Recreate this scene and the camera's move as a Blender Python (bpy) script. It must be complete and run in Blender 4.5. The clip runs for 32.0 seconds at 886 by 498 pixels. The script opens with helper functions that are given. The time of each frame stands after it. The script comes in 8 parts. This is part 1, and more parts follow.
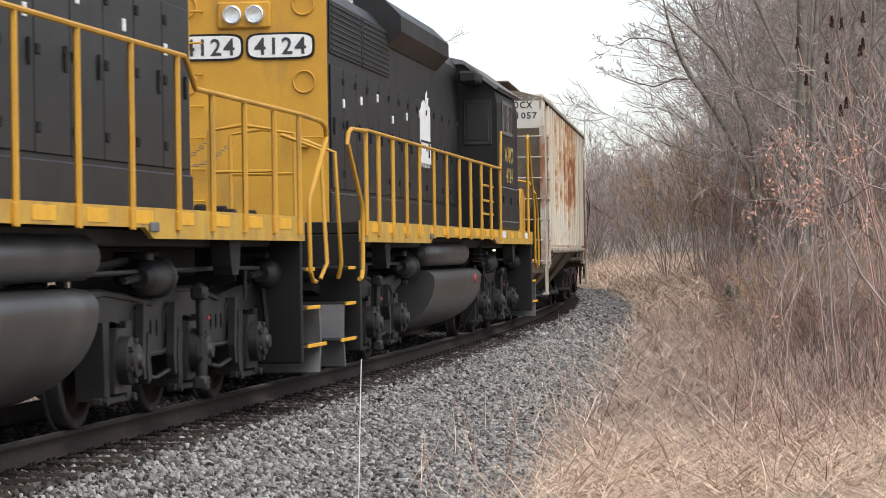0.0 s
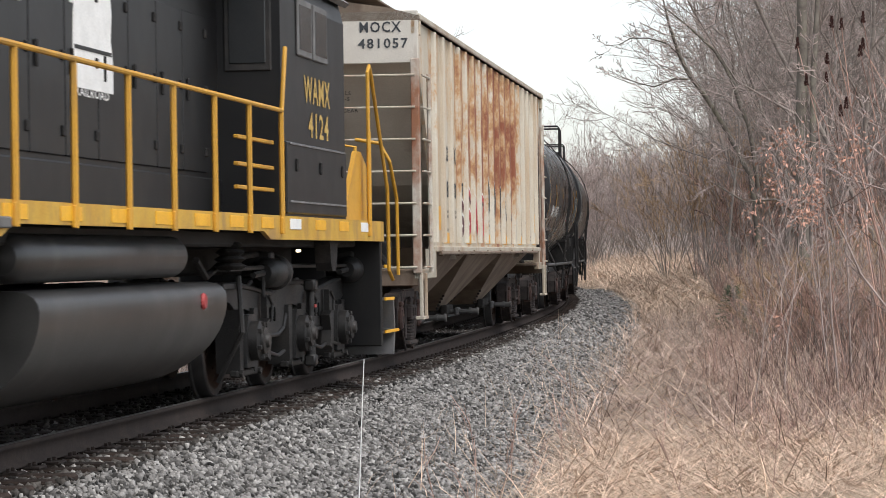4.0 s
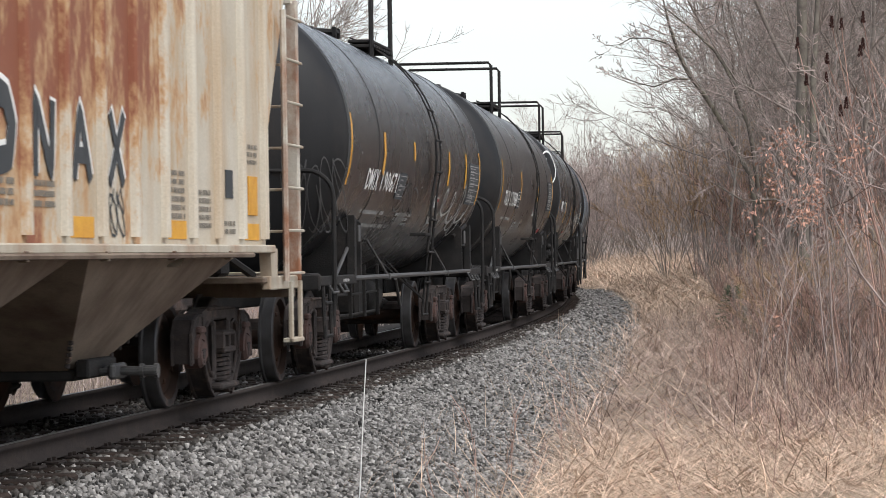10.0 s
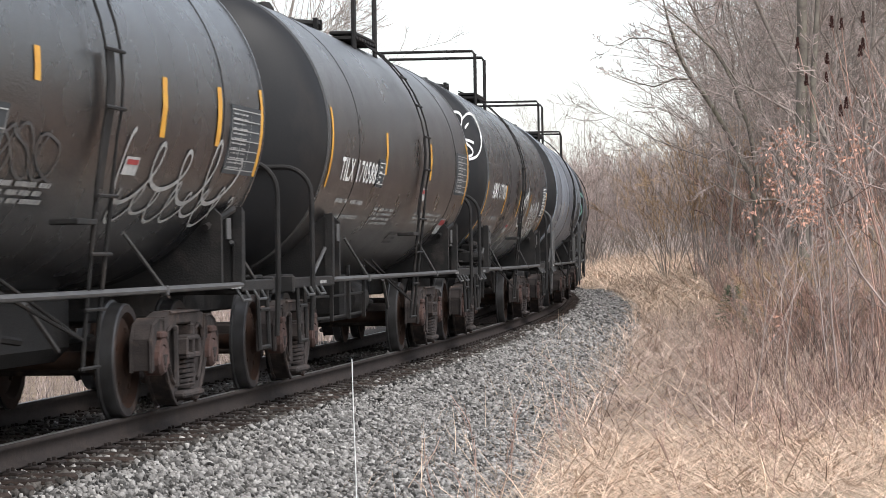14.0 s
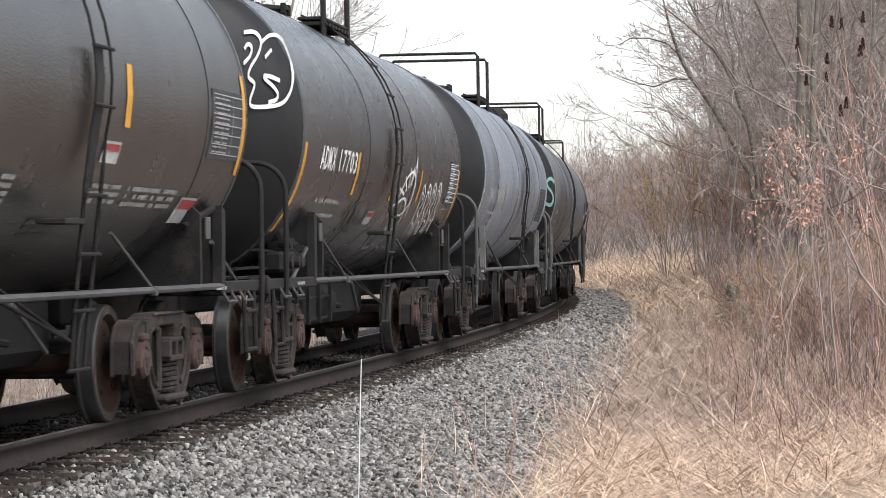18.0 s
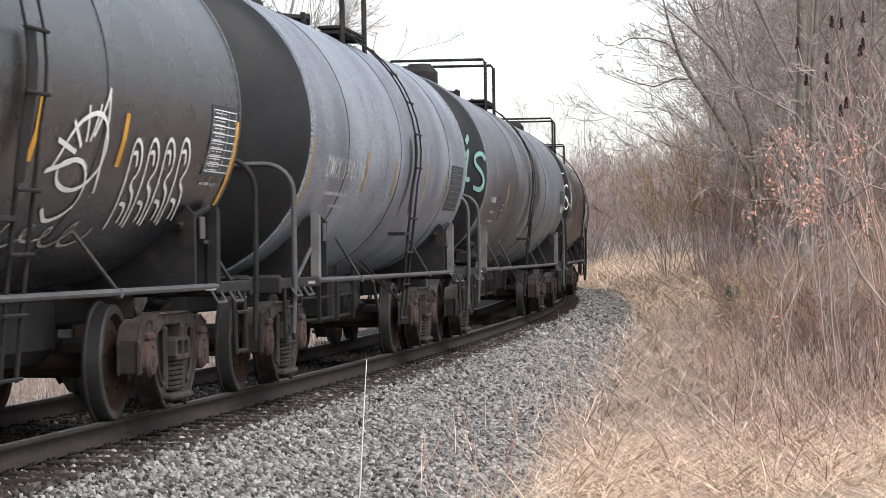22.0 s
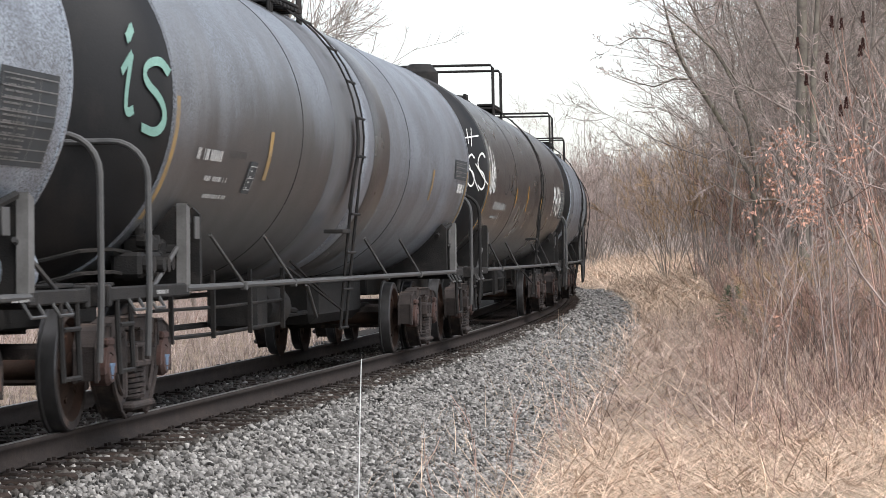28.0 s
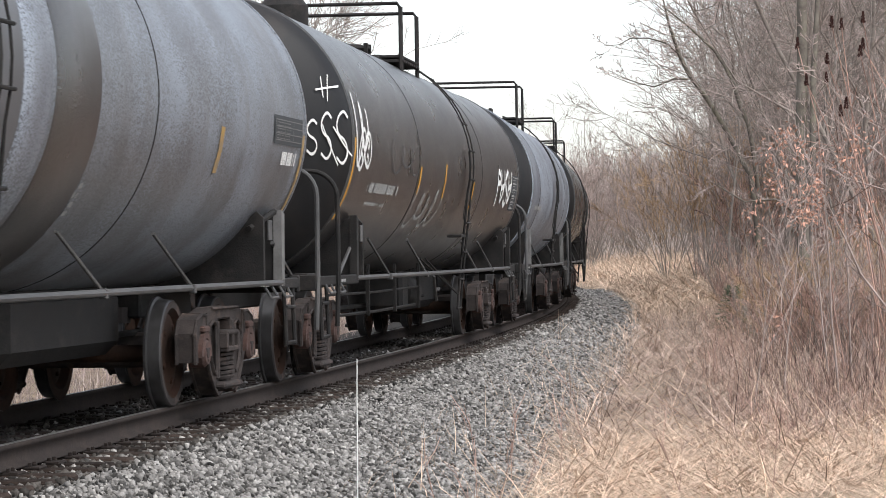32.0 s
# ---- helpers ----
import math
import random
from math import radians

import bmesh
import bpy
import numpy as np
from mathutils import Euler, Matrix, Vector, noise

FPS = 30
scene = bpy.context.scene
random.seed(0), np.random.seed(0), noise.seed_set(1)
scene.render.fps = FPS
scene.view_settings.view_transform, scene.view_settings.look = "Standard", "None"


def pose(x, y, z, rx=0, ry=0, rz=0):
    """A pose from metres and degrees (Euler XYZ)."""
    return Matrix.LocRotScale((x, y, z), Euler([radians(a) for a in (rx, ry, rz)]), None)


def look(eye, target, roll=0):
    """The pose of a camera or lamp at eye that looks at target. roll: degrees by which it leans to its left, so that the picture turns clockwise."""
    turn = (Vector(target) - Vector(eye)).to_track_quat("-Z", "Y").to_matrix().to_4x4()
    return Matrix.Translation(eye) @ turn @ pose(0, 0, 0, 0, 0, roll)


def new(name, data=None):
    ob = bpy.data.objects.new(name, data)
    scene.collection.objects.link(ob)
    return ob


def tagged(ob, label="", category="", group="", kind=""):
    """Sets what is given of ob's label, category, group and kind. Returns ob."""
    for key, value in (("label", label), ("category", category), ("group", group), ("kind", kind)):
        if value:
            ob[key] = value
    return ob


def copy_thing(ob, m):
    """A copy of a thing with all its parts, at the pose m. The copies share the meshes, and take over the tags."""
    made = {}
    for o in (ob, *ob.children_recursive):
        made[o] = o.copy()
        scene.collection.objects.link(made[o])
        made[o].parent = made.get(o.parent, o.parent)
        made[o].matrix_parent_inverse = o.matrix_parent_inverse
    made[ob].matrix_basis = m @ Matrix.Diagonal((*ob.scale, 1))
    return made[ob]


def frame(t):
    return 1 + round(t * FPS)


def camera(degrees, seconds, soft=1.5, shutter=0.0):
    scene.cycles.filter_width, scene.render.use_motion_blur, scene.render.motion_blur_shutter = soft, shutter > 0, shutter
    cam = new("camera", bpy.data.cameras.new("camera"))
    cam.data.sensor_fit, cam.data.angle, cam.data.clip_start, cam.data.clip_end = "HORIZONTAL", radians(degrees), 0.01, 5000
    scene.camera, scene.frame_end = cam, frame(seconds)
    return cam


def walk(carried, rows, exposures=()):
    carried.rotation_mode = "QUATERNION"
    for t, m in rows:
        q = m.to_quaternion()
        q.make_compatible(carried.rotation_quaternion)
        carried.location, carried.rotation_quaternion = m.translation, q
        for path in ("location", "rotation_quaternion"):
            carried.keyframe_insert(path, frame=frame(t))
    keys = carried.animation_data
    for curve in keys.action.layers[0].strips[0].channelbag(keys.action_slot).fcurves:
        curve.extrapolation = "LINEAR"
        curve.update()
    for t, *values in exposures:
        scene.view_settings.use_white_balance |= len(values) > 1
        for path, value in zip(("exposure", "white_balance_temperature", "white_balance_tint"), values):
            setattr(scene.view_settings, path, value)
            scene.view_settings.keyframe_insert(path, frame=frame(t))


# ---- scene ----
# The camera stands still on the outside of a long left-hand curve.
CLIP = 32.0
EYE = (0.0, 0.0, 1.355)
cam = camera(17.68, CLIP, soft=0.75, shutter=0.4)
CAM_POSE = look(EYE, (0.0, 100.0, 1.345), 0.113)
walk(cam, [(0.0, CAM_POSE), (CLIP, CAM_POSE)], exposures=[(0.0, 0.62), (3.5, 0.62), (6.5, 0.58), (10.0, 0.56), (11.0, 0.74), (12.0, 0.88), (20.0, 0.92), (24.0, 0.87), (CLIP, 0.87)])

# ---- world: a bright overcast sky ----
SUN_EL, SUN_AZ = 57.0, 140.0
world = bpy.data.worlds.new("overcast_sky")
scene.world = world
world.use_nodes = True
wn = world.node_tree.nodes
wl = world.node_tree.links
wn.clear()
sky = wn.new("ShaderNodeTexSky")
sky.sky_type = "NISHITA"
sky.sun_disc = False
sky.sun_elevation = radians(SUN_EL)
sky.sun_rotation = radians(SUN_AZ)
sky.air_density, sky.dust_density, sky.ozone_density = 1.0, 1.5, 1.0
hsv = wn.new("ShaderNodeHueSaturation")
hsv.inputs["Saturation"].default_value = 0.38
wbg = wn.new("ShaderNodeBackground")
wbg.inputs["Strength"].default_value = 0.15
wout = wn.new("ShaderNodeOutputWorld")
wl.new(sky.outputs[0], hsv.inputs["Color"])
wl.new(hsv.outputs[0], wbg.inputs["Color"])
wl.new(wbg.outputs[0], wout.inputs["Surface"])

sun_data = bpy.data.lights.new("sun", "SUN")
sun_data.energy, sun_data.angle, sun_data.color = 1.5, radians(40), (1.0, 0.965, 0.93)
sun = new("sun", sun_data)
az, el = radians(SUN_AZ), radians(SUN_EL)
sun_dir = Vector((math.sin(az) * math.cos(el), math.cos(az) * math.cos(el), math.sin(el)))
sun.matrix_world = look(sun_dir * 200, (0, 0, 0))

# ---- the track's line ----
# s runs along the near rail, away from the camera; lat is the distance outwards from that rail.
STEP = 0.25
S_AXIS = np.arange(-170, 420, STEP)
bend = np.clip(S_AXIS, -20, 170)
curv = 0.00086232 + 1.4918e-5 * bend
heading = np.concatenate([[0], np.cumsum((curv[1:] + curv[:-1]) / 2 * STEP)])
i_zero = int(np.argmin(abs(S_AXIS)))
heading += -0.145854 - heading[i_zero]
step_x, step_y = -np.sin(heading) * STEP, np.cos(heading) * STEP
RAIL_X = np.concatenate([[0], np.cumsum((step_x[1:] + step_x[:-1]) / 2)])
RAIL_Y = np.concatenate([[0], np.cumsum((step_y[1:] + step_y[:-1]) / 2)])
RAIL_X += -3.60312 - RAIL_X[i_zero]
RAIL_Y += 15.59924 - RAIL_Y[i_zero]
CANT = 0.0172
GAUGE = 1.51


def on_track(s, lat, z):
    """World place of points given along and across the track (arrays or numbers)."""
    s, lat, z = np.broadcast_arrays(np.asarray(s, float), lat, z)
    th = np.interp(s, S_AXIS, heading)
    return np.stack([np.interp(s, S_AXIS, RAIL_X) + np.cos(th) * lat, np.interp(s, S_AXIS, RAIL_Y) + np.sin(th) * lat, z], -1)


def off_track(x, y):
    """s and lat of world points (arrays)."""
    k = slice(None, None, 8)
    tx, ty, ts = RAIL_X[k], RAIL_Y[k], S_AXIS[k]
    s_out, l_out = np.empty(len(x)), np.empty(len(x))
    for a in range(0, len(x), 4000):
        xa, ya = x[a:a + 4000], y[a:a + 4000]
        near = np.argmin((xa[:, None] - tx) ** 2 + (ya[:, None] - ty) ** 2, 1)
        th = np.interp(ts[near], S_AXIS, heading)
        along = -(xa - tx[near]) * np.sin(th) + (ya - ty[near]) * np.cos(th)
        across = (xa - tx[near]) * np.cos(th) + (ya - ty[near]) * np.sin(th)
        s_out[a:a + 4000], l_out[a:a + 4000] = ts[near] + along, across
    return s_out, l_out


def track_pose(s, trucks=5.0):
    """Pose of a vehicle whose middle stands at s: x along the track (away), y inwards, z up, on the rail tops."""
    a, b = on_track(s - trucks, -GAUGE / 2, 0.0), on_track(s + trucks, -GAUGE / 2, 0.0)
    mid = (a + b) / 2
    yaw = math.atan2(b[1] - a[1], b[0] - a[0])
    return Matrix.Translation((mid[0], mid[1], -0.755 * CANT)) @ Euler((0, 0, yaw)).to_matrix().to_4x4() @ Euler((-CANT, 0, 0)).to_matrix().to_4x4()


def ground_z(s, lat):
    """Height of the ground: ballast bed, shoulder, toe, grassy verge and a bank that rises further along."""
    prof_l = np.array([-400, -60, -14, -7, -5.0, -3.6, -2.35, -2.2, -0.75, 0.0, 0.58, 0.82, 1.6, 2.4, 3.2, 4.2, 6.0, 9.0, 14.0, 30.0, 70.0, 500.0])
    prof_z = np.array([-0.6, -0.5, -0.5, -0.7, -0.85, -0.6, -0.23, -0.26, -0.26, -0.255, -0.255, -0.225, -0.46, -0.60, -0.66, -0.68, -0.55, -0.3, 0.1, 0.9, 1.6, 2.0])
    near = np.interp(lat, prof_l, prof_z)
    bank_l = np.array([-400, -7, -3.6, -2.35, -2.2, -0.75, 0.0, 0.7, 1.2, 2.0, 3.0, 5.0, 8.0, 14.0, 30.0, 70.0, 500.0])
    bank_z = np.array([-0.2, -0.3, -0.5, -0.23, -0.25, -0.25, -0.25, -0.235, -0.34, -0.34, -0.08, 0.30, 0.75, 1.2, 1.9, 2.4, 2.8])
    far = np.interp(lat, bank_l, bank_z)
    w = np.clip((np.asarray(s, float) - 25.0) / 60.0, 0.0, 1.0)
    w = w * w * (3 - 2 * w)
    return near * (1 - w) + far * w


# ---- materials ----
def rgb(c):
    return (c[0], c[1], c[2], 1.0)


def surf(name, c1, c2=None, scale=6.0, rough=0.6, metal=0.0, bump=0.15, fine=60.0, stain=None, stain_scale=1.2, stain_amt=0.45, streak=1.0, rough2=None, vary=0.0, island=0.0, gloss=0.5, speck=None, speck_scale=55.0, speck_amt=0.38):
    """A surface with grain at two scales, and stains: stain is a colour, streak stretches the stains downwards."""
    m = bpy.data.materials.new(name)
    m.use_nodes = True
    nt = m.node_tree
    n, l = nt.nodes, nt.links
    b = n["Principled BSDF"]
    tc = n.new("ShaderNodeTexCoord")
    n1 = n.new("ShaderNodeTexNoise")
    n1.inputs["Scale"].default_value, n1.inputs["Detail"].default_value = scale, 6.0
    l.new(tc.outputs["Object"], n1.inputs["Vector"])
    mix = n.new("ShaderNodeMix")
    mix.data_type = "RGBA"
    mix.inputs[6].default_value, mix.inputs[7].default_value = rgb(c1), rgb(c2 or [v * 0.7 for v in c1])
    ramp = n.new("ShaderNodeValToRGB")
    ramp.color_ramp.elements[0].position, ramp.color_ramp.elements[1].position = 0.35, 0.68
    l.new(n1.outputs["Fac"], ramp.inputs[0])
    l.new(ramp.outputs[0], mix.inputs[0])
    col = mix.outputs[2]
    if stain:
        mp = n.new("ShaderNodeMapping")
        mp.inputs["Scale"].default_value = (1.0, 1.0, 1.0 / streak)
        l.new(tc.outputs["Object"], mp.inputs["Vector"])
        n3 = n.new("ShaderNodeTexNoise")
        n3.inputs["Scale"].default_value, n3.inputs["Detail"].default_value, n3.inputs["Roughness"].default_value = stain_scale, 8.0, 0.65
        l.new(mp.outputs[0], n3.inputs["Vector"])
        r3 = n.new("ShaderNodeValToRGB")
        r3.color_ramp.elements[0].position, r3.color_ramp.elements[1].position = 1 - stain_amt - 0.09, 1 - stain_amt + 0.12
        l.new(n3.outputs["Fac"], r3.inputs[0])
        m3 = n.new("ShaderNodeMix")
        m3.data_type = "RGBA"
        l.new(r3.outputs[0], m3.inputs[0])
        l.new(col, m3.inputs[6])
        m3.inputs[7].default_value = rgb(stain)
        col = m3.outputs[2]
    if speck:
        n4 = n.new("ShaderNodeTexNoise")
        n4.inputs["Scale"].default_value, n4.inputs["Detail"].default_value = speck_scale, 2.0
        l.new(tc.outputs["Object"], n4.inputs["Vector"])
        n5 = n.new("ShaderNodeTexNoise")
        n5.inputs["Scale"].default_value = 1.1
        l.new(tc.outputs["Object"], n5.inputs["Vector"])
        both = n.new("ShaderNodeMath")
        both.operation = "MULTIPLY_ADD"
        both.inputs[1].default_value = 0.4
        l.new(n5.outputs["Fac"], both.inputs[0])
        l.new(n4.outputs["Fac"], both.inputs[2])
        r4 = n.new("ShaderNodeValToRGB")
        r4.color_ramp.elements[0].position, r4.color_ramp.elements[1].position = 1.15 - speck_amt, 1.22 - speck_amt
        l.new(both.outputs[0], r4.inputs[0])
        m4 = n.new("ShaderNodeMix")
        m4.data_type = "RGBA"
        l.new(r4.outputs[0], m4.inputs[0])
        l.new(col, m4.inputs[6])
        m4.inputs[7].default_value = rgb(speck)
        col = m4.outputs[2]
    n2 = n.new("ShaderNodeTexNoise")
    n2.inputs["Scale"].default_value, n2.inputs["Detail"].default_value = fine, 4.0
    l.new(tc.outputs["Object"], n2.inputs["Vector"])
    grain = n.new("ShaderNodeMix")
    grain.data_type, grain.blend_type = "RGBA", "MULTIPLY"
    grain.inputs[0].default_value = 0.35
    l.new(col, grain.inputs[6])
    l.new(n2.outputs["Fac"], grain.inputs[7])
    col = grain.outputs[2]
    gain = n.new("ShaderNodeHueSaturation")
    gain.inputs["Value"].default_value = 1.18
    l.new(col, gain.inputs["Color"])
    if vary or island:
        src = n.new("ShaderNodeObjectInfo").outputs["Random"] if vary else n.new("ShaderNodeNewGeometry").outputs["Random Per Island"]
        amt = vary or island
        mr = n.new("ShaderNodeMapRange")
        mr.inputs["To Min"].default_value, mr.inputs["To Max"].default_value = 1.18 * (1 - amt), 1.18 * (1 + amt)
        l.new(src, mr.inputs["Value"])
        l.new(mr.outputs[0], gain.inputs["Value"])
    l.new(gain.outputs[0], b.inputs["Base Color"])
    b.inputs["Metallic"].default_value = metal
    b.inputs["Specular IOR Level"].default_value = gloss
    rr = n.new("ShaderNodeMapRange")
    rr.inputs["To Min"].default_value, rr.inputs["To Max"].default_value = rough, rough2 if rough2 is not None else min(1.0, rough + 0.2)
    l.new(n1.outputs["Fac"], rr.inputs["Value"])
    l.new(rr.outputs[0], b.inputs["Roughness"])
    if bump:
        bp = n.new("ShaderNodeBump")
        bp.inputs["Strength"].default_value, bp.inputs["Distance"].default_value = bump, 0.01
        l.new(n2.outputs["Fac"], bp.inputs["Height"])
        l.new(bp.outputs[0], b.inputs["Normal"])
    return m


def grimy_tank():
    """Grey barrel paint; a dark grimy patch lies over the part round the ladder, denser towards the bottom."""
    m = surf("tank_grey_grimy", (0.18, 0.205, 0.24), (0.23, 0.26, 0.305), 1.4, 0.33, bump=0.22, fine=65, stain=(0.13, 0.13, 0.135), stain_scale=1.1, stain_amt=0.45, streak=6, speck=(0.08, 0.085, 0.095), speck_amt=0.47, gloss=0.7)
    n, l = m.node_tree.nodes, m.node_tree.links
    b = n["Principled BSDF"]
    old = b.inputs["Base Color"].links[0].from_socket
    tc = n.new("ShaderNodeTexCoord")
    sep = n.new("ShaderNodeSeparateXYZ")
    l.new(tc.outputs["Object"], sep.inputs[0])
    ctr = n.new("ShaderNodeMath")
    ctr.inputs[1].default_value = 4.2
    l.new(sep.outputs["X"], ctr.inputs[0])
    away = n.new("ShaderNodeMath")
    away.operation = "ABSOLUTE"
    l.new(ctr.outputs[0], away.inputs[0])
    spot = n.new("ShaderNodeMapRange")
    spot.inputs["From Min"].default_value, spot.inputs["From Max"].default_value = 5.2, 1.9
    spot.inputs["To Min"].default_value, spot.inputs["To Max"].default_value = -1.0, -0.1
    l.new(away.outputs[0], spot.inputs["Value"])
    mp = n.new("ShaderNodeMapping")
    mp.inputs["Scale"].default_value = (1.0, 1.0, 0.25)
    l.new(tc.outputs["Object"], mp.inputs["Vector"])
    nz = n.new("ShaderNodeTexNoise")
    nz.inputs["Scale"].default_value, nz.inputs["Detail"].default_value, nz.inputs["Roughness"].default_value = 1.1, 10.0, 0.7
    l.new(mp.outputs[0], nz.inputs["Vector"])
    add = n.new("ShaderNodeMath")
    add.operation = "MULTIPLY_ADD"
    add.inputs[1].default_value = 1.9
    l.new(nz.outputs["Fac"], add.inputs[0])
    l.new(spot.outputs[0], add.inputs[2])
    # Raises the dark mix towards the bottom of the barrel.
    low_term = n.new("ShaderNodeMapRange")
    low_term.inputs["From Min"].default_value, low_term.inputs["From Max"].default_value = 3.3, 2.1
    low_term.inputs["To Min"].default_value, low_term.inputs["To Max"].default_value = -0.75, 0.5
    l.new(sep.outputs["Z"], low_term.inputs["Value"])
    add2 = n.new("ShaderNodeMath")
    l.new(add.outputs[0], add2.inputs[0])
    l.new(low_term.outputs[0], add2.inputs[1])
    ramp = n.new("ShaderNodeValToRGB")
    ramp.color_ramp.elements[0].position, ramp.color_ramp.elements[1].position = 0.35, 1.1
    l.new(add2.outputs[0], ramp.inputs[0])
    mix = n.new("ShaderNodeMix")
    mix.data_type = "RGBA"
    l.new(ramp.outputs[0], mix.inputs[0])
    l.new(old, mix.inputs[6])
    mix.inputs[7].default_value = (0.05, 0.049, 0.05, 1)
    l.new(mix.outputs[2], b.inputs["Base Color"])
    return m


M_GROUND = surf("verge_thatch", (0.17, 0.132, 0.10), (0.31, 0.245, 0.185), 3.0, 0.95, bump=0.5, fine=25, gloss=0.1)
# Near black: the shade in the gaps between stones is put into this colour.
M_BED_SHADED = surf("gap_shaded_bed", (0.03, 0.028, 0.026), (0.065, 0.06, 0.056), 14, 0.9, bump=0.9, fine=30, gloss=0.1)
M_BED_DARK = surf("oily_bed", (0.022, 0.02, 0.018), (0.05, 0.043, 0.038), 9, 0.85, bump=0.8, fine=30, gloss=0.15)
M_ROCK_DARK = surf("oily_stone", (0.09, 0.082, 0.075), (0.05, 0.045, 0.04), 9, 0.85, bump=0.3, fine=80, island=0.6, gloss=0.2)
M_ROCK = surf("ballast_stone", (0.275, 0.265, 0.252), (0.105, 0.10, 0.095), 9, 0.85, bump=0.3, fine=80, island=0.85, gloss=0.2)
M_TIE = surf("creosoted_tie", (0.023, 0.0165, 0.014), (0.048, 0.035, 0.029), 8, 0.85, bump=0.6, fine=50, vary=0.45, gloss=0.15)
M_RAIL = surf("rail_side", (0.031, 0.0245, 0.022), (0.047, 0.0375, 0.034), 9, 0.75, metal=0.2, bump=0.3, stain=(0.06, 0.045, 0.038), stain_scale=3.0, stain_amt=0.4, gloss=0.22)
M_RAILTOP = surf("rail_tread", (0.22, 0.21, 0.2), (0.32, 0.31, 0.3), 5, 0.38, metal=0.85, bump=0.05)
M_BLACK = surf("loco_black", (0.00697, 0.00697, 0.00779), (0.0123, 0.01189, 0.01189), 1.6, 0.32, bump=0.04, stain=(0.0246, 0.02173, 0.01886), stain_scale=0.9, stain_amt=0.36, streak=3, gloss=0.38)
M_YELLOW = surf("loco_yellow", (0.60, 0.315, 0.028), (0.53, 0.27, 0.025), 2.2, 0.42, bump=0.05, stain=(0.33, 0.19, 0.045), stain_scale=1.8, stain_amt=0.38, streak=3)
M_GEAR = surf("running_gear_grime", (0.009625, 0.009213, 0.009213), (0.022, 0.02021, 0.01925), 5, 0.6, bump=0.4, stain=(0.044, 0.03644, 0.03231), stain_scale=3, stain_amt=0.38, gloss=0.28)
M_TRUCK = surf("truck_rust", (0.057, 0.0465, 0.0435), (0.0285, 0.02475, 0.024), 5, 0.75, bump=0.45, stain=(0.1275, 0.09, 0.075), stain_scale=4, stain_amt=0.38, gloss=0.25)
M_TREAD = surf("wheel_tread", (0.072, 0.0704, 0.072), (0.0448, 0.0432, 0.0432), 8, 0.32, metal=0.5, bump=0.1)
M_WHEEL = surf("wheel_plate", (0.046, 0.0276, 0.0207), (0.0253, 0.0184, 0.0161), 6, 0.8, bump=0.25, stain=(0.0805, 0.0391, 0.0253), stain_scale=3, stain_amt=0.42, gloss=0.2)
M_TANK_BLACK = surf("tank_black", (0.0065, 0.00728, 0.009146), (0.01068, 0.01149, 0.01363), 1.4, 0.17, bump=0.42, fine=52, stain=(0.01857, 0.01887, 0.02003), stain_scale=0.8, stain_amt=0.42, streak=4, speck=(0.02043, 0.02107, 0.0244), gloss=1.0)
M_TANK_BROWN = surf("tank_weathered_black", (0.01667, 0.01587, 0.01633), (0.02645, 0.02415, 0.02415), 1.4, 0.2, bump=0.5, fine=52, stain=(0.0414, 0.03737, 0.03565), stain_scale=0.8, stain_amt=0.42, streak=4, speck=(0.046, 0.04485, 0.04485), gloss=1.0)
M_TANK_HEAD = surf("tank_head_black", (0.0085, 0.0088, 0.01), (0.0125, 0.0128, 0.0142), 2.0, 0.45, bump=0.1, fine=60, stain=(0.026, 0.0225, 0.021), stain_scale=1.1, stain_amt=0.4, streak=2, gloss=0.32)
M_TANK_DARK = surf("tank_dark_grey", (0.01624, 0.01764, 0.02102), (0.0256, 0.02731, 0.03112), 1.4, 0.18, bump=0.6, fine=48, stain=(0.04123, 0.04199, 0.04573), stain_scale=0.8, stain_amt=0.42, streak=4, speck=(0.05497, 0.05796, 0.06553), gloss=1.0)
M_TANK_GREY = surf("tank_grey", (0.265, 0.3, 0.35), (0.335, 0.375, 0.435), 1.4, 0.33, bump=0.22, fine=65, stain=(0.1455, 0.1584, 0.1871), stain_scale=0.9, stain_amt=0.44, streak=5, speck=(0.08624, 0.0935, 0.1097), speck_amt=0.47, gloss=0.7)
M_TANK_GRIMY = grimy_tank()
M_HOPPER = surf("hopper_cream", (0.47, 0.435, 0.36), (0.40, 0.35, 0.275), 2.0, 0.6, bump=0.1, stain=(0.28, 0.16, 0.085), stain_scale=1.3, stain_amt=0.42, streak=7)
M_SLOPE = surf("hopper_slope_grey", (0.60, 0.565, 0.50), (0.52, 0.48, 0.42), 2.0, 0.6, bump=0.1, stain=(0.27, 0.20, 0.15), stain_scale=1.5, stain_amt=0.36, streak=3)
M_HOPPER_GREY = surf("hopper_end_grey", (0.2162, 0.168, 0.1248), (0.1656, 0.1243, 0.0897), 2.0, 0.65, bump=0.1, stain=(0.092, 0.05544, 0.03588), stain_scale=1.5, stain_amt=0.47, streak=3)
M_PIPE = surf("pipe_grey", (0.05, 0.05, 0.05125), (0.0875, 0.08625, 0.085), 4, 0.45, bump=0.1)
M_STEEL = surf("bare_grey_steel", (0.17, 0.167, 0.165), (0.10, 0.098, 0.095), 4, 0.5, bump=0.1)
M_WHITE = surf("white_mark", (0.82, 0.82, 0.80), (0.74, 0.74, 0.72), 6, 0.6, bump=0.05)
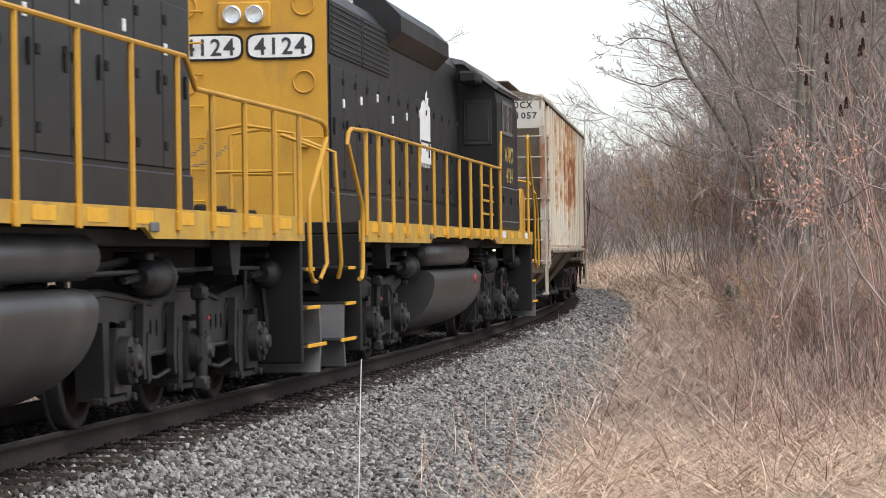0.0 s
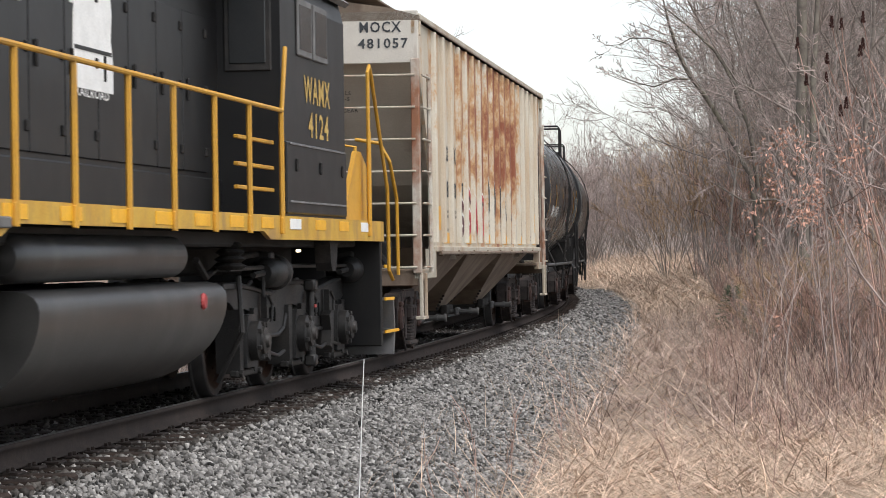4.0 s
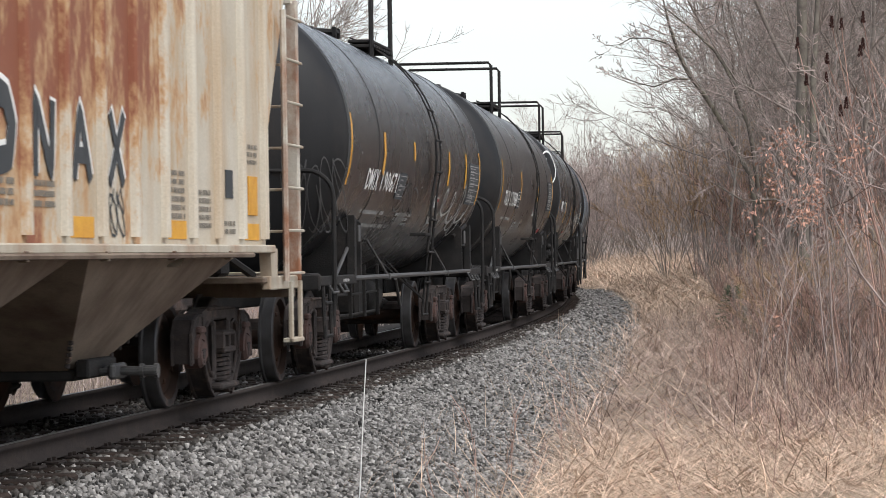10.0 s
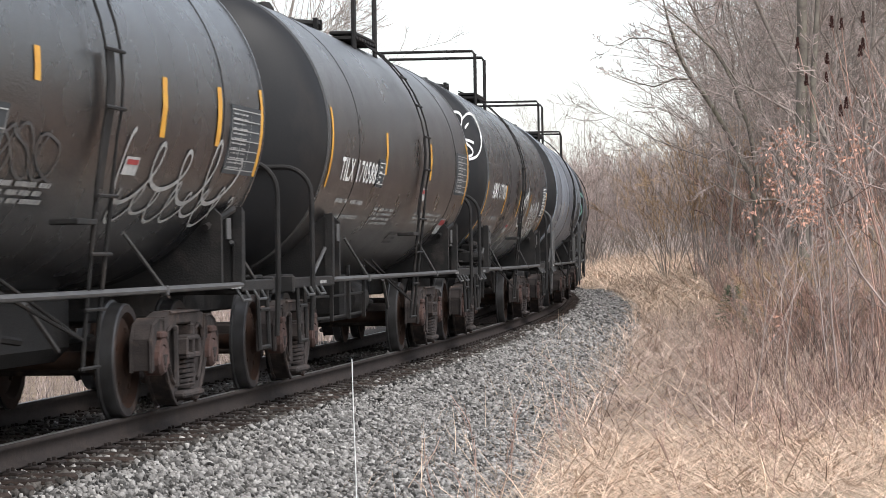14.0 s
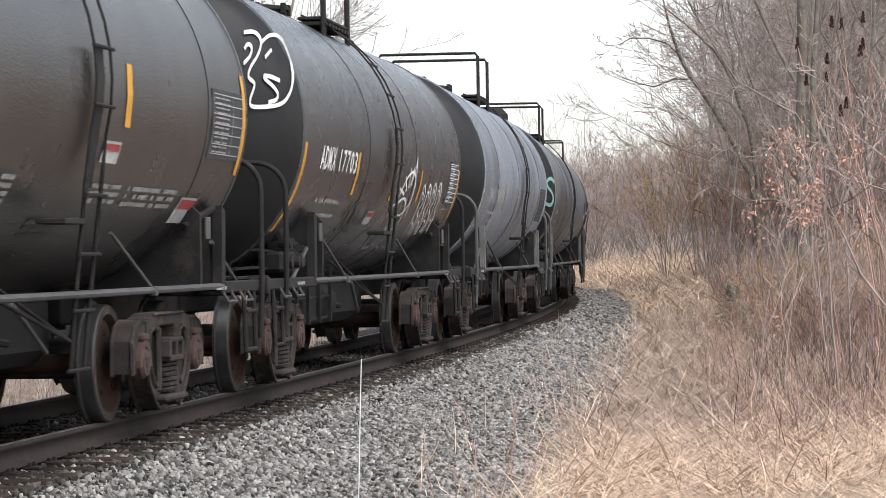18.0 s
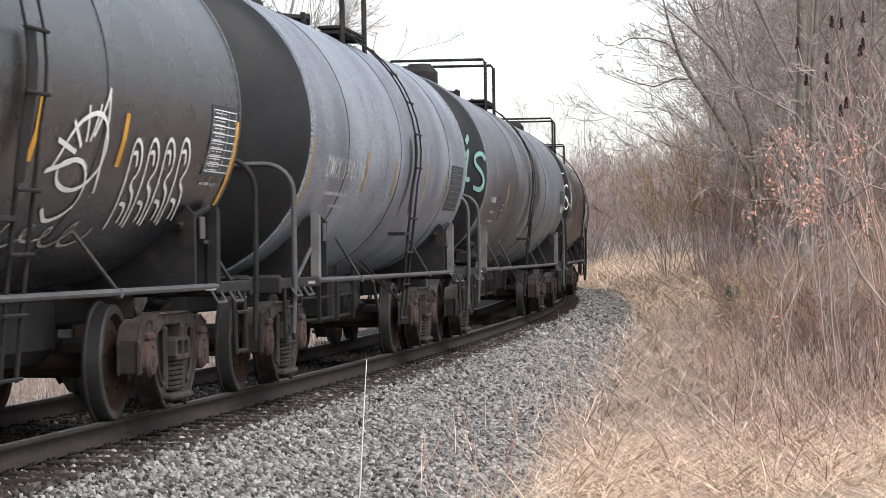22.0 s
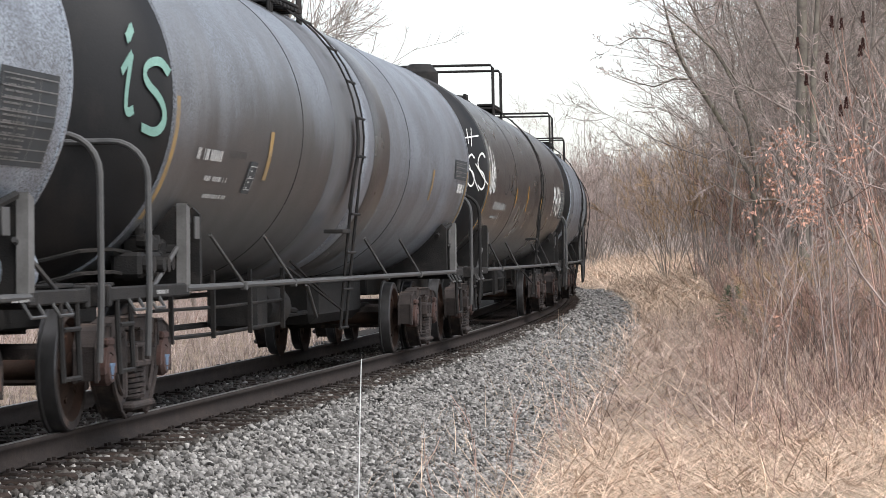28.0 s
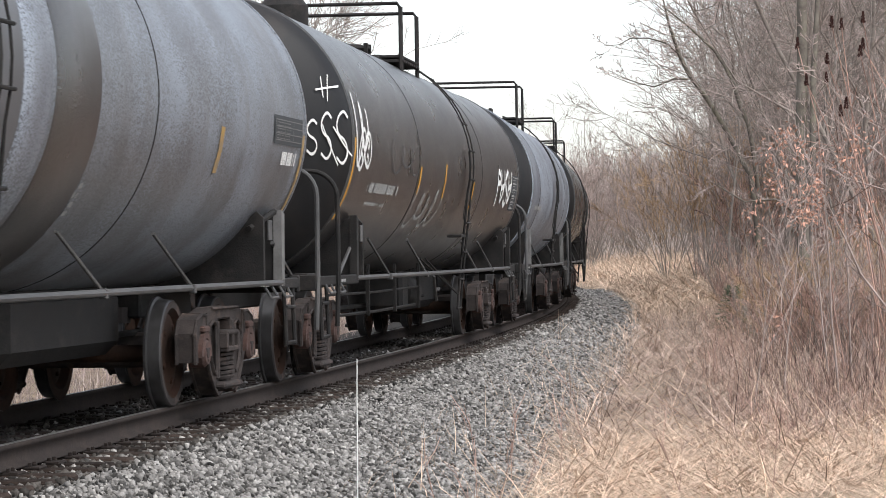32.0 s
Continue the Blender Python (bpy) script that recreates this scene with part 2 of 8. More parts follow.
M_DULLWHITE = surf("faded_white_mark", (0.42, 0.42, 0.41), (0.30, 0.30, 0.29), 6, 0.6, bump=0.05)
M_FADED = surf("faded_print", (0.55, 0.55, 0.53), (0.36, 0.365, 0.37), 9, 0.6, bump=0.05)
M_REDTAG = surf("red_paint", (0.42, 0.05, 0.05), (0.3, 0.04, 0.04), 5, 0.5, bump=0.0)
M_TANK_SOOT = surf("tank_soot", (0.075, 0.078, 0.085), (0.14, 0.148, 0.165), 1.1, 0.35, bump=0.2, fine=65, stain=(0.05, 0.045, 0.042), stain_scale=1.0, stain_amt=0.48, streak=6, gloss=0.7)
M_OLDSTRIPE = surf("grimy_yellow_reflector", (0.40, 0.25, 0.075), (0.24, 0.18, 0.11), 7, 0.5, bump=0.05)
M_STRIPE = surf("yellow_reflector", (0.70, 0.36, 0.03), (0.6, 0.28, 0.03), 6, 0.4, bump=0.05)
M_TEAL = surf("teal_spray", (0.20, 0.36, 0.31), (0.17, 0.31, 0.27), 6, 0.6, bump=0.0)
M_RED = surf("red_spray", (0.50, 0.045, 0.05), (0.38, 0.04, 0.045), 5, 0.6, bump=0.0)
M_DARKSPRAY = surf("dark_spray", (0.03, 0.035, 0.04), (0.05, 0.055, 0.06), 5, 0.6, bump=0.0)
M_GLASS = surf("cab_glass", (0.02, 0.022, 0.024), (0.03, 0.03, 0.03), 2, 0.08, bump=0.0)
M_STRAW = surf("dry_grass", (0.72, 0.555, 0.42), (0.52, 0.385, 0.29), 2, 0.8, bump=0.0, island=0.55, gloss=0.2)
M_STALK = surf("weathered_stalk", (0.52, 0.40, 0.335), (0.32, 0.24, 0.20), 2, 0.85, bump=0.0, island=0.6, gloss=0.15)
M_BRUSH = surf("red_brush_stem", (0.4559, 0.2989, 0.2448), (0.2522, 0.1617, 0.1344), 3, 0.85, bump=0.0, island=0.65, gloss=0.15)
M_BARK = surf("grey_bark", (0.33, 0.288, 0.255), (0.22, 0.188, 0.165), 6, 0.9, bump=0.6, fine=35, gloss=0.15)
# Paler copy of the twig colour; distance haze is put into it.
M_HAZETWIG = surf("hazed_far_twig", (0.66, 0.575, 0.535), (0.46, 0.395, 0.365), 3, 0.9, bump=0.0, island=0.35, gloss=0.1)
M_OCHRE = surf("ochre_twig", (0.46, 0.315, 0.19), (0.30, 0.20, 0.125), 3, 0.9, bump=0.0, island=0.4, gloss=0.1)
M_TRUNK = surf("dark_trunk_bark", (0.1941, 0.1721, 0.1451), (0.1266, 0.1097, 0.09281), 7, 0.9, bump=0.7, fine=30, stain=(0.2531, 0.2363, 0.1773), stain_scale=2, stain_amt=0.4, gloss=0.15)
M_TWIG = surf("bare_twig", (0.475, 0.3854, 0.3515), (0.3135, 0.2519, 0.228), 3, 0.9, bump=0.0, island=0.35, gloss=0.1)
M_LEAF = surf("dead_leaf", (0.56, 0.335, 0.255), (0.40, 0.22, 0.165), 8, 0.8, bump=0.0, island=0.55, gloss=0.15)


# ---- mesh helpers ----
class Geo:
    """Collects points and faces of one mesh."""

    def __init__(self):
        self.v, self.f, self.mi = [], [], []

    def add(self, pts, faces, mi=0):
        k = len(self.v)
        self.v.extend(tuple(p) for p in pts)
        self.f.extend(tuple(i + k for i in q) for q in faces)
        self.mi.extend([mi] * len(faces))
        return self

    def box(self, x0, x1, y0, y1, z0, z1, bev=0.012, mi=0, m=None):
        """A box with chamfered edges."""
        bev = min(bev, (x1 - x0) * 0.4, (y1 - y0) * 0.4, (z1 - z0) * 0.4)
        bm = bmesh.new()
        bmesh.ops.create_cube(bm, size=1.0)
        for w in bm.verts:
            w.co = Vector(((x0 + x1) / 2 + w.co.x * (x1 - x0), (y0 + y1) / 2 + w.co.y * (y1 - y0), (z0 + z1) / 2 + w.co.z * (z1 - z0)))
        if bev > 0:
            bmesh.ops.bevel(bm, geom=bm.edges[:], offset=bev, segments=1, affect="EDGES")
        bm.verts.index_update()
        pts = [(m @ w.co) if m else w.co for w in bm.verts]
        self.add(pts, [[w.index for w in f.verts] for f in bm.faces], mi)
        bm.free()
        return self

    def prism(self, outline, y0, y1, mi=0, axis="y"):
        """An outline in x, z drawn out along y (or in y, z along x)."""
        n = len(outline)
        if axis == "y":
            pts = [(a, y0, b) for a, b in outline] + [(a, y1, b) for a, b in outline]
        else:
            pts = [(y0, a, b) for a, b in outline] + [(y1, a, b) for a, b in outline]
        faces = [tuple(range(n)), tuple(range(2 * n - 1, n - 1, -1))] + [(i, i + n, (i + 1) % n + n, (i + 1) % n) for i in range(n)]
        return self.add(pts, faces, mi)

    def tube(self, pts, r, seg=8, mi=0, cap=True):
        """A round bar along a line of points; r may be a list."""
        pts = [Vector(p) for p in pts]
        n = len(pts)
        rs = r if isinstance(r, (list, tuple)) else [r] * n
        out, side = [], None
        for i, p in enumerate(pts):
            d = (pts[min(i + 1, n - 1)] - pts[max(i - 1, 0)]).normalized()
            if side is None:
                side = d.orthogonal().normalized()
            side = (side - d * side.dot(d)).normalized()
            up = d.cross(side)
            for j in range(seg):
                a = 2 * math.pi * j / seg
                out.append(p + (side * math.cos(a) + up * math.sin(a)) * rs[i])
        faces = [(i * seg + j, i * seg + (j + 1) % seg, (i + 1) * seg + (j + 1) % seg, (i + 1) * seg + j) for i in range(n - 1) for j in range(seg)]
        if cap:
            faces += [tuple(range(seg - 1, -1, -1)), tuple((n - 1) * seg + j for j in range(seg))]
        return self.add(out, faces, mi)

    def strip(self, outer, inner, y0, y1, closed=True):
        """The band between two lines of x, z points, drawn out along y."""
        n = len(outer)
        pts = [(a, y, b) for y in (y0, y1) for line in (outer, inner) for a, b in line]
        faces = []
        for i in range(n if closed else n - 1):
            j = (i + 1) % n
            faces += [(i, j, n + j, n + i), (2 * n + i, 3 * n + i, 3 * n + j, 2 * n + j), (i, 2 * n + i, 2 * n + j, j), (n + i, n + j, 3 * n + j, 3 * n + i)]
        if not closed:
            faces += [(0, n, 3 * n, 2 * n), (n - 1, 3 * n - 1, 4 * n - 1, 2 * n - 1)]
        return self.add(pts, faces)

    def lathe(self, prof, centre, axis="x", seg=48, mi=0, arc=(0.0, 2 * math.pi)):
        """Turns a profile of (along, radius) round an axis through centre; mi may list one index per step."""
        cx, cy, cz = centre
        full = abs(arc[1] - arc[0] - 2 * math.pi) < 1e-6
        m = seg if full else seg + 1
        out = []
        for a, r in prof:
            for j in range(m):
                t = arc[0] + (arc[1] - arc[0]) * j / seg
                if axis == "x":
                    out.append((cx + a, cy + r * math.cos(t), cz + r * math.sin(t)))
                elif axis == "y":
                    out.append((cx + r * math.cos(t), cy + a, cz + r * math.sin(t)))
                else:
                    out.append((cx + r * math.cos(t), cy + r * math.sin(t), cz + a))
        k = len(self.v)
        self.v.extend(out)
        for i in range(len(prof) - 1):
            for j in range(seg if full else seg):
                self.f.append((k + i * m + j, k + i * m + (j + 1) % m, k + (i + 1) * m + (j + 1) % m, k + (i + 1) * m + j))
                self.mi.append(mi[i] if isinstance(mi, (list, tuple)) else mi)
        return self

    def mesh(self, name, mats, smooth=False, angle=40):
        me = bpy.data.meshes.new(name)
        me.from_pydata([tuple(p) for p in self.v], [], self.f)
        for x in (mats if isinstance(mats, (list, tuple)) else [mats]):
            me.materials.append(x)
        me.polygons.foreach_set("material_index", self.mi)
        bm = bmesh.new()
        bm.from_mesh(me)
        bmesh.ops.recalc_face_normals(bm, faces=bm.faces[:])
        if smooth:
            for f in bm.faces:
                f.smooth = True
            for e in bm.edges:
                if len(e.link_faces) == 2 and e.calc_face_angle(0.0) > radians(angle):
                    e.smooth = False
        bm.to_mesh(me)
        bm.free()
        return me


def link(name, data, parent=None, m=None):
    ob = new(name, data)
    ob.parent = parent
    if m is not None:
        ob.matrix_basis = m
    return ob


def part(name, geo, material, parent, label="", smooth=False, m=None):
    ob = link(name, geo.mesh(name, material, smooth), parent, m)
    return tagged(ob, label) if label else ob


def big_mesh(name, verts, faces, mats, mi=None):
    """A large mesh straight from arrays; faces all have the same number of corners."""
    verts, faces = np.asarray(verts, np.float32), np.asarray(faces, np.int32)
    me = bpy.data.meshes.new(name)
    k = faces.shape[1]
    me.vertices.add(len(verts))
    me.vertices.foreach_set("co", verts.ravel())
    me.loops.add(faces.size)
    me.loops.foreach_set("vertex_index", faces.ravel())
    me.polygons.add(len(faces))
    me.polygons.foreach_set("loop_start", np.arange(0, faces.size, k, dtype=np.int32))
    for x in (mats if isinstance(mats, (list, tuple)) else [mats]):
        me.materials.append(x)
    if mi is not None:
        me.polygons.foreach_set("material_index", np.asarray(mi, np.int32))
    me.update(calc_edges=True)
    return me


# ---- ground, track bed ----
def axis_lines(lo, hi, fine, out):
    """Lines that are fine between lo and hi and widen beyond."""
    mid = list(np.arange(lo, hi, fine))
    a, step = lo, fine
    left = []
    while a > -out:
        step *= 1.25
        a -= step
        left.append(a)
    b, step, right = hi, fine, []
    while b < out:
        step *= 1.25
        right.append(b)
        b += step
    return np.array(left[::-1] + mid + right)


def build_ground():
    gx, gy = axis_lines(-12, 16, 0.25, 3500), axis_lines(-10, 130, 0.6, 3500)
    X, Y = np.meshgrid(gx, gy)
    x, y = X.ravel(), Y.ravel()
    s, lat = off_track(x, y)
    z = ground_z(s, lat)
    rough = np.array([noise.noise((a * 0.35, b * 0.35, 0.0)) for a, b in zip(x, y)])
    z = z + rough * np.where(abs(lat) > 3.2, 0.16, 0.02)
    nx, ny = len(gx), len(gy)
    i = np.arange(nx * ny).reshape(ny, nx)
    f = np.stack([i[:-1, :-1], i[:-1, 1:], i[1:, 1:], i[1:, :-1]], -1).reshape(-1, 4)
    lat_f = lat[f].mean(1)
    s_f = s[f].mean(1)
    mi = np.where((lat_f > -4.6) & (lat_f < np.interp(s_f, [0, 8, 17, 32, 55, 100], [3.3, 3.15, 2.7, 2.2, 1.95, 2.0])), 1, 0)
    mi[(lat_f > -2.4) & (lat_f < 0.8)] = 2
    me = big_mesh("ground", np.stack([x, y, z], -1), f, [M_GROUND, M_BED_SHADED, M_BED_DARK], mi)
    me.polygons.foreach_set("use_smooth", np.ones(len(f), bool))
    tagged(new("ground", me), "ground with shade-dark ballast bed and a dry grassy verge", "ground", kind="structure")


build_ground()


def build_rail(name, lat, z0, label):
    """A flat-bottomed rail swept along the curve."""
    prof = [(-0.075, -0.172), (0.075, -0.172), (0.075, -0.16), (0.012, -0.14), (0.009, -0.05), (0.034, -0.036), (0.037, -0.012), (0.028, 0.0), (-0.028, 0.0), (-0.037, -0.012), (-0.034, -0.036), (-0.009, -0.05), (-0.012, -0.14), (-0.075, -0.16)]
    ss = np.concatenate([np.arange(-60, 0, 3.0), np.arange(0, 130, 1.0), np.arange(130, 300, 4.0)])
    n = len(prof)
    v = np.concatenate([on_track(ss, lat + a, z0 + b)[:, None] for a, b in prof], 1).reshape(-1, 3)
    f, mi = [], []
    for i in range(len(ss) - 1):
        for j in range(n):
            f.append((i * n + j, i * n + (j + 1) % n, (i + 1) * n + (j + 1) % n, (i + 1) * n + j))
            mi.append(1 if j == 7 else 0)
    ob = new(name, big_mesh(name, v, f, [M_RAIL, M_RAILTOP], mi))
    tagged(ob, label, "rail", kind="structure")


build_rail("rail_outer", 0.0, 0.0, "rusty steel rail on spiked timber ties")
build_rail("rail_inner", -GAUGE, -GAUGE * CANT, "rusty steel rail with a polished top")


# ---- the train: helpers ----
# Vehicles lie with x away along the track, y inwards and z up from the rail tops; NEAR is the side that the camera sees.
NEAR = -1.0
MESHES = {}


def shared(key, make, mats, smooth=False):
    """One mesh for all alike pieces."""
    if key not in MESHES:
        g = Geo()
        make(g)
        MESHES[key] = g.mesh(key, mats, smooth)
    return MESHES[key]


def glyphs(body, width, height):
    """Points and faces of a line of writing, fitted into width x height."""
    cu = bpy.data.curves.new("writing", "FONT")
    cu.body = body
    cu.resolution_u = 2
    cu.offset = 0.018
    cu.space_character = 1.16
    ob = new("writing", cu)
    bpy.context.view_layer.update()
    me = bpy.data.meshes.new_from_object(ob.evaluated_get(bpy.context.evaluated_depsgraph_get()))
    pts = np.array([w.co[:2] for w in me.vertices])
    faces = [tuple(f.vertices) for f in me.polygons]
    bpy.data.objects.remove(ob)
    bpy.data.curves.remove(cu)
    bpy.data.meshes.remove(me)
    lo, hi = pts.min(0), pts.max(0)
    pts = (pts - lo) / (hi - lo) * (width, height)
    return pts, faces


def on_side(pts, y):
    return [(a, y, b) for a, b in pts]


def round_side(pts, radius, cz, lift=0.008):
    """Bends points (x along, z up) onto the near side of a barrel."""
    out = []
    for a, b in pts:
        t = (b - cz) / radius
        out.append((a, NEAR * (radius + lift) * math.cos(t), cz + (radius + lift) * math.sin(t)))
    return out


def strokes(lines, width):
    """Flat ribbons along lines of (x, z) points."""
    pts, faces = [], []
    for line in lines:
        p = [Vector((a, b)) for a, b in line]
        fine = []
        for q, w in zip(p, p[1:]):
            k = max(1, int((w - q).length / 0.12))
            fine += [q.lerp(w, i / k) for i in range(k)]
        fine.append(p[-1])
        base = len(pts)
        for i, q in enumerate(fine):
            d = (fine[min(i + 1, len(fine) - 1)] - fine[max(i - 1, 0)])
            d = d.normalized() if d.length > 1e-6 else Vector((1, 0))
            nrm = Vector((-d.y, d.x)) * width / 2
            pts += [tuple(q + nrm), tuple(q - nrm)]
        faces += [(base + 2 * i, base + 2 * i + 1, base + 2 * i + 3, base + 2 * i + 2) for i in range(len(fine) - 1)]
    return pts, faces


def rounded(lines, times=2):
    """Lines with their corners cut, as a spray can draws them."""
    out = []
    for line in lines:
        p = [Vector(q) for q in line]
        for k in range(times):
            p = [p[0]] + [q for a, b in zip(p, p[1:]) for q in (a.lerp(b, 0.25), a.lerp(b, 0.75))] + [p[-1]]
        out.append([tuple(q) for q in p])
    return out


def cursive(x0, x1, z0, z1, loops, lean=0.3, phase=0.0, fall=0.0):
    """One long line of tall handwritten loops."""
    line = []
    n = loops * 14
    for k in range(n + 1):
        a = phase + 2 * math.pi * loops * k / n
        u = k / n
        h = 0.5 + 0.5 * math.cos(a) * (0.75 + 0.25 * math.sin(a * 0.37 + 1))
        z = z0 + (z1 - z0) * h - fall * u
        line.append((x0 + (x1 - x0) * u - (x1 - x0) / loops * 0.33 * math.sin(a) - lean * (z1 - z0) * (1 - h), z))
    return [line]


def wide_strokes(lines, width, cuts=5, step=0.05):
    """Ribbons cut finely along and across, so that they can follow a ribbed wall."""
    pts, faces = [], []
    for line in lines:
        p = [Vector((a, b)) for a, b in line]
        fine = []
        for q, w in zip(p, p[1:]):
            k = max(1, int((w - q).length / step))
            fine += [q.lerp(w, i / k) for i in range(k)]
        fine.append(p[-1])
        base = len(pts)
        for i, q in enumerate(fine):
            d = (fine[min(i + 1, len(fine) - 1)] - fine[max(i - 1, 0)])
            d = d.normalized() if d.length > 1e-6 else Vector((1, 0))
            nrm = Vector((-d.y, d.x)) * width
            pts += [tuple(q + nrm * (j / cuts - 0.5)) for j in range(cuts + 1)]
        m = cuts + 1
        faces += [(base + i * m + j, base + i * m + j + 1, base + (i + 1) * m + j + 1, base + (i + 1) * m + j) for i in range(len(fine) - 1) for j in range(cuts)]
    return pts, faces


def bubbles(rng, x0, x1, z0, z1, n):
    """Fat rounded outlines, like spray-can letters that spell nothing."""
    out, w = [], (x1 - x0) / n
    for i in range(n):
        cx, hw, hh, cz = x0 + (i + 0.5) * w, w * 0.52, (z1 - z0) / 2, (z0 + z1) / 2
        lean, ph = rng.uniform(-0.1, 0.3), rng.uniform(0, 6)
        loop = []
        for k in range(19):
            t = 2 * math.pi * k / 18
            r = 1 + 0.13 * math.sin(2 * t + ph) + 0.08 * math.sin(3 * t + ph * 2)
            loop.append((cx + hw * r * math.cos(t) + lean * hh * math.sin(t), cz + hh * r * math.sin(t)))
        out.append(loop)
        out.append([(cx - hw * 0.3, cz + hh * 0.55), (cx + hw * 0.2, cz + hh * 0.6), (cx + hw * 0.35, cz + hh * 0.25), (cx - hw * 0.1, cz + hh * 0.1)])
        out.append([(cx - hw * 0.35, cz - hh * 0.3), (cx + hw * 0.2, cz - hh * 0.35), (cx + hw * 0.1, cz - hh * 0.7)])
    return out


def bars(rng, x0, x1, z0, z1, rows, fill=0.75):
    """Rows of short bars for writing that cannot be read."""
    pts, faces = [], []
    h = (z1 - z0) / rows
    for r in range(rows):
        a = x0
        zb = z0 + r * h
        while a < x1 - 0.02:
            w = min(rng.uniform(0.025, 0.07) * (x1 - x0) if rng.random() < 0.8 else 0.03 * (x1 - x0), x1 - a)
            if rng.random() < 0.14:
                a += w
                continue
            k = len(pts)
            pts += [(a, zb), (a + w * 0.82, zb), (a + w * 0.82, zb + h * fill * 0.8), (a, zb + h * fill * 0.8)]
            faces.append((k, k + 1, k + 2, k + 3))
            a += w
    return pts, faces


def frame_lines(x0, x1, z0, z1, rows, cols, w=0.02):
    lines = []
    for i in range(rows + 1):
        z = z0 + (z1 - z0) * i / rows
        lines.append([(x0, z), (x1, z)])
    for i in range(cols + 1):
        x = x0 + (x1 - x0) * i / cols
        lines.append([(x, z0), (x, z1)])
    return strokes(lines, w)


def mark(name, shape, mat, parent, place, label=""):
    """A painted mark: shape is (points, faces), place bends or sets it onto its surface."""
    g = Geo()
    g.add(place(shape[0]), shape[1])
    ob = part(name, g, mat, parent, label)
    if name in ("stencil_print", "panel_print", "panel_grid", "stencil", "end_stencil"):
        tagged(ob, kind="stuff")
    return ob


def shift(shape, x, z):
    return [(a + x, b + z) for a, b in shape[0]], shape[1]


# ---- running gear ----
def make_wheelset(g, r=0.457):
    k = r - 0.457
    prof = [(-0.11, 0.0), (-0.11, 0.10), (-0.06, 0.13), (-0.015, 0.34 + k), (-0.066, 0.385 + k), (-0.068, 0.445 + k), (-0.056, 0.457 + k), (0.045, 0.463 + k), (0.055, 0.487 + k), (0.075, 0.485 + k), (0.075, 0.39 + k), (0.0, 0.35 + k), (0.05, 0.14), (0.06, 0.09)]
    idx = [0, 0, 0, 0, 2, 1, 1, 1, 1, 0, 0, 0, 0]
    g.lathe(prof, (0, -0.755, 0), "y", 40, idx)
    g.lathe([(-a, b) for a, b in prof], (0, 0.755, 0), "y", 40, idx)
    g.lathe([(-1.0, 0.0), (-1.0, 0.075), (1.0, 0.075), (1.0, 0.0)], (0, 0, 0), "y", 14, 0)
    for a in range(5):
        t = a * 2 * math.pi / 5
        for sy in (-1, 1):
            g.box(math.cos(t) * 0.24 - 0.02, math.cos(t) * 0.24 + 0.02, sy * 0.755 - 0.05, sy * 0.755 + 0.05, math.sin(t) * 0.24 - 0.02, math.sin(t) * 0.24 + 0.02, 0.004)


def make_side_frame(g):
    """A cast side frame: rounded pedestals over the bearings, pierced arms and a spring seat."""
    arm = [(0.25, 0.12), (0.25, 0.55), (0.25, 0.93), (0.5, 0.94), (0.74, 0.89), (0.77, 0.64), (0.73, 0.42), (0.62, 0.27), (0.46, 0.13), (0.34, 0.07)]
    hole = [(0.37, 0.28), (0.37, 0.5), (0.38, 0.74), (0.48, 0.79), (0.60, 0.74), (0.63, 0.60), (0.60, 0.46), (0.55, 0.36), (0.47, 0.28), (0.41, 0.25)]
    arch = [(0.68, 0.40), (0.68, 0.66), (0.72, 0.88), (0.92, 0.89), (1.08, 0.83), (1.17, 0.68), (1.17, 0.38)]
    gap = [(0.74, 0.40), (0.74, 0.56), (0.79, 0.66), (0.889, 0.69), (0.98, 0.66), (1.06, 0.56), (1.06, 0.38)]
    for sx in (-1, 1):
        side = lambda line: [(sx * a, b) for a, b in line]
        g.strip(side(arm), side(hole), -0.07, 0.07)
        g.strip(side(arch), side(gap), -0.085, 0.085, False)
        for y in (-0.08, 0.08):
            g.tube([(sx * a, y, b) for a, b in hole + hole[:1]], 0.018, 5)
            g.tube([(sx * a, y, b - 0.015) for a, b in arch[2:]], 0.02, 5)
            g.tube([(sx * a, y, b) for a, b in arm[4:]], 0.018, 5)
        g.box(sx * 0.29 - 0.05, sx * 0.29 + 0.05, -0.09, 0.09, 0.2, 0.8, 0.02)
    g.box(-0.27, 0.27, -0.07, 0.07, 0.80, 0.94, 0.02)
    for y in (-0.075, 0.075):
        g.tube([(-0.5, y, 0.93), (0.5, y, 0.93)], 0.02, 5)
    g.box(-0.36, 0.36, -0.16, 0.16, 0.12, 0.18, 0.02)
    g.v = [(a, b, c if c < 0.45 else 0.45 + (c - 0.45) * 0.78) for a, b, c in g.v]


def make_spring(g):
    for x in (-0.09, 0.09):
        pts = [(x + 0.075 * math.cos(a * 0.75), 0.075 * math.sin(a * 0.75), 0.19 + 0.25 * a / 52) for a in range(53)]
        g.tube(pts, 0.019, 5)


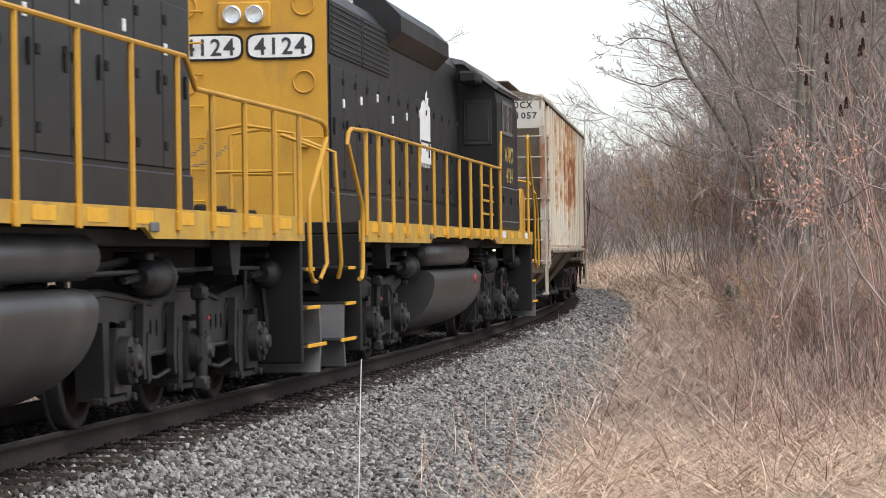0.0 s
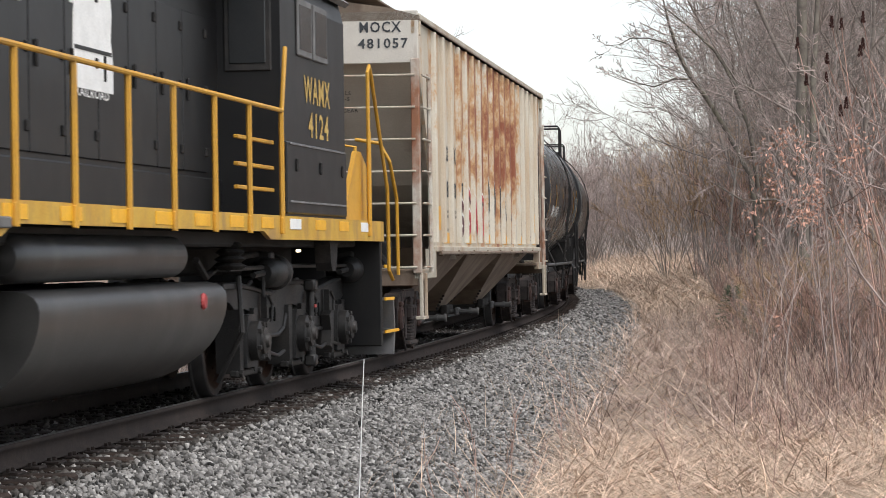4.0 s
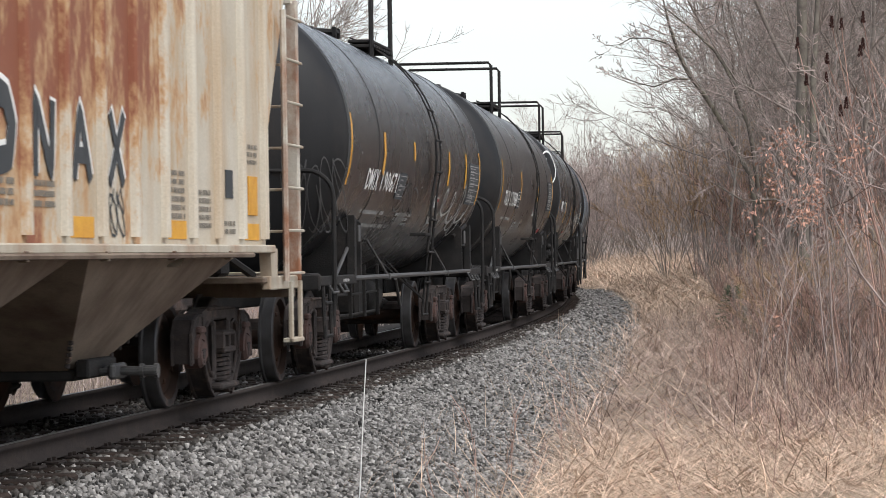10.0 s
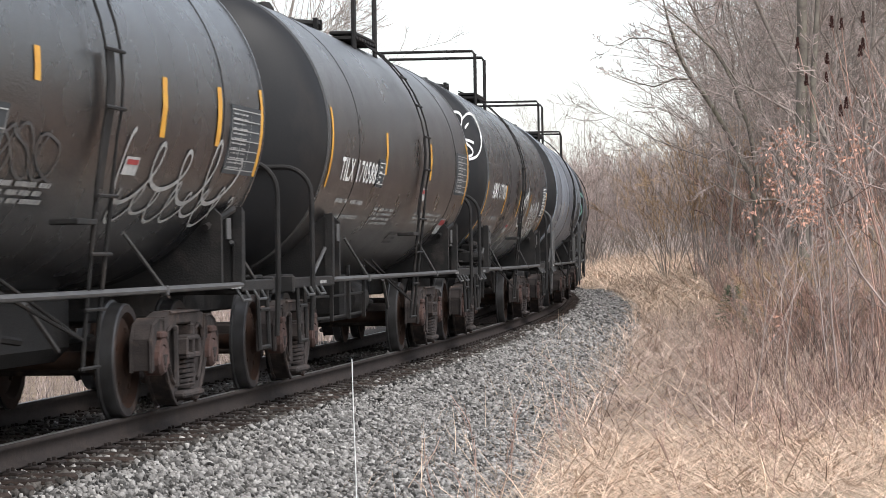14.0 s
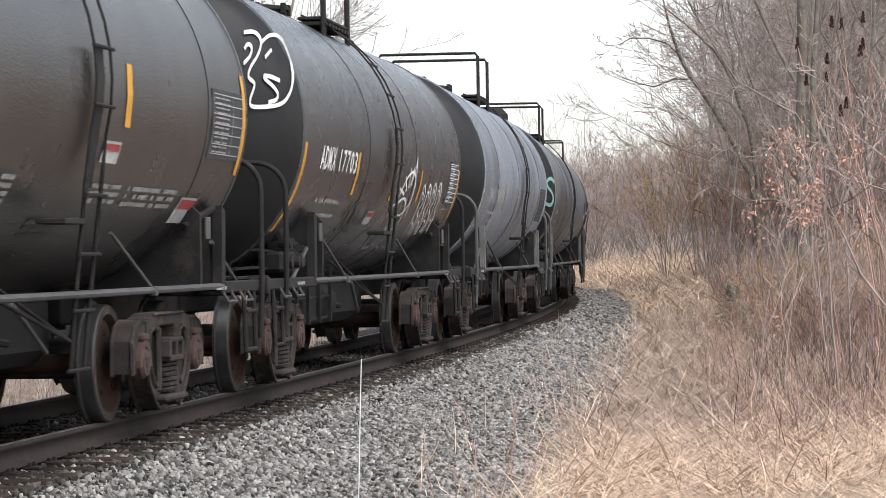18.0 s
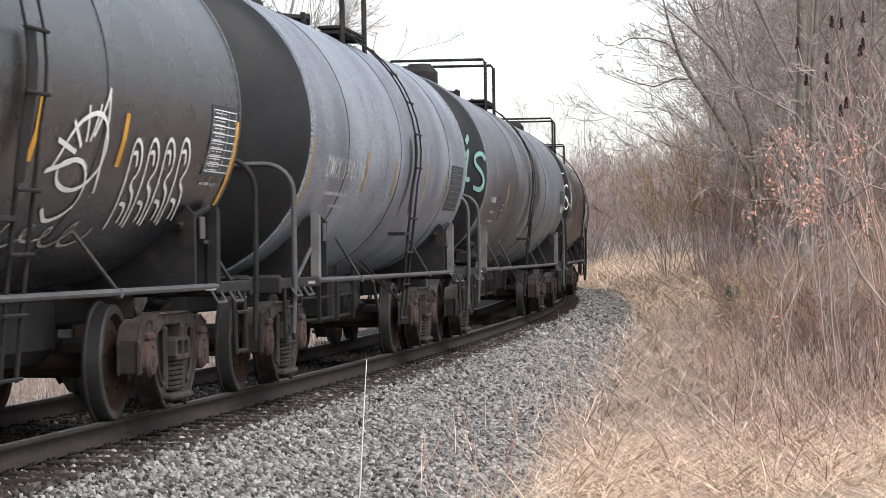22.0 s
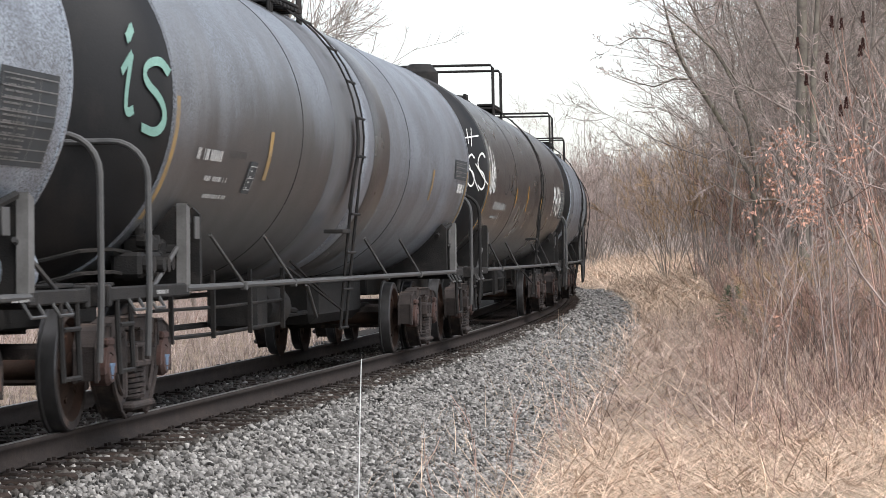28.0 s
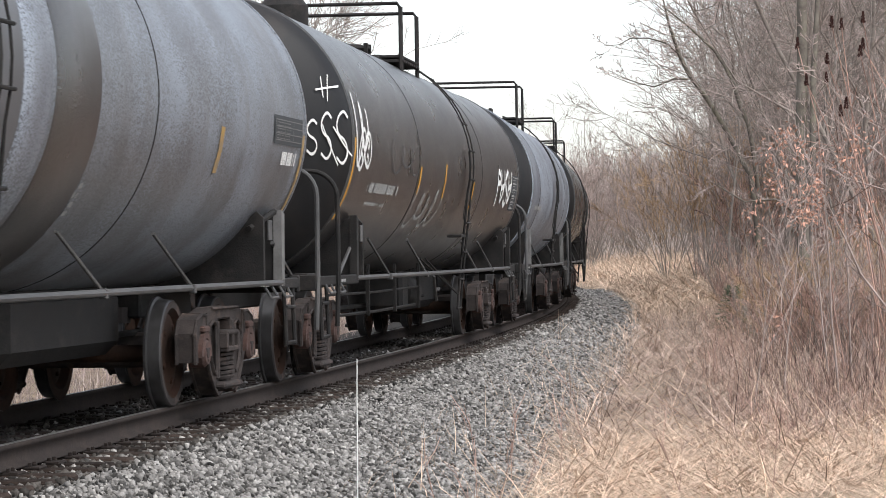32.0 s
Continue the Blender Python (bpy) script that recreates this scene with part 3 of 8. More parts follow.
def make_adapter(g):
    """The saddle that sits over an axle's bearing, and the bearing's outer ring."""
    ring = [(0.185 * math.cos(a), 0.185 * math.sin(a)) for a in np.linspace(-0.2, math.pi + 0.2, 13)]
    inner = [(0.125 * math.cos(a), 0.125 * math.sin(a)) for a in np.linspace(math.pi + 0.2, -0.2, 13)]
    g.prism(ring + inner, -1.12, -0.9)
    g.lathe([(0.1, 0.0), (0.1, 0.125), (-0.02, 0.125), (-0.05, 0.10), (-0.05, 0.0)], (0, -1.08, 0), "y", 20)
    g.box(-0.10, 0.10, -1.13, -0.92, 0.17, 0.23, 0.015)


def make_cap(g):
    g.lathe([(0.14, 0.0), (0.14, 0.08), (0.04, 0.10), (0.0, 0.10), (-0.015, 0.09), (-0.02, 0.05), (-0.035, 0.045), (-0.035, 0.0)], (0, -1.10, 0), "y", 18)
    for a in range(3):
        t = a * 2.094 + 0.5
        g.box(math.cos(t) * 0.065 - 0.013, math.cos(t) * 0.065 + 0.013, -1.135, -1.11, math.sin(t) * 0.065 - 0.013, math.sin(t) * 0.065 + 0.013, 0.003)


def make_bolster(g):
    g.box(-0.2, 0.2, -0.95, 0.95, 0.42, 0.62, 0.03)
    for sy in (-1, 1):
        y0, y1 = min(sy * 0.95, sy * 1.16), max(sy * 0.95, sy * 1.16)
        g.box(-0.22, 0.22, y0, y1, 0.44, 0.49, 0.012)
        g.box(-0.22, 0.22, y0, y1, 0.59, 0.63, 0.012)
        for x in (-0.22, 0.0, 0.22):
            g.box(x - 0.025, x + 0.025, y0, y1, 0.47, 0.61, 0.01)
    for sx in (-1, 1):
        g.box(sx * 0.42 - 0.05, sx * 0.42 + 0.05, -0.75, 0.75, 0.32, 0.42, 0.02)
        g.box(sx * 0.43 - 0.04, sx * 0.43 + 0.04, -0.83, -0.68, 0.28, 0.56, 0.02)
        g.box(sx * 0.43 - 0.04, sx * 0.43 + 0.04, 0.68, 0.83, 0.28, 0.56, 0.02)
    g.lathe([(0.70, 0.0), (0.70, 0.22), (0.84, 0.22), (0.84, 0.0)], (0, 0, 0), "z", 20)


M_ADAPTER = surf("red_brown_adapter", (0.12, 0.062, 0.05), (0.07, 0.045, 0.04), 6, 0.7, bump=0.3, stain=(0.05, 0.04, 0.036), stain_scale=4, stain_amt=0.42, gloss=0.3)
M_BLUECAP = surf("blue_bearing_cap", (0.13, 0.22, 0.34), (0.10, 0.16, 0.25), 8, 0.5, bump=0.1)
AXLES = []


def freight_truck(parent, x, cap=None, frame_mat=None):
    """A two-axle truck; its wheelsets turn."""
    fm = frame_mat or M_TRUCK
    tr = link("truck", shared("truck_bolster", make_bolster, M_TRUCK), parent, pose(x, 0, 0))
    for sy in (-1, 1):
        me = shared("side_frame" + fm.name, make_side_frame, fm)
        link("side_frame", me, tr, pose(0, sy * 1.0, 0))
        link("spring", shared("spring", make_spring, M_TRUCK, True), tr, pose(0, sy * 1.05, 0))
        for sx in (-1, 1):
            link("bearing_adapter", shared("adapter", make_adapter, M_ADAPTER), tr, pose(sx * 0.889, 0, 0.457, 0, 0, 0 if sy < 0 else 180))
            link("bearing_cap", shared("cap" + (cap or M_TRUCK).name, make_cap, cap or M_TRUCK, True), tr, pose(sx * 0.889, 0, 0.457, 0, 0, 0 if sy < 0 else 180))
    for sx in (-1, 1):
        ws = link("wheelset", shared("wheelset", make_wheelset, [M_WHEEL, M_TREAD, M_TRUCK], True), tr, pose(sx * 0.889, 0, 0.457))
        AXLES.append((ws, sx * 0.889, 0.457, -1.0))
    return tr


def make_coupler(g):
    g.box(-0.1, 0.75, -0.09, 0.09, 0.78, 0.96, 0.02)
    g.box(0.55, 0.95, -0.17, 0.17, 0.72, 1.02, 0.05)
    g.box(0.85, 1.05, -0.19, -0.05, 0.76, 0.98, 0.04)
    g.tube([(0.25, -0.25, 0.85), (0.35, -0.32, 0.6), (0.6, -0.30, 0.42), (0.85, -0.22, 0.5), (0.95, -0.2, 0.6)], 0.025, 6)


def coupler(parent, x, flip):
    link("coupler", shared("coupler", make_coupler, M_TRUCK), parent, pose(x, 0, 0, 0, 0, 180 if flip else 0))


# ---- tank cars ----
TANK_R, TANK_Z = 1.5, 2.5


def ladder_path(n=12, top=1.25):
    """Points up the near side of the barrel and over towards its top."""
    out = []
    for i in range(n + 1):
        t = -0.25 + (top + 0.25) * i / n
        out.append((NEAR * (TANK_R + 0.09) * math.cos(t), TANK_Z + (TANK_R + 0.09) * math.sin(t)))
    return out


def make_valve_body(g):
    for k, (x, z) in enumerate(((-0.24, 0.3), (0.2, 0.3), (0.3, 0.18), (-0.08, 0.42), (0.1, 0.4))):
        g.lathe([(-0.07, 0.0), (-0.07, 0.05), (-0.02, 0.065), (0.05, 0.05), (0.05, 0.0)], (x, -0.08 + 0.03 * k, z), "z" if k % 2 else "y", 10)
    g.box(-0.17, 0.17, -0.13, 0.13, 0.0, 0.22, 0.03)
    g.box(-0.12, 0.14, -0.11, 0.13, 0.2, 0.34, 0.03)
    for dx in (-0.1, 0.06):
        g.lathe([(-0.05, 0.0), (-0.05, 0.06), (0.05, 0.06), (0.05, 0.0)], (dx, -0.16, 0.12), "y", 10)


def make_valve_end(g):
    g.box(-0.11, 0.11, -0.12, 0.12, 0.0, 0.2, 0.03)
    g.lathe([(-0.05, 0.0), (-0.05, 0.07), (0.05, 0.07), (0.05, 0.0)], (0.0, -0.15, 0.1), "y", 10)


def make_valve_pipe(g):
    g.tube([(0.0, 0.0, 0.0), (-0.2, 0.1, 0.03), (-0.4, 0.3, 0.02), (-0.45, 0.6, -0.05)], 0.017, 5)


def tank_car(spec):
    rng = random.Random(spec["seed"])
    half, R, cz = spec["half"], TANK_R, TANK_Z
    body, dark = spec["mat"], spec["frame"]
    car = tagged(new("tank_car"), spec["label"], "tank car", "tank cars in the train")
    left, right = spec["ends"]
    lx = spec["ladder"]
    bl, br = spec["brackets"]
    # barrel with elliptical heads; the heads and a strip beside them may be of another colour
    g = Geo()
    head = [(-(half + 0.62 * math.cos(a)), R * math.sin(a)) for a in [0.001, 0.2, 0.4, 0.65, 0.9, 1.15, 1.35]]
    g.lathe([(half, R)] + [(-a, b) for a, b in reversed(head)], (0, 0, cz), "x", 72, 0)
    part("tank_head", g, spec["head"], car, spec["head_label"], True)
    g = Geo()
    g.lathe(head + [(-half, R)], (0, 0, cz), "x", 72, 0)
    tank = part("tank_head", g, spec["head"], car, spec["head_label"], True)
    g = Geo()
    n = 6
    g.lathe([(-half + 2 * half * i / n, R) for i in range(n + 1)], (0, 0, cz), "x", 96, 0)
    shell = part("tank_shell", g, body, car, spec["shell_label"], True)
    for x in spec["seams"]:
        g = Geo()
        g.lathe([(x - 0.012, R), (x - 0.008, R + 0.005), (x + 0.008, R + 0.005), (x + 0.012, R)], (0, 0, cz), "x", 96, 0)
        part("weld_seam", g, dark, shell, "", True)
    for x, w, m in spec["bands"]:
        g = Geo()
        g.lathe([(x, R + 0.001), (x + 0.02, R + 0.012), (x + w - 0.02, R + 0.012), (x + w, R + 0.001)], (0, 0, cz), "x", 96, 0)
        part("jacket_band", g, m, shell, "", True)
    for x in (-half, half):
        g = Geo()
        g.lathe([(x - 0.03, R - 0.01), (x - 0.025, R + 0.012), (x + 0.025, R + 0.012), (x + 0.03, R)], (0, 0, cz), "x", 96, 0)
        part("head_ring", g, body, shell, "", True)
    # stub sills, end platforms, couplers
    for x0, x1 in ((left, bl + 1.2), (br - 1.2, right)):
        g = Geo()
        g.box(x0, x1, -0.33, 0.33, 0.74, 1.12, 0.02)
        part("stub_sill", g, dark, car)
    for x0, x1, sgn in ((left, bl + 0.05, -1), (br - 0.05, right, 1)):
        e = x0 if sgn < 0 else x1
        g = Geo()
        g.box(e - 0.05, e + 0.05, -1.38, 1.38, 0.93, 1.09, 0.012)
        plat = part("end_platform", g, dark, car, "dark steel end platform")
        for ya in (-1.38, 1.30):
            g = Geo()
            g.box(x0, x1, ya, ya + 0.08, 0.97, 1.07, 0.012)
            part("side_channel", g, dark, plat)
        for k in range(4):
            xa = x0 + (x1 - x0) * (k + 0.5) / 4
            g = Geo()
            g.box(xa - 0.04, xa + 0.04, -1.32, 1.32, 0.98, 1.05, 0.01)
            part("cross_bearer", g, dark, plat)
        for k in range(9):
            y = -1.2 + 2.4 * k / 8
            g = Geo()
            g.box(min(e, e - sgn * 0.5), max(e, e - sgn * 0.5), y - 0.08, y + 0.08, 1.075, 1.10, 0.004)
            part("tread_slat", g, dark, plat)
        # arched grab pipes at the corners
        for sy in (-1, 1):
            for xa, zt in ((-(half + 0.5) if sgn < 0 else half + 1.05, 2.14),):
                pts = [(xa, sy * 1.38, 0.55), (xa, sy * 1.40, 1.05)] + [(xa, sy * (1.12 + 0.28 * math.cos(a)), zt - 0.28 + 0.28 * math.sin(a)) for a in np.linspace(0, math.pi / 2, 7)] + [(xa, sy * 0.5, zt)]
                g = Geo()
                g.tube(pts, 0.025, 8)
                part("grab_pipe", g, M_PIPE if spec["light_pipes"] else dark, plat, "", True)
            g = Geo()
            xs = e - sgn * 0.45
            for dx in (-0.2, 0.2):
                g.tube([(xs + dx, sy * 1.36, 1.0), (xs + dx, sy * 1.38, 0.45)], 0.02, 6)
            for zz in (0.47, 0.8):
                g.tube([(xs - 0.2, sy * 1.38, zz), (xs + 0.2, sy * 1.38, zz)], 0.018, 6)
            part("sill_step", g, dark, plat)
            for dx in (0.7, 1.35):
                xs = e - sgn * dx
                g = Geo()
                g.tube([(xs - 0.16, sy * 1.36, 1.0), (xs - 0.15, sy * 1.42, 0.9), (xs + 0.15, sy * 1.42, 0.9), (xs + 0.16, sy * 1.36, 1.0)], 0.013, 6)
                part("grab_iron", g, M_PIPE, plat)
        coupler(car, e, sgn < 0)
        # small end lettering on the platform edge
        mark("stencil", bars(rng, e - sgn * 1.6 - 0.2, e - sgn * 1.6 + 0.2, 1.0, 1.05, 1), M_DULLWHITE, plat, lambda p: on_side(p, -1.384))
    # saddles and bracket posts
    for xb, sgn in ((bl, -1), (br, 1)):
        for sy in (-1, 1):
            pts = [(sy * 0.3, 0.95), (sy * 1.34, 1.0), (sy * 1.34, 1.62), (sy * 1.28, 1.68), (sy * R * math.cos(-0.62), cz + R * math.sin(-0.62))]
            pts += [(sy * (R - 0.01) * math.cos(t), cz + (R - 0.01) * math.sin(t)) for t in (-0.8, -1.0, -1.2, -1.4)]
            for xs in (xb - sgn * 0.65, xb):
                g = Geo()
                g.prism(pts, xs - 0.035, xs + 0.035, 0, "x")
                sad = part("saddle", g, dark, car)
        for sy in (-1, 1):
            g = Geo()
            g.prism([(xb - 0.07, 1.0), (xb + 0.07, 1.0), (xb + 0.09, 1.66), (xb - 0.04, 1.70)], sy * 1.30, sy * 1.38)
            part("bracket_post", g, M_STEEL if spec["light_pipes"] else dark, sad)
            g = Geo()
            g.tube([(xb - sgn * 0.15, sy * 1.33, 1.68), (xb - sgn * 0.75, sy * 1.22, 1.52)], 0.03, 6)
            part("bracket_arm", g, dark, sad)
            g = Geo()
            g.box(xb - sgn * 0.45 - 0.08, xb - sgn * 0.45 + 0.08, min(sy * 1.345, sy * 1.36), max(sy * 1.345, sy * 1.36), 1.42, 1.6, 0.004)
            part("card_board", g, M_PIPE, sad)
            g = Geo()
            g.tube([(xb - sgn * 0.1, sy * 1.3, 1.4), (xb + sgn * 0.9, sy * 1.3, 1.04)], 0.02, 6)
            part("diagonal_brace", g, M_PIPE, sad)
    # side pipes, ladders, braces
    for sy in (-1, 1):
        g = Geo()
        g.tube([(bl, sy * 1.36, 1.03), (bl + 1.0, sy * 1.375, 1.03), (lx - 0.25, sy * 1.42, 1.03), (lx + 0.25, sy * 1.42, 1.03), (br - 1.0, sy * 1.375, 1.03), (br, sy * 1.36, 1.03)], 0.027, 8)
        part("side_pipe", g, M_PIPE, car, "grey steel side pipe", True)
        for xa in spec["braces"]:
            g = Geo()
            g.tube([(xa, sy * 1.40, 1.03), (xa - 0.62, sy * 1.24, 1.46)], 0.017, 6)
            g.box(xa - 0.03, xa + 0.03, sy * 1.40 - 0.03, sy * 1.40 + 0.03, 0.985, 1.06, 0.008)
            part("pipe_brace", g, M_PIPE, car)
        path = ladder_path()
        g = Geo()
        for dx in (-0.2, 0.2):
            pts = [(lx + dx * 0.85, sy * 1.37, 0.5), (lx + dx * 0.9, sy * 1.41, 0.95), (lx + dx, sy * 1.5, 1.75)] + [(lx + dx, sy * abs(a), b) for a, b in path]
            g.tube(pts, [0.016] * 3 + [0.0105] * (len(pts) - 3), 6)
        for dx in (-0.55, 0.0):
            g.tube([(lx - 1.5 + dx, sy * 1.1, 1.22), (lx - 0.2, sy * 1.38, 0.72)], 0.014, 6)
        lad = part("ladder", g, dark if not spec["light_pipes"] else M_GEAR, car, "dark steel side ladder")
        for (a, b) in [(1.37, 0.52), (1.41, 0.92), (1.46, 1.3), (1.51, 1.7)] + [(abs(p[0]), p[1]) for p in path[1::2]]:
            g = Geo()
            g.tube([(lx - 0.26, sy * (a + 0.01), b), (lx + 0.26, sy * (a + 0.01), b)], 0.014, 6)
            part("rung", g, dark, lad)
        g = Geo()
        strip = [(sy * 1.46, 1.75)] + [(sy * abs(a) * 0.985, b) for a, b in path if 1.8 < b < 2.75]
        for a, b in zip(strip[:-1], strip[1:]):
            q = [(lx + dx, p[0] + o, p[1]) for p in (a, b) for o in (0.0, -sy * 0.008) for dx in (-0.1, 0.1)]
            g.add(q, [(0, 1, 5, 4), (2, 6, 7, 3), (0, 4, 6, 2), (1, 3, 7, 5)])
        part("ladder_shield", g, dark, lad, "dark plate behind the ladder")
        g = Geo()
        g.box(lx - 0.7, lx - 0.2, min(sy * 1.3, sy * 1.5), max(sy * 1.3, sy * 1.5), 1.50, 1.54, 0.006)
        part("ladder_shelf", g, dark, lad)
    # top platform with rails round the manway
    px0, px1, pz = spec["deck"], spec["deck"] + 1.65, R + cz + 0.08
    for sy in (1, -1):
        g = Geo()
        g.box(px0, px1, min(sy * 0.85, sy * 0.4), max(sy * 0.85, sy * 0.55), pz - 0.17, pz - 0.13, 0.01)
        top = part("top_platform", g, dark, car, "black grating platform on the tank")
    for k in range(8):
        g = Geo()
        g.box(px0 + k * 0.21, px0 + k * 0.21 + 0.12, -0.88, -0.53, pz - 0.23, pz - 0.19, 0.006)
        part("grating_slat", g, dark, top)
    for x in (px0, px1):
        g = Geo()
        g.tube([(x, -0.84, pz - 0.35), (x, -0.84, pz + 0.5), (x, -0.80, pz + 0.56), (x, 0.80, pz + 0.56), (x, 0.84, pz + 0.5), (x, 0.84, pz - 0.35)], 0.026, 6)
        part("end_rail", g, dark, top)
        g = Geo()
        g.tube([(x + 0.1, -0.84, pz - 0.35), (x + 0.1, -0.84, pz + 0.52)], 0.022, 6)
        part("rail_post", g, dark, top)
    g = Geo()
    g.lathe([(0.0, 0.0), (0.0, 0.28), (0.16, 0.28), (0.16, 0.31), (0.2, 0.3), (0.24, 0.0)], ((px0 + px1) / 2, 0.0, R + cz - 0.06), "z", 20)
    man = part("manway", g, dark, car, "", True)
    for k in range(6):
        t = k * math.pi / 3
        g = Geo()
        g.box((px0 + px1) / 2 + 0.31 * math.cos(t) - 0.03, (px0 + px1) / 2 + 0.31 * math.cos(t) + 0.03, 0.31 * math.sin(t) - 0.03, 0.31 * math.sin(t) + 0.03, R + cz + 0.04, R + cz + 0.17, 0.008)
        part("eye_bolt", g, dark, man)
    for x, h, w in spec["fittings"]:
        g = Geo()
        g.lathe([(0.0, 0.0), (0.0, w), (h * 0.7, w), (h, w * 0.6), (h, 0.0)], (x, 0.0, R + cz - 0.05), "z", 16)
        part("valve_housing", g, dark, car, "", True)
    # brake gear at the leading end
    if spec["valves"]:
        val = link("brake_valve", shared("valve_body", make_valve_body, M_GEAR), car, pose(bl - 0.5, -1.12, 1.1))
        for dx, dz in ((0.33, 0.04), (-0.31, 0.02), (0.5, 0.12)):
            link("valve_end", shared("valve_end", make_valve_end, M_GEAR), val, pose(dx, 0.02, dz))
        for k in range(2):
            link("valve_pipe", shared("valve_pipe", make_valve_pipe, M_GEAR), val, pose(-0.3, 0.0, 0.04 + 0.17 * k))
    g = Geo()
    g.lathe([(-0.55, 0.0), (-0.54, 0.12), (-0.48, 0.2), (0.48, 0.2), (0.54, 0.12), (0.55, 0.0)], (br + 0.3, -1.0, 1.2), "x", 20)
    part("air_reservoir", g, M_TANK_GREY if spec["light_pipes"] else dark, car, "", True)
    # brake rigging below the barrel: rods, hangers, cylinder and control box
    tr = spec["trucks"][1]
    for ya, za, ra, x0, x1 in ((-0.95, 0.84, 0.016, bl + 0.6, lx - 1.0), (-0.92, 0.60, 0.02, bl + 0.9, lx - 1.2), (-0.3, 0.62, 0.03, bl + 1.0, br - 1.0), (0.7, 0.86, 0.03, bl + 1.0, br - 1.0)):
        g = Geo()
        g.tube([(x0, ya, za), ((x0 + x1) / 2, ya + 0.03, za - 0.02), (x1, ya, za)], ra, 6)
        part("brake_rod", g, M_GEAR, car)
    for k in range(4):
        xa = bl + 1.2 + k * (lx - bl - 2.4) / 3
        g = Geo()
        g.box(xa - 0.022, xa + 0.022, -0.98, -0.94, 0.55, 1.16, 0.004)
        part("rod_hanger", g, M_GEAR, car)
    g = Geo()
    g.lathe([(-0.42, 0.0), (-0.42, 0.16), (-0.34, 0.21), (0.34, 0.21), (0.42, 0.16), (0.42, 0.0)], (lx - 0.9, -0.72, 0.76), "x", 16)
    g.tube([(lx - 0.48, -0.72, 0.76), (lx + 0.1, -0.85, 0.7)], 0.03, 6)
    part("brake_cylinder", g, M_GEAR, car, "", True)
    # Plain box, added to close the shaded gap below the barrel before the truck.
    g = Geo()
    g.box(tr - 4.4, tr - 1.05, -0.42, 0.45, 0.46, 1.06, 0.12)
    part("brake_reservoir_box", g, M_GEAR, car)
    g = Geo()
    g.box(lx - 2.0, lx - 1.4, -0.85, -0.35, 0.55, 1.05, 0.05)
    part("control_box", g, M_GEAR, car)
    g = Geo()
    g.tube([(lx - 0.6, -1.1, 0.98), (lx + 0.6, -0.98, 0.62)], 0.02, 6)
    part("brake_lever", g, M_PIPE, car)
    g = Geo()
    g.lathe([(-0.3, 0.0), (-0.3, 0.13), (0.25, 0.17), (0.25, 0.0)], (0.9, 0.0, 0.86), "z", 14)
    part("bottom_outlet", g, M_GEAR, car, "", True)
    for x in spec["trucks"]:
        freight_truck(car, x, spec.get("cap") if x < 0 else None)
    # marks
    wrap = lambda p: round_side(p, R, cz)
    for x, z0, z1, w in spec["stripes"]:
        mark("reflector_strip", strokes([[(x, z0), (x, (z0 + z1) / 2), (x, z1)]], w), M_OLDSTRIPE if spec["light_pipes"] else M_STRIPE, shell, wrap, "grimy yellow strip" if spec["light_pipes"] else "faded yellow strip")
    for text, x, z, w, h, m in spec["words"]:
        a = 0
        for word in text.split():
            a0 = text.index(word, a)
            a = a0 + len(word)
            mark("reporting_mark", shift(glyphs(word, w * (len(word) - 0.15) / len(text), h), x + w * a0 / len(text), z), m, shell, wrap)
    for x0, x1, z0, z1, rows, m in spec["bars"]:
        mark("stencil_print", bars(rng, x0, x1, z0, z1, rows), m, shell, wrap)
    for x0, x1, z0, z1, rows, cols, m in spec["panels"]:
        g = Geo()
        g.add(wrap([(x0 - 0.04, z0 - 0.04), (x1 + 0.04, z0 - 0.04), (x1 + 0.04, (z0 + z1) / 2), (x0 - 0.04, (z0 + z1) / 2), (x1 + 0.04, z1 + 0.04), (x0 - 0.04, z1 + 0.04)]), [(0, 1, 2, 3), (3, 2, 4, 5)])
        pan = part("data_panel", g, M_DARKSPRAY, shell, "stencilled data panel")
        wrap2 = lambda p: round_side(p, R, cz, 0.014)
        mark("panel_grid", frame_lines(x0, x1, z0, z1, rows, cols, 0.009), m, pan, wrap2)
        mark("panel_print", bars(rng, x0 + 0.05, x0 + (x1 - x0) * 0.55, z0 + 0.01, z1, rows * 2, 0.42), m, pan, wrap2)
    for x0, x1, z0, z1 in spec["placards"]:
        mark("placard", ([(x0, z0), (x1, z0), (x1, z1), (x0, z1)], [(0, 1, 2, 3)]), M_FADED, shell, lambda p: round_side(p, R, cz, 0.01), "small red and white safety placard")
        mark("placard_head", ([(x0 + 0.04, z1 - (z1 - z0) * 0.42), (x1 - 0.04, z1 - (z1 - z0) * 0.42), (x1 - 0.04, z1 - 0.02), (x0 + 0.04, z1 - 0.02)], [(0, 1, 2, 3)]), M_REDTAG, shell, lambda p: round_side(p, R, cz, 0.014), "faded red upper half")
    for lines, w, m, lift in spec["spray"]:
        mark("spray_scrawl", strokes(rounded(lines), w), m, shell, lambda p, q=lift: round_side(p, R, cz, q), spec["spray_label"])
    for lines, w, m in spec["head_spray"]:
        def on_head(p):
            out = []
            for yy, zz in p:
                yy = -1.2 + (yy + 0.1) * 0.34
                r2 = min(0.999, math.hypot(yy, zz - cz) / R)
                out.append((-(half + 0.62 * math.sqrt(1 - r2 * r2) + 0.02), yy, zz))
            return out
        mark("head_scrawl", strokes(rounded(lines), w), m, tank, on_head)
    return car


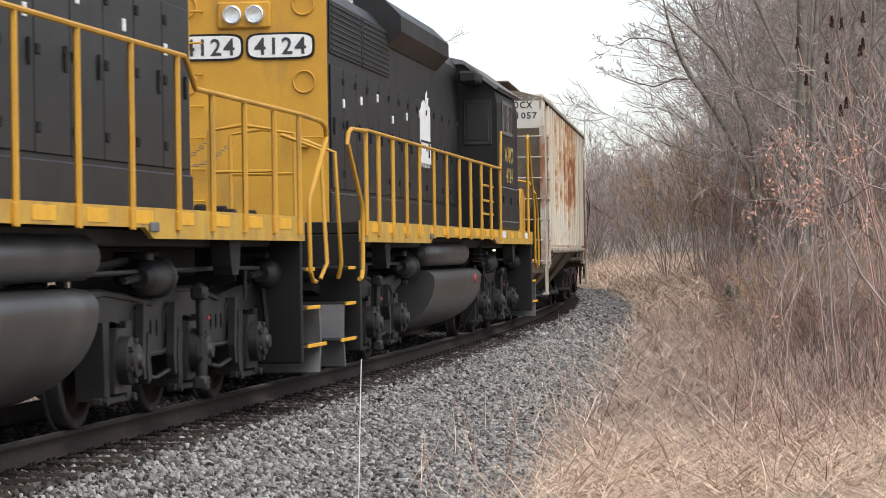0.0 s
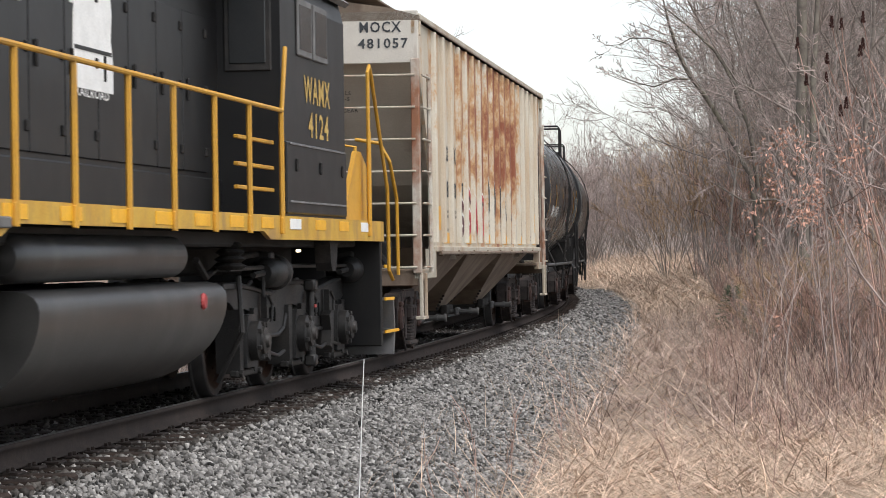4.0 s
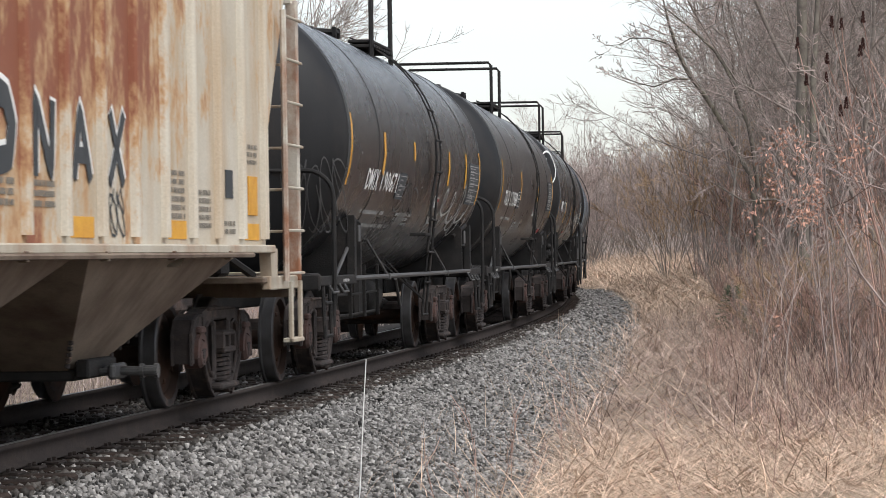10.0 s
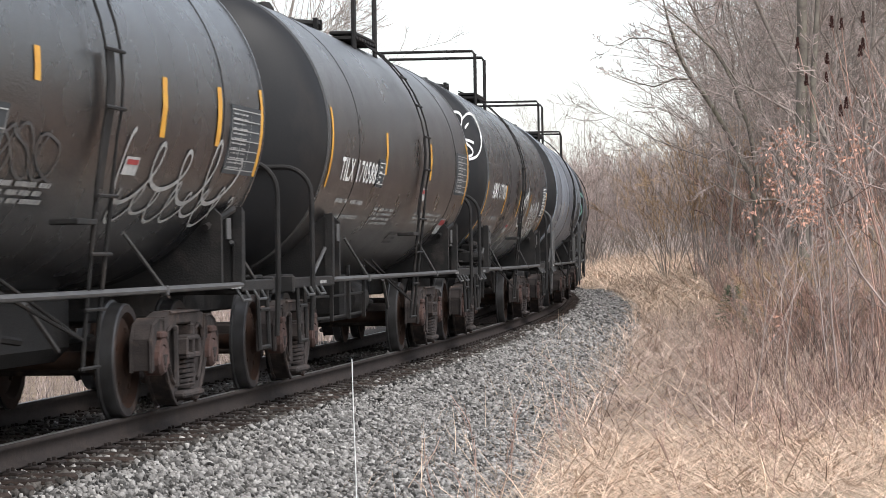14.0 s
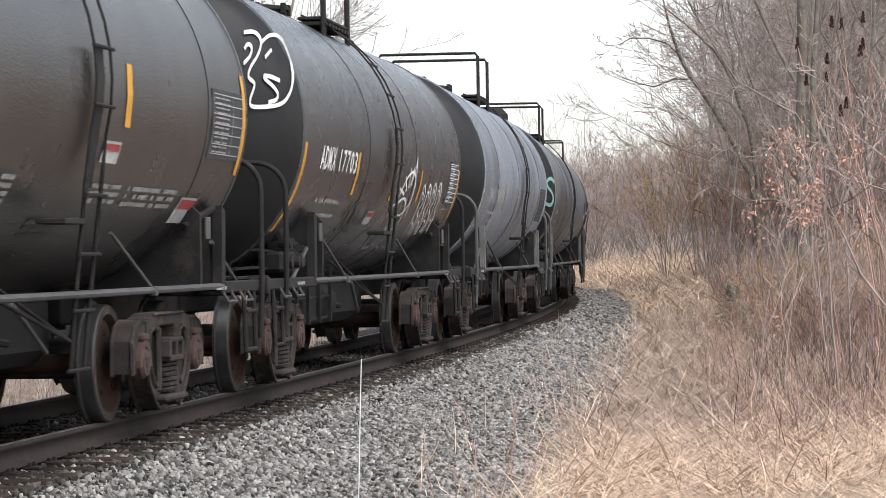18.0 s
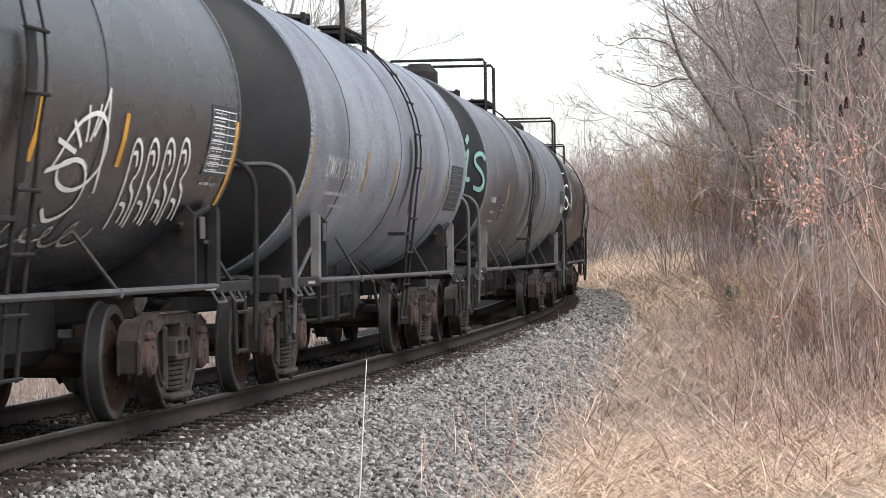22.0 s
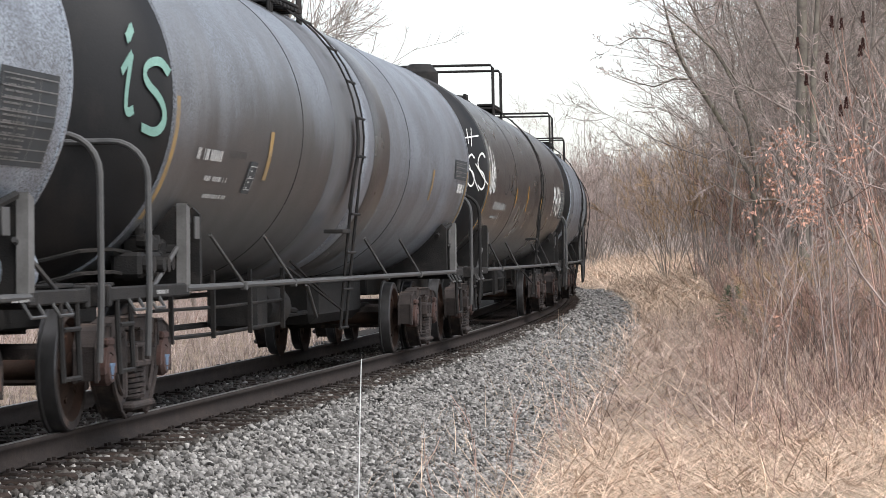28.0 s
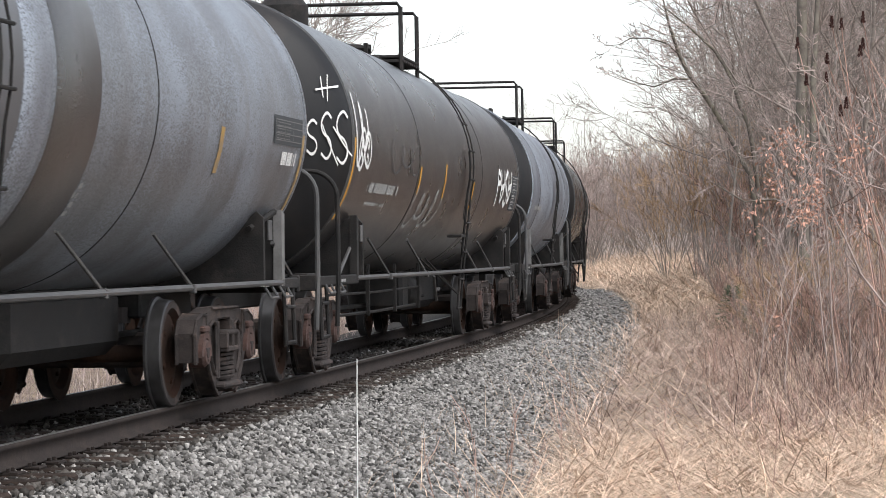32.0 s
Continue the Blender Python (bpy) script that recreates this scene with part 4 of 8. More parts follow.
def scrawl(rng, x0, x1, z0, z1, n, loops=2):
    """Looping spray lines inside a box."""
    out = []
    for i in range(n):
        cx = x0 + (x1 - x0) * (i + 0.5) / n
        w = (x1 - x0) / n * 0.62
        ph = rng.uniform(0, 6)
        line = []
        for k in range(15):
            t = k / 14
            line.append((cx + w * math.cos(ph + t * loops * 5.2) * (0.7 + 0.3 * t), z0 + (z1 - z0) * (0.5 + 0.5 * math.sin(ph * 1.3 + t * loops * 4.4)) * (0.75 + 0.25 * rng.random())))
        out.append(line)
    return out


def letters(rng, x0, x1, z0, z1, n):
    """Tall jagged spray letters that spell nothing."""
    out, w = [], (x1 - x0) / n
    for i in range(n):
        a, b = x0 + i * w, x0 + (i + 0.8) * w
        m = z0 + (z1 - z0) * rng.uniform(0.4, 0.65)
        kind = rng.randrange(3)
        if kind == 0:
            out += [[(a, z0), (a + 0.1 * w, z1), (b, z1 - 0.1), (b, m), (a + 0.1 * w, m)]]
        elif kind == 1:
            out += [[(a, z1), (a + 0.1 * w, z0), (b, m), (b + 0.05, z1)], [(a, m), (b, m + 0.05)]]
        else:
            out += [[(b, z1), (a, z1 - 0.15), (a + 0.3 * w, m), (b, m - 0.1), (b - 0.1 * w, z0), (a, z0 + 0.1)]]
    return out


def bubble_mark():
    """A round-edged bubble tag: outline, inner bowl and short strokes."""
    px = [[(285, 45), (320, 42), (345, 60), (340, 90), (310, 120), (305, 140), (330, 150), (325, 165), (312, 185), (315, 200), (360, 200), (420, 195), (445, 170), (450, 140), (438, 105), (420, 75), (400, 52), (370, 45), (345, 65)], [(290, 110), (312, 95), (316, 75), (300, 68), (290, 80)], [(360, 97), (378, 80)], [(410, 145), (375, 135), (350, 136), (405, 165), (405, 185), (375, 190)]]
    return [[(0.5 - (a - 285) / 165 * 1.25, 3.38 - (b - 42) / 158 * 0.72) for a, b in ln] for ln in px]


def esses(rows):
    """Tall S-shaped strokes: across, foot, top."""
    return [[(c + a * 0.17, z0 + b * (z1 - z0)) for a, b in ((-0.9, 0.85), (-0.2, 1.0), (0.8, 0.8), (0.6, 0.55), (-0.6, 0.45), (-0.9, 0.2), (0.0, 0.0), (0.9, 0.15))] for c, z0, z1 in rows]


srng = random.Random(5)
SHORT = dict(half=5.95, ends=(-7.2, 6.9), brackets=(-4.95, 5.6), trucks=(-5.5, 4.65), braces=(-2.4, 2.4), light_pipes=False, valves=False, seams=(-3.87, 4.4), bands=(), fittings=((-1.3, 0.25, 0.12), (3.4, 0.2, 0.1)), head_spray=(), spray=(), spray_label="pale spray-painted scrawl", ladder=0.6, deck=-0.05, words=(), bars=(), panels=(), stripes=(), placards=())
LONG = dict(SHORT, half=9.1, ends=(-10.7, 9.3), brackets=(-8.2, 8.55), trucks=(-8.8, 7.4), braces=(-5.4, -2.6, 2.8, 5.4), seams=(-3.7, 3.4), ladder=-0.82, deck=-1.9, fittings=((-4.6, 0.45, 0.3), (3.0, 0.25, 0.14)))


def star_tag():
    """A white burst with a looping body."""
    c = (1.35, 1.95)
    out = [[(c[0] + a * 0.3, c[1] + b * 0.3), (c[0] + a, c[1] + b)] for a, b in ((0.42, 0.5), (0.2, 0.38), (-0.1, 0.36), (-0.42, 0.24), (-0.7, 0.1), (-0.75, -0.12))]
    out.append([(0.7, 1.85), (1.0, 2.2), (1.7, 2.3), (1.95, 1.95), (1.6, 1.7), (1.0, 1.72), (0.8, 1.9), (1.5, 1.95), (1.8, 1.6), (1.3, 1.42), (1.0, 1.55)])
    out.append([(1.75, 2.42), (1.8, 2.0), (2.0, 1.7)])
    return out


def bent_letters():
    """Four hooked outline letters that lean and spell nothing."""
    out = []
    for k in range(4):
        x = 2.35 + 0.48 * k
        for pts in ([(0.0, 0.0), (0.1, 0.75), (0.25, 0.95), (0.42, 0.9), (0.44, 0.65), (0.2, 0.5), (0.42, 0.4), (0.4, 0.05)], [(0.18, 0.8), (0.3, 0.82), (0.3, 0.68)], [(0.12, 0.3), (0.3, 0.28), (0.26, 0.08)]):
            z = [1.4 + 0.78 * b for a, b in pts]
            out.append([(x + a + (2.17 - h) * 0.75, h + 0.02 * k) for (a, b), h in zip(pts, z)])
    return out


TANKS = [
    (64.45, dict(SHORT, seed=1, mat=M_TANK_BLACK, head=M_TANK_HEAD, frame=M_GEAR, ladder=0.58, braces=(-2.69, 2.68), label="glossy black tank car with yellow strips and pale scrawl", head_label="black domed tank head", shell_label="glossy black tank barrel",
                 words=[("DMIX 190671", -4.52, 1.98, 2.4, 0.235, M_WHITE)], stripes=[(-5.85, 2.0, 2.75, 0.1), (-3.46, 2.17, 2.64, 0.15), (-1.02, 2.4, 2.62, 0.13), (2.36, 2.17, 2.62, 0.15), (4.22, 2.17, 2.65, 0.15), (5.88, 1.96, 2.72, 0.12)],
                 bars=[(-4.5, -2.4, 1.70, 1.78, 1, M_DULLWHITE), (-3.88, -1.47, 1.53, 1.61, 1, M_DULLWHITE), (-1.43, -0.09, 1.58, 1.77, 3, M_DULLWHITE)], panels=[(4.68, 5.78, 2.0, 2.5, 6, 3, M_DULLWHITE), (-2.08, -1.58, 1.95, 2.19, 2, 1, M_DULLWHITE)],
                 spray=[(cursive(1.6, 5.3, 1.62, 2.22, 4, 0.4), 0.04, M_DULLWHITE, 0.01), (cursive(1.9, 5.6, 1.45, 1.85, 7, 0.5, 1.0), 0.03, M_DULLWHITE, 0.01), (scrawl(srng, -1.9, -0.2, 1.75, 2.15, 3), 0.022, M_PIPE, 0.01), (scrawl(srng, -2.6, -1.2, 1.3, 1.7, 4), 0.022, M_PIPE, 0.01)], head_spray=[(scrawl(srng, -0.9, 0.9, 1.5, 2.3, 5), 0.02, M_PIPE)], placards=[(1.5, 1.9, 1.86, 2.0)])),
    (79.5, dict(SHORT, seed=2, half=5.8, mat=M_TANK_BROWN, head=M_TANK_HEAD, frame=M_GEAR, brackets=(-4.95, 5.4), ladder=0.88, braces=(-2.78, 2.91), label="weathered brownish-black tank car with white stencils", head_label="dark domed tank head", shell_label="weathered brownish-black tank barrel",
                words=[("TILX 170588", -4.9, 2.04, 2.42, 0.24, M_WHITE)], stripes=[(-5.6, 1.95, 2.75, 0.1), (-1.87, 2.17, 2.64, 0.15), (1.9, 2.2, 2.65, 0.15), (5.72, 1.95, 2.8, 0.12)],
                bars=[(-4.64, -2.83, 1.80, 1.88, 1, M_DULLWHITE), (-4.27, -2.75, 1.62, 1.70, 1, M_DULLWHITE), (-1.84, -0.36, 1.57, 1.81, 4, M_DULLWHITE), (1.5, 2.3, 1.62, 1.8, 3, M_DULLWHITE), (2.5, 4.0, 1.61, 1.80, 3, M_DULLWHITE), (0.5, 1.2, 1.3, 1.5, 3, M_PIPE)], panels=[(4.57, 5.62, 2.11, 2.59, 6, 3, M_DULLWHITE), (-2.4, -1.98, 2.06, 2.29, 2, 1, M_WHITE)], placards=[(1.4, 1.85, 1.93, 2.09), (4.25, 4.8, 1.48, 1.72)])),
    (93.95, dict(SHORT, seed=3, mat=M_TANK_DARK, head=M_TANK_HEAD, frame=M_GEAR, trucks=(-5.05, 5.25), brackets=(-4.77, 5.6), valves=True, ladder=-0.31, deck=-1.0, braces=(-3.03, 2.29), seams=(-1.92, 1.71), label="dark grey-black tank car with white bubble scrawl", head_label="black domed tank head with white scrawl", shell_label="dark grey-black tank barrel",
                 words=[("ADMX 17703", -4.92, 2.12, 2.2, 0.235, M_WHITE)], stripes=[(-5.84, 1.42, 2.35, 0.13), (-2.6, 1.9, 2.36, 0.13), (0.14, 1.88, 2.32, 0.11), (2.3, 1.91, 2.3, 0.11), (5.88, 1.6, 2.4, 0.1)],
                 bars=[(-4.57, -3.17, 1.78, 1.86, 1, M_DULLWHITE), (-4.44, -3.08, 1.62, 1.70, 1, M_DULLWHITE), (4.95, 5.7, 1.84, 1.88, 1, M_DULLWHITE), (-3.2, -2.4, 1.36, 1.41, 1, M_PIPE)], panels=[(4.96, 5.78, 1.96, 2.46, 8, 3, M_WHITE)],
                 spray=[(star_tag(), 0.036, M_WHITE, 0.012), (bent_letters(), 0.034, M_WHITE, 0.012), (scrawl(srng, -2.4, -1.5, 1.45, 1.88, 3), 0.03, M_PIPE, 0.01), (cursive(0.6, 2.6, 1.2, 1.45, 4, 0.4), 0.03, M_DULLWHITE, 0.01)],
                 head_spray=[(bubble_mark(), 0.04, M_WHITE)], placards=[(-0.95, -0.5, 1.57, 1.74)])),
    (109.35, dict(SHORT, seed=4, half=6.1, mat=M_TANK_GREY, head=M_TANK_HEAD, frame=M_GEAR, light_pipes=True, ladder=0.72, deck=-0.25, brackets=(-5.1, 5.55), braces=(-2.67, 2.82), seams=(-3.9, -0.13, 4.3), label="grey tank car with black heads and faded stencils", head_label="black domed tank head, speckled with grime", shell_label="matt grey tank barrel",
                  words=[("DMIX 190196", -5.07, 2.05, 2.38, 0.215, M_FADED)], stripes=[(-6.0, 1.5, 2.4, 0.15), (-2.57, 1.94, 2.38, 0.13), (-0.4, 1.93, 2.34, 0.14), (2.18, 1.96, 2.38, 0.12), (4.15, 1.9, 2.36, 0.1)],
                  bars=[(-4.76, -3.47, 1.87, 1.93, 1, M_FADED), (-4.31, -3.38, 1.74, 1.79, 1, M_FADED)], panels=[(4.61, 5.8, 1.88, 2.41, 7, 3, M_STEEL)])),
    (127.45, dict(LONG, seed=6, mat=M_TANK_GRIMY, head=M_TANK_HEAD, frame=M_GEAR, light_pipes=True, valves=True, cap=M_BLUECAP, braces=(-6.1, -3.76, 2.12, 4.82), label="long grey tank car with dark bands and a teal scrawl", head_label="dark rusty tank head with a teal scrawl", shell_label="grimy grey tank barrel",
                  bands=[(-1.95, 1.85, M_TANK_SOOT), (-0.05, 0.6, M_TANK_GREY), (0.67, 1.1, M_TANK_BROWN)], words=[], stripes=[(-9.0, 1.5, 2.5, 0.13), (-5.2, 1.94, 2.38, 0.16), (-1.52, 1.94, 2.3, 0.14), (5.6, 1.95, 2.34, 0.13), (9.0, 1.6, 2.4, 0.1)],
                  bars=[(-8.12, -7.1, 2.05, 2.2, 1, M_FADED), (-6.9, -6.2, 2.1, 2.2, 1, M_PIPE), (-7.73, -6.54, 1.88, 1.95, 1, M_FADED), (-7.42, -6.48, 1.73, 1.79, 1, M_FADED), (-4.6, -3.7, 1.7, 1.74, 1, M_STEEL), (1.2, 1.9, 1.5, 1.8, 4, M_DULLWHITE), (8.1, 8.8, 2.1, 2.3, 1, M_WHITE)], panels=[(7.7, 8.9, 2.32, 2.5, 3, 3, M_STEEL), (-5.95, -5.68, 1.84, 2.05, 2, 1, M_FADED)],
                  head_spray=[([[(-0.26, 2.80), (-0.12, 2.42), (-0.16, 2.35), (-0.28, 2.38)], [(-0.26, 2.80), (-0.06, 2.66)], [(-0.92, 2.66), (-0.78, 2.76), (-0.52, 2.72), (-0.5, 2.6), (-0.82, 2.46), (-0.86, 2.3), (-0.68, 2.2), (-0.42, 2.25)]], 0.07, M_TEAL), ([[(-0.15, 2.99), (-0.24, 2.92)], [(-0.25, 3.0), (-0.14, 2.91)]], 0.1, M_TEAL)])),
    (148.3, dict(LONG, seed=7, half=9.0, ladder=1.28, deck=-0.45, brackets=(-8.05, 8.55), mat=M_TANK_BROWN, head=M_TANK_HEAD, frame=M_GEAR, braces=(-5.74, -2.46, 3.36, 5.51), label="long dark brown-black tank car with white scrawl", head_label="black domed tank head with white scrawl", shell_label="dark brown-black tank barrel",
                 stripes=[(-8.9, 1.6, 2.5, 0.1), (-3.5, 2.0, 2.35, 0.12), (-0.96, 2.0, 2.45, 0.12), (2.4, 1.9, 2.3, 0.1)], bars=[(-7.6, -5.2, 1.95, 2.14, 1, M_DULLWHITE), (-7.4, -5.9, 1.8, 1.87, 1, M_DULLWHITE)],
                 spray=[(cursive(-8.75, -8.0, 2.2, 3.0, 2, 0.1), 0.06, M_WHITE, 0.01), (bubbles(srng, -8.6, -7.8, 2.2, 2.6, 2), 0.05, M_WHITE, 0.01), (letters(srng, 5.6, 7.8, 2.0, 2.58, 4), 0.09, M_WHITE, 0.012), (cursive(-3.4, -0.9, 1.55, 2.1, 4, 0.5), 0.045, M_DULLWHITE, 0.01), (cursive(-6.0, -3.6, 2.2, 2.6, 3, 0.3), 0.03, M_PIPE, 0.01)], panels=[(7.9, 8.7, 2.0, 2.5, 5, 3, M_DULLWHITE)],
                 head_spray=[(esses(((0.1, 2.3, 2.68), (-0.3, 2.25, 2.76), (-0.72, 2.2, 2.78))), 0.03, M_WHITE), ([[(-0.12, 3.12), (-0.22, 2.9)], [(0.0, 2.98), (-0.6, 3.02)], [(-0.3, 3.14), (-0.34, 2.86)], [(-0.2, 2.62), (-0.6, 2.2)], [(-0.5, 2.6), (-0.95, 2.3)]], 0.022, M_WHITE)])),
    (166.4, dict(SHORT, seed=8, half=6.0, ladder=0.4, deck=-0.5, mat=M_TANK_GREY, head=M_TANK_HEAD, frame=M_GEAR, light_pipes=True, label="pale grey tank car with dark heads", head_label="black domed tank head", shell_label="pale grey tank barrel", bars=[(-4.9, -3.0, 2.05, 2.2, 1, M_DULLWHITE)])),
    (181.5, dict(SHORT, seed=9, mat=M_TANK_BLACK, head=M_TANK_HEAD, frame=M_GEAR, label="plain black tank car", head_label="black domed tank head", shell_label="plain black tank barrel")),
    (196.5, dict(SHORT, seed=10, mat=M_TANK_BROWN, head=M_TANK_HEAD, frame=M_GEAR, label="weathered black tank car", head_label="black domed tank head", shell_label="weathered black tank barrel")),
]
VEHICLES = [(tank_car(spec), s, 8.1 if spec["half"] > 8 else 5.1) for s, spec in TANKS]


# ---- diesel locomotives: the long hood's end is at -x, the cab at +x ----
TURNED = []
M_SILL = surf("sill_yellow", (0.60, 0.365, 0.045), (0.52, 0.29, 0.035), 3.0, 0.5, bump=0.05, stain=(0.30, 0.18, 0.07), stain_scale=2.5, stain_amt=0.42, streak=2)
M_FUEL = surf("fuel_tank_grime", (0.03, 0.0295, 0.029), (0.055, 0.0535, 0.051), 2.0, 0.28, metal=0.25, bump=0.08, stain=(0.085, 0.081, 0.077), stain_scale=1.6, stain_amt=0.42, streak=5, gloss=0.7)
M_LOCOGEAR = surf("dusty_black_casting", (0.0115, 0.0112, 0.0112), (0.0205, 0.0195, 0.019), 4, 0.42, bump=0.35, stain=(0.045, 0.039, 0.035), stain_scale=2.5, stain_amt=0.4, gloss=0.42)
M_SLOT = surf("slot_shadow", (0.004, 0.004, 0.004), (0.006, 0.006, 0.006), 5, 0.9, bump=0.0, gloss=0.1)
M_PLOW = surf("plow_steel", (0.10, 0.10, 0.105), (0.16, 0.155, 0.15), 4, 0.45, metal=0.3, bump=0.1)
M_MESHGRILLE = surf("dark_grille", (0.012, 0.012, 0.013), (0.025, 0.025, 0.025), 20, 0.6, bump=0.6)
M_LAMPGLASS = surf("lamp_glass", (0.75, 0.76, 0.76), (0.6, 0.6, 0.6), 30, 0.12, metal=0.6, bump=0.0)
M_GLOW = bpy.data.materials.new("step_light_glow")
M_GLOW.use_nodes = True
M_GLOW.node_tree.nodes["Principled BSDF"].inputs["Emission Color"].default_value = (1.0, 0.82, 0.5, 1)
M_GLOW.node_tree.nodes["Principled BSDF"].inputs["Emission Strength"].default_value = 2.5
M_BRIGHTYELLOW = surf("reflector_yellow", (0.86, 0.46, 0.02), (0.76, 0.38, 0.02), 5, 0.35, bump=0.0)
M_CABGOLD = surf("worn_gold_paint", (0.55, 0.37, 0.10), (0.46, 0.30, 0.08), 14, 0.55, bump=0.0)


def make_loco_frame(g):
    """Cast side frame: a deep top beam that swells between the axles, with pedestals and tie bars below."""
    top = [(-3.35, 0.92), (-3.3, 1.02), (-2.75, 1.05), (-1.9, 1.0), (-1.15, 0.94), (-0.4, 1.04), (0.4, 1.04), (1.15, 0.94), (1.9, 1.0), (2.75, 1.05), (3.3, 1.02), (3.35, 0.92)]
    low = [(2.9, 0.86), (2.66, 0.78), (2.3, 0.80), (1.96, 0.76), (1.78, 0.56), (1.5, 0.50), (0.8, 0.50), (0.52, 0.56), (0.34, 0.76), (0.0, 0.80)]
    g.prism(top + low + [(-a, b) for a, b in low[-2::-1]], -0.08, 0.08)
    for x in (-2.3, 0.0, 2.3):
        for sx in (-1, 1):
            g.prism([(x + sx * 0.24, 0.80), (x + sx * 0.42, 0.80), (x + sx * 0.38, 0.22), (x + sx * 0.25, 0.22)], -0.12, 0.10)
        g.box(x - 0.44, x + 0.44, -0.11, -0.03, 0.19, 0.25, 0.012)
        for sx in (-0.4, 0.4):
            g.lathe([(-0.03, 0.0), (-0.03, 0.035), (0.0, 0.035)], (x + sx, -0.12, 0.22), "y", 8)
    # raised rims of the casting
    for y in (-0.085,):
        g.tube([(a, y, b - 0.025) for a, b in top[1:-1]], 0.026, 6)
        for s in (-1, 1):
            g.tube([(s * a, y, b + 0.02) for a, b in low[3:9]], 0.022, 6)
        g.box(-3.3, -2.7, y - 0.03, y, 0.98, 1.04, 0.01)


def make_cylinder(g):
    g.lathe([(-0.40, 0.0), (-0.40, 0.08), (-0.34, 0.12), (-0.3, 0.14), (0.12, 0.14), (0.14, 0.165), (0.20, 0.165), (0.22, 0.13), (0.27, 0.10), (0.29, 0.0)], (0, 0, 0), "x", 22)
    g.tube([(-0.40, 0, 0), (-0.85, 0, -0.02)], 0.03, 6)
    g.box(-0.2, 0.0, -0.03, 0.25, -0.05, 0.2, 0.02)
    for k in range(6):
        a = k * math.pi / 3
        g.box(0.15, 0.24, 0.145 * math.cos(a) - 0.015, 0.145 * math.cos(a) + 0.015, 0.145 * math.sin(a) - 0.015, 0.145 * math.sin(a) + 0.015, 0.004)


def make_box_bearing(g):
    g.prism([(-0.22, -0.24), (0.22, -0.24), (0.22, 0.1), (0.14, 0.24), (-0.14, 0.24), (-0.22, 0.1)], -1.17, -0.98)
    g.lathe([(0.0, 0.185), (-0.08, 0.18), (-0.1, 0.13), (-0.13, 0.125), (-0.14, 0.07), (-0.17, 0.06), (-0.17, 0.0)], (0, -1.17, 0), "y", 22)
    for k in range(6):
        t = k * math.pi / 3 + 0.4
        g.box(math.cos(t) * 0.15 - 0.02, math.cos(t) * 0.15 + 0.02, -1.29, -1.24, math.sin(t) * 0.15 - 0.02, math.sin(t) * 0.15 + 0.02, 0.004)


def make_shock(g):
    g.tube([(0, 0, 0.25), (0, 0, 0.6)], 0.05, 10)
    g.tube([(0, 0, 0.55), (0.04, 0, 1.0)], 0.035, 10)
    g.box(-0.07, 0.07, -0.06, 0.06, 0.18, 0.30, 0.02)
    g.box(-0.05, 0.11, -0.06, 0.06, 0.92, 1.04, 0.02)


def make_brake_lever(g):
    """A hanging lever with its shoe and adjusting rod."""
    g.prism([(-0.04, 0.92), (0.04, 0.92), (0.10, 0.5), (0.05, 0.34), (-0.03, 0.34), (-0.02, 0.55)], -0.03, 0.03)
    g.prism([(-0.2, 0.66), (-0.05, 0.7), (0.0, 0.5), (-0.04, 0.3), (-0.16, 0.34), (-0.11, 0.5)], -0.06, 0.04)
    g.tube([(0.02, -0.02, 0.38), (0.5, -0.02, 0.33), (0.9, 0.0, 0.36)], 0.018, 6)
    g.tube([(0.0, -0.04, 0.9), (0.12, -0.05, 0.82), (0.1, -0.05, 0.7)], 0.014, 6)


def make_slot(g):
    g.lathe([(-0.012, 0.0), (-0.012, 0.035), (0.0, 0.035), (0.0, 0.0)], (0, 0, 0), "y", 14)
    g.v = [(a, b, c * 2.0) for a, b, c in g.v]


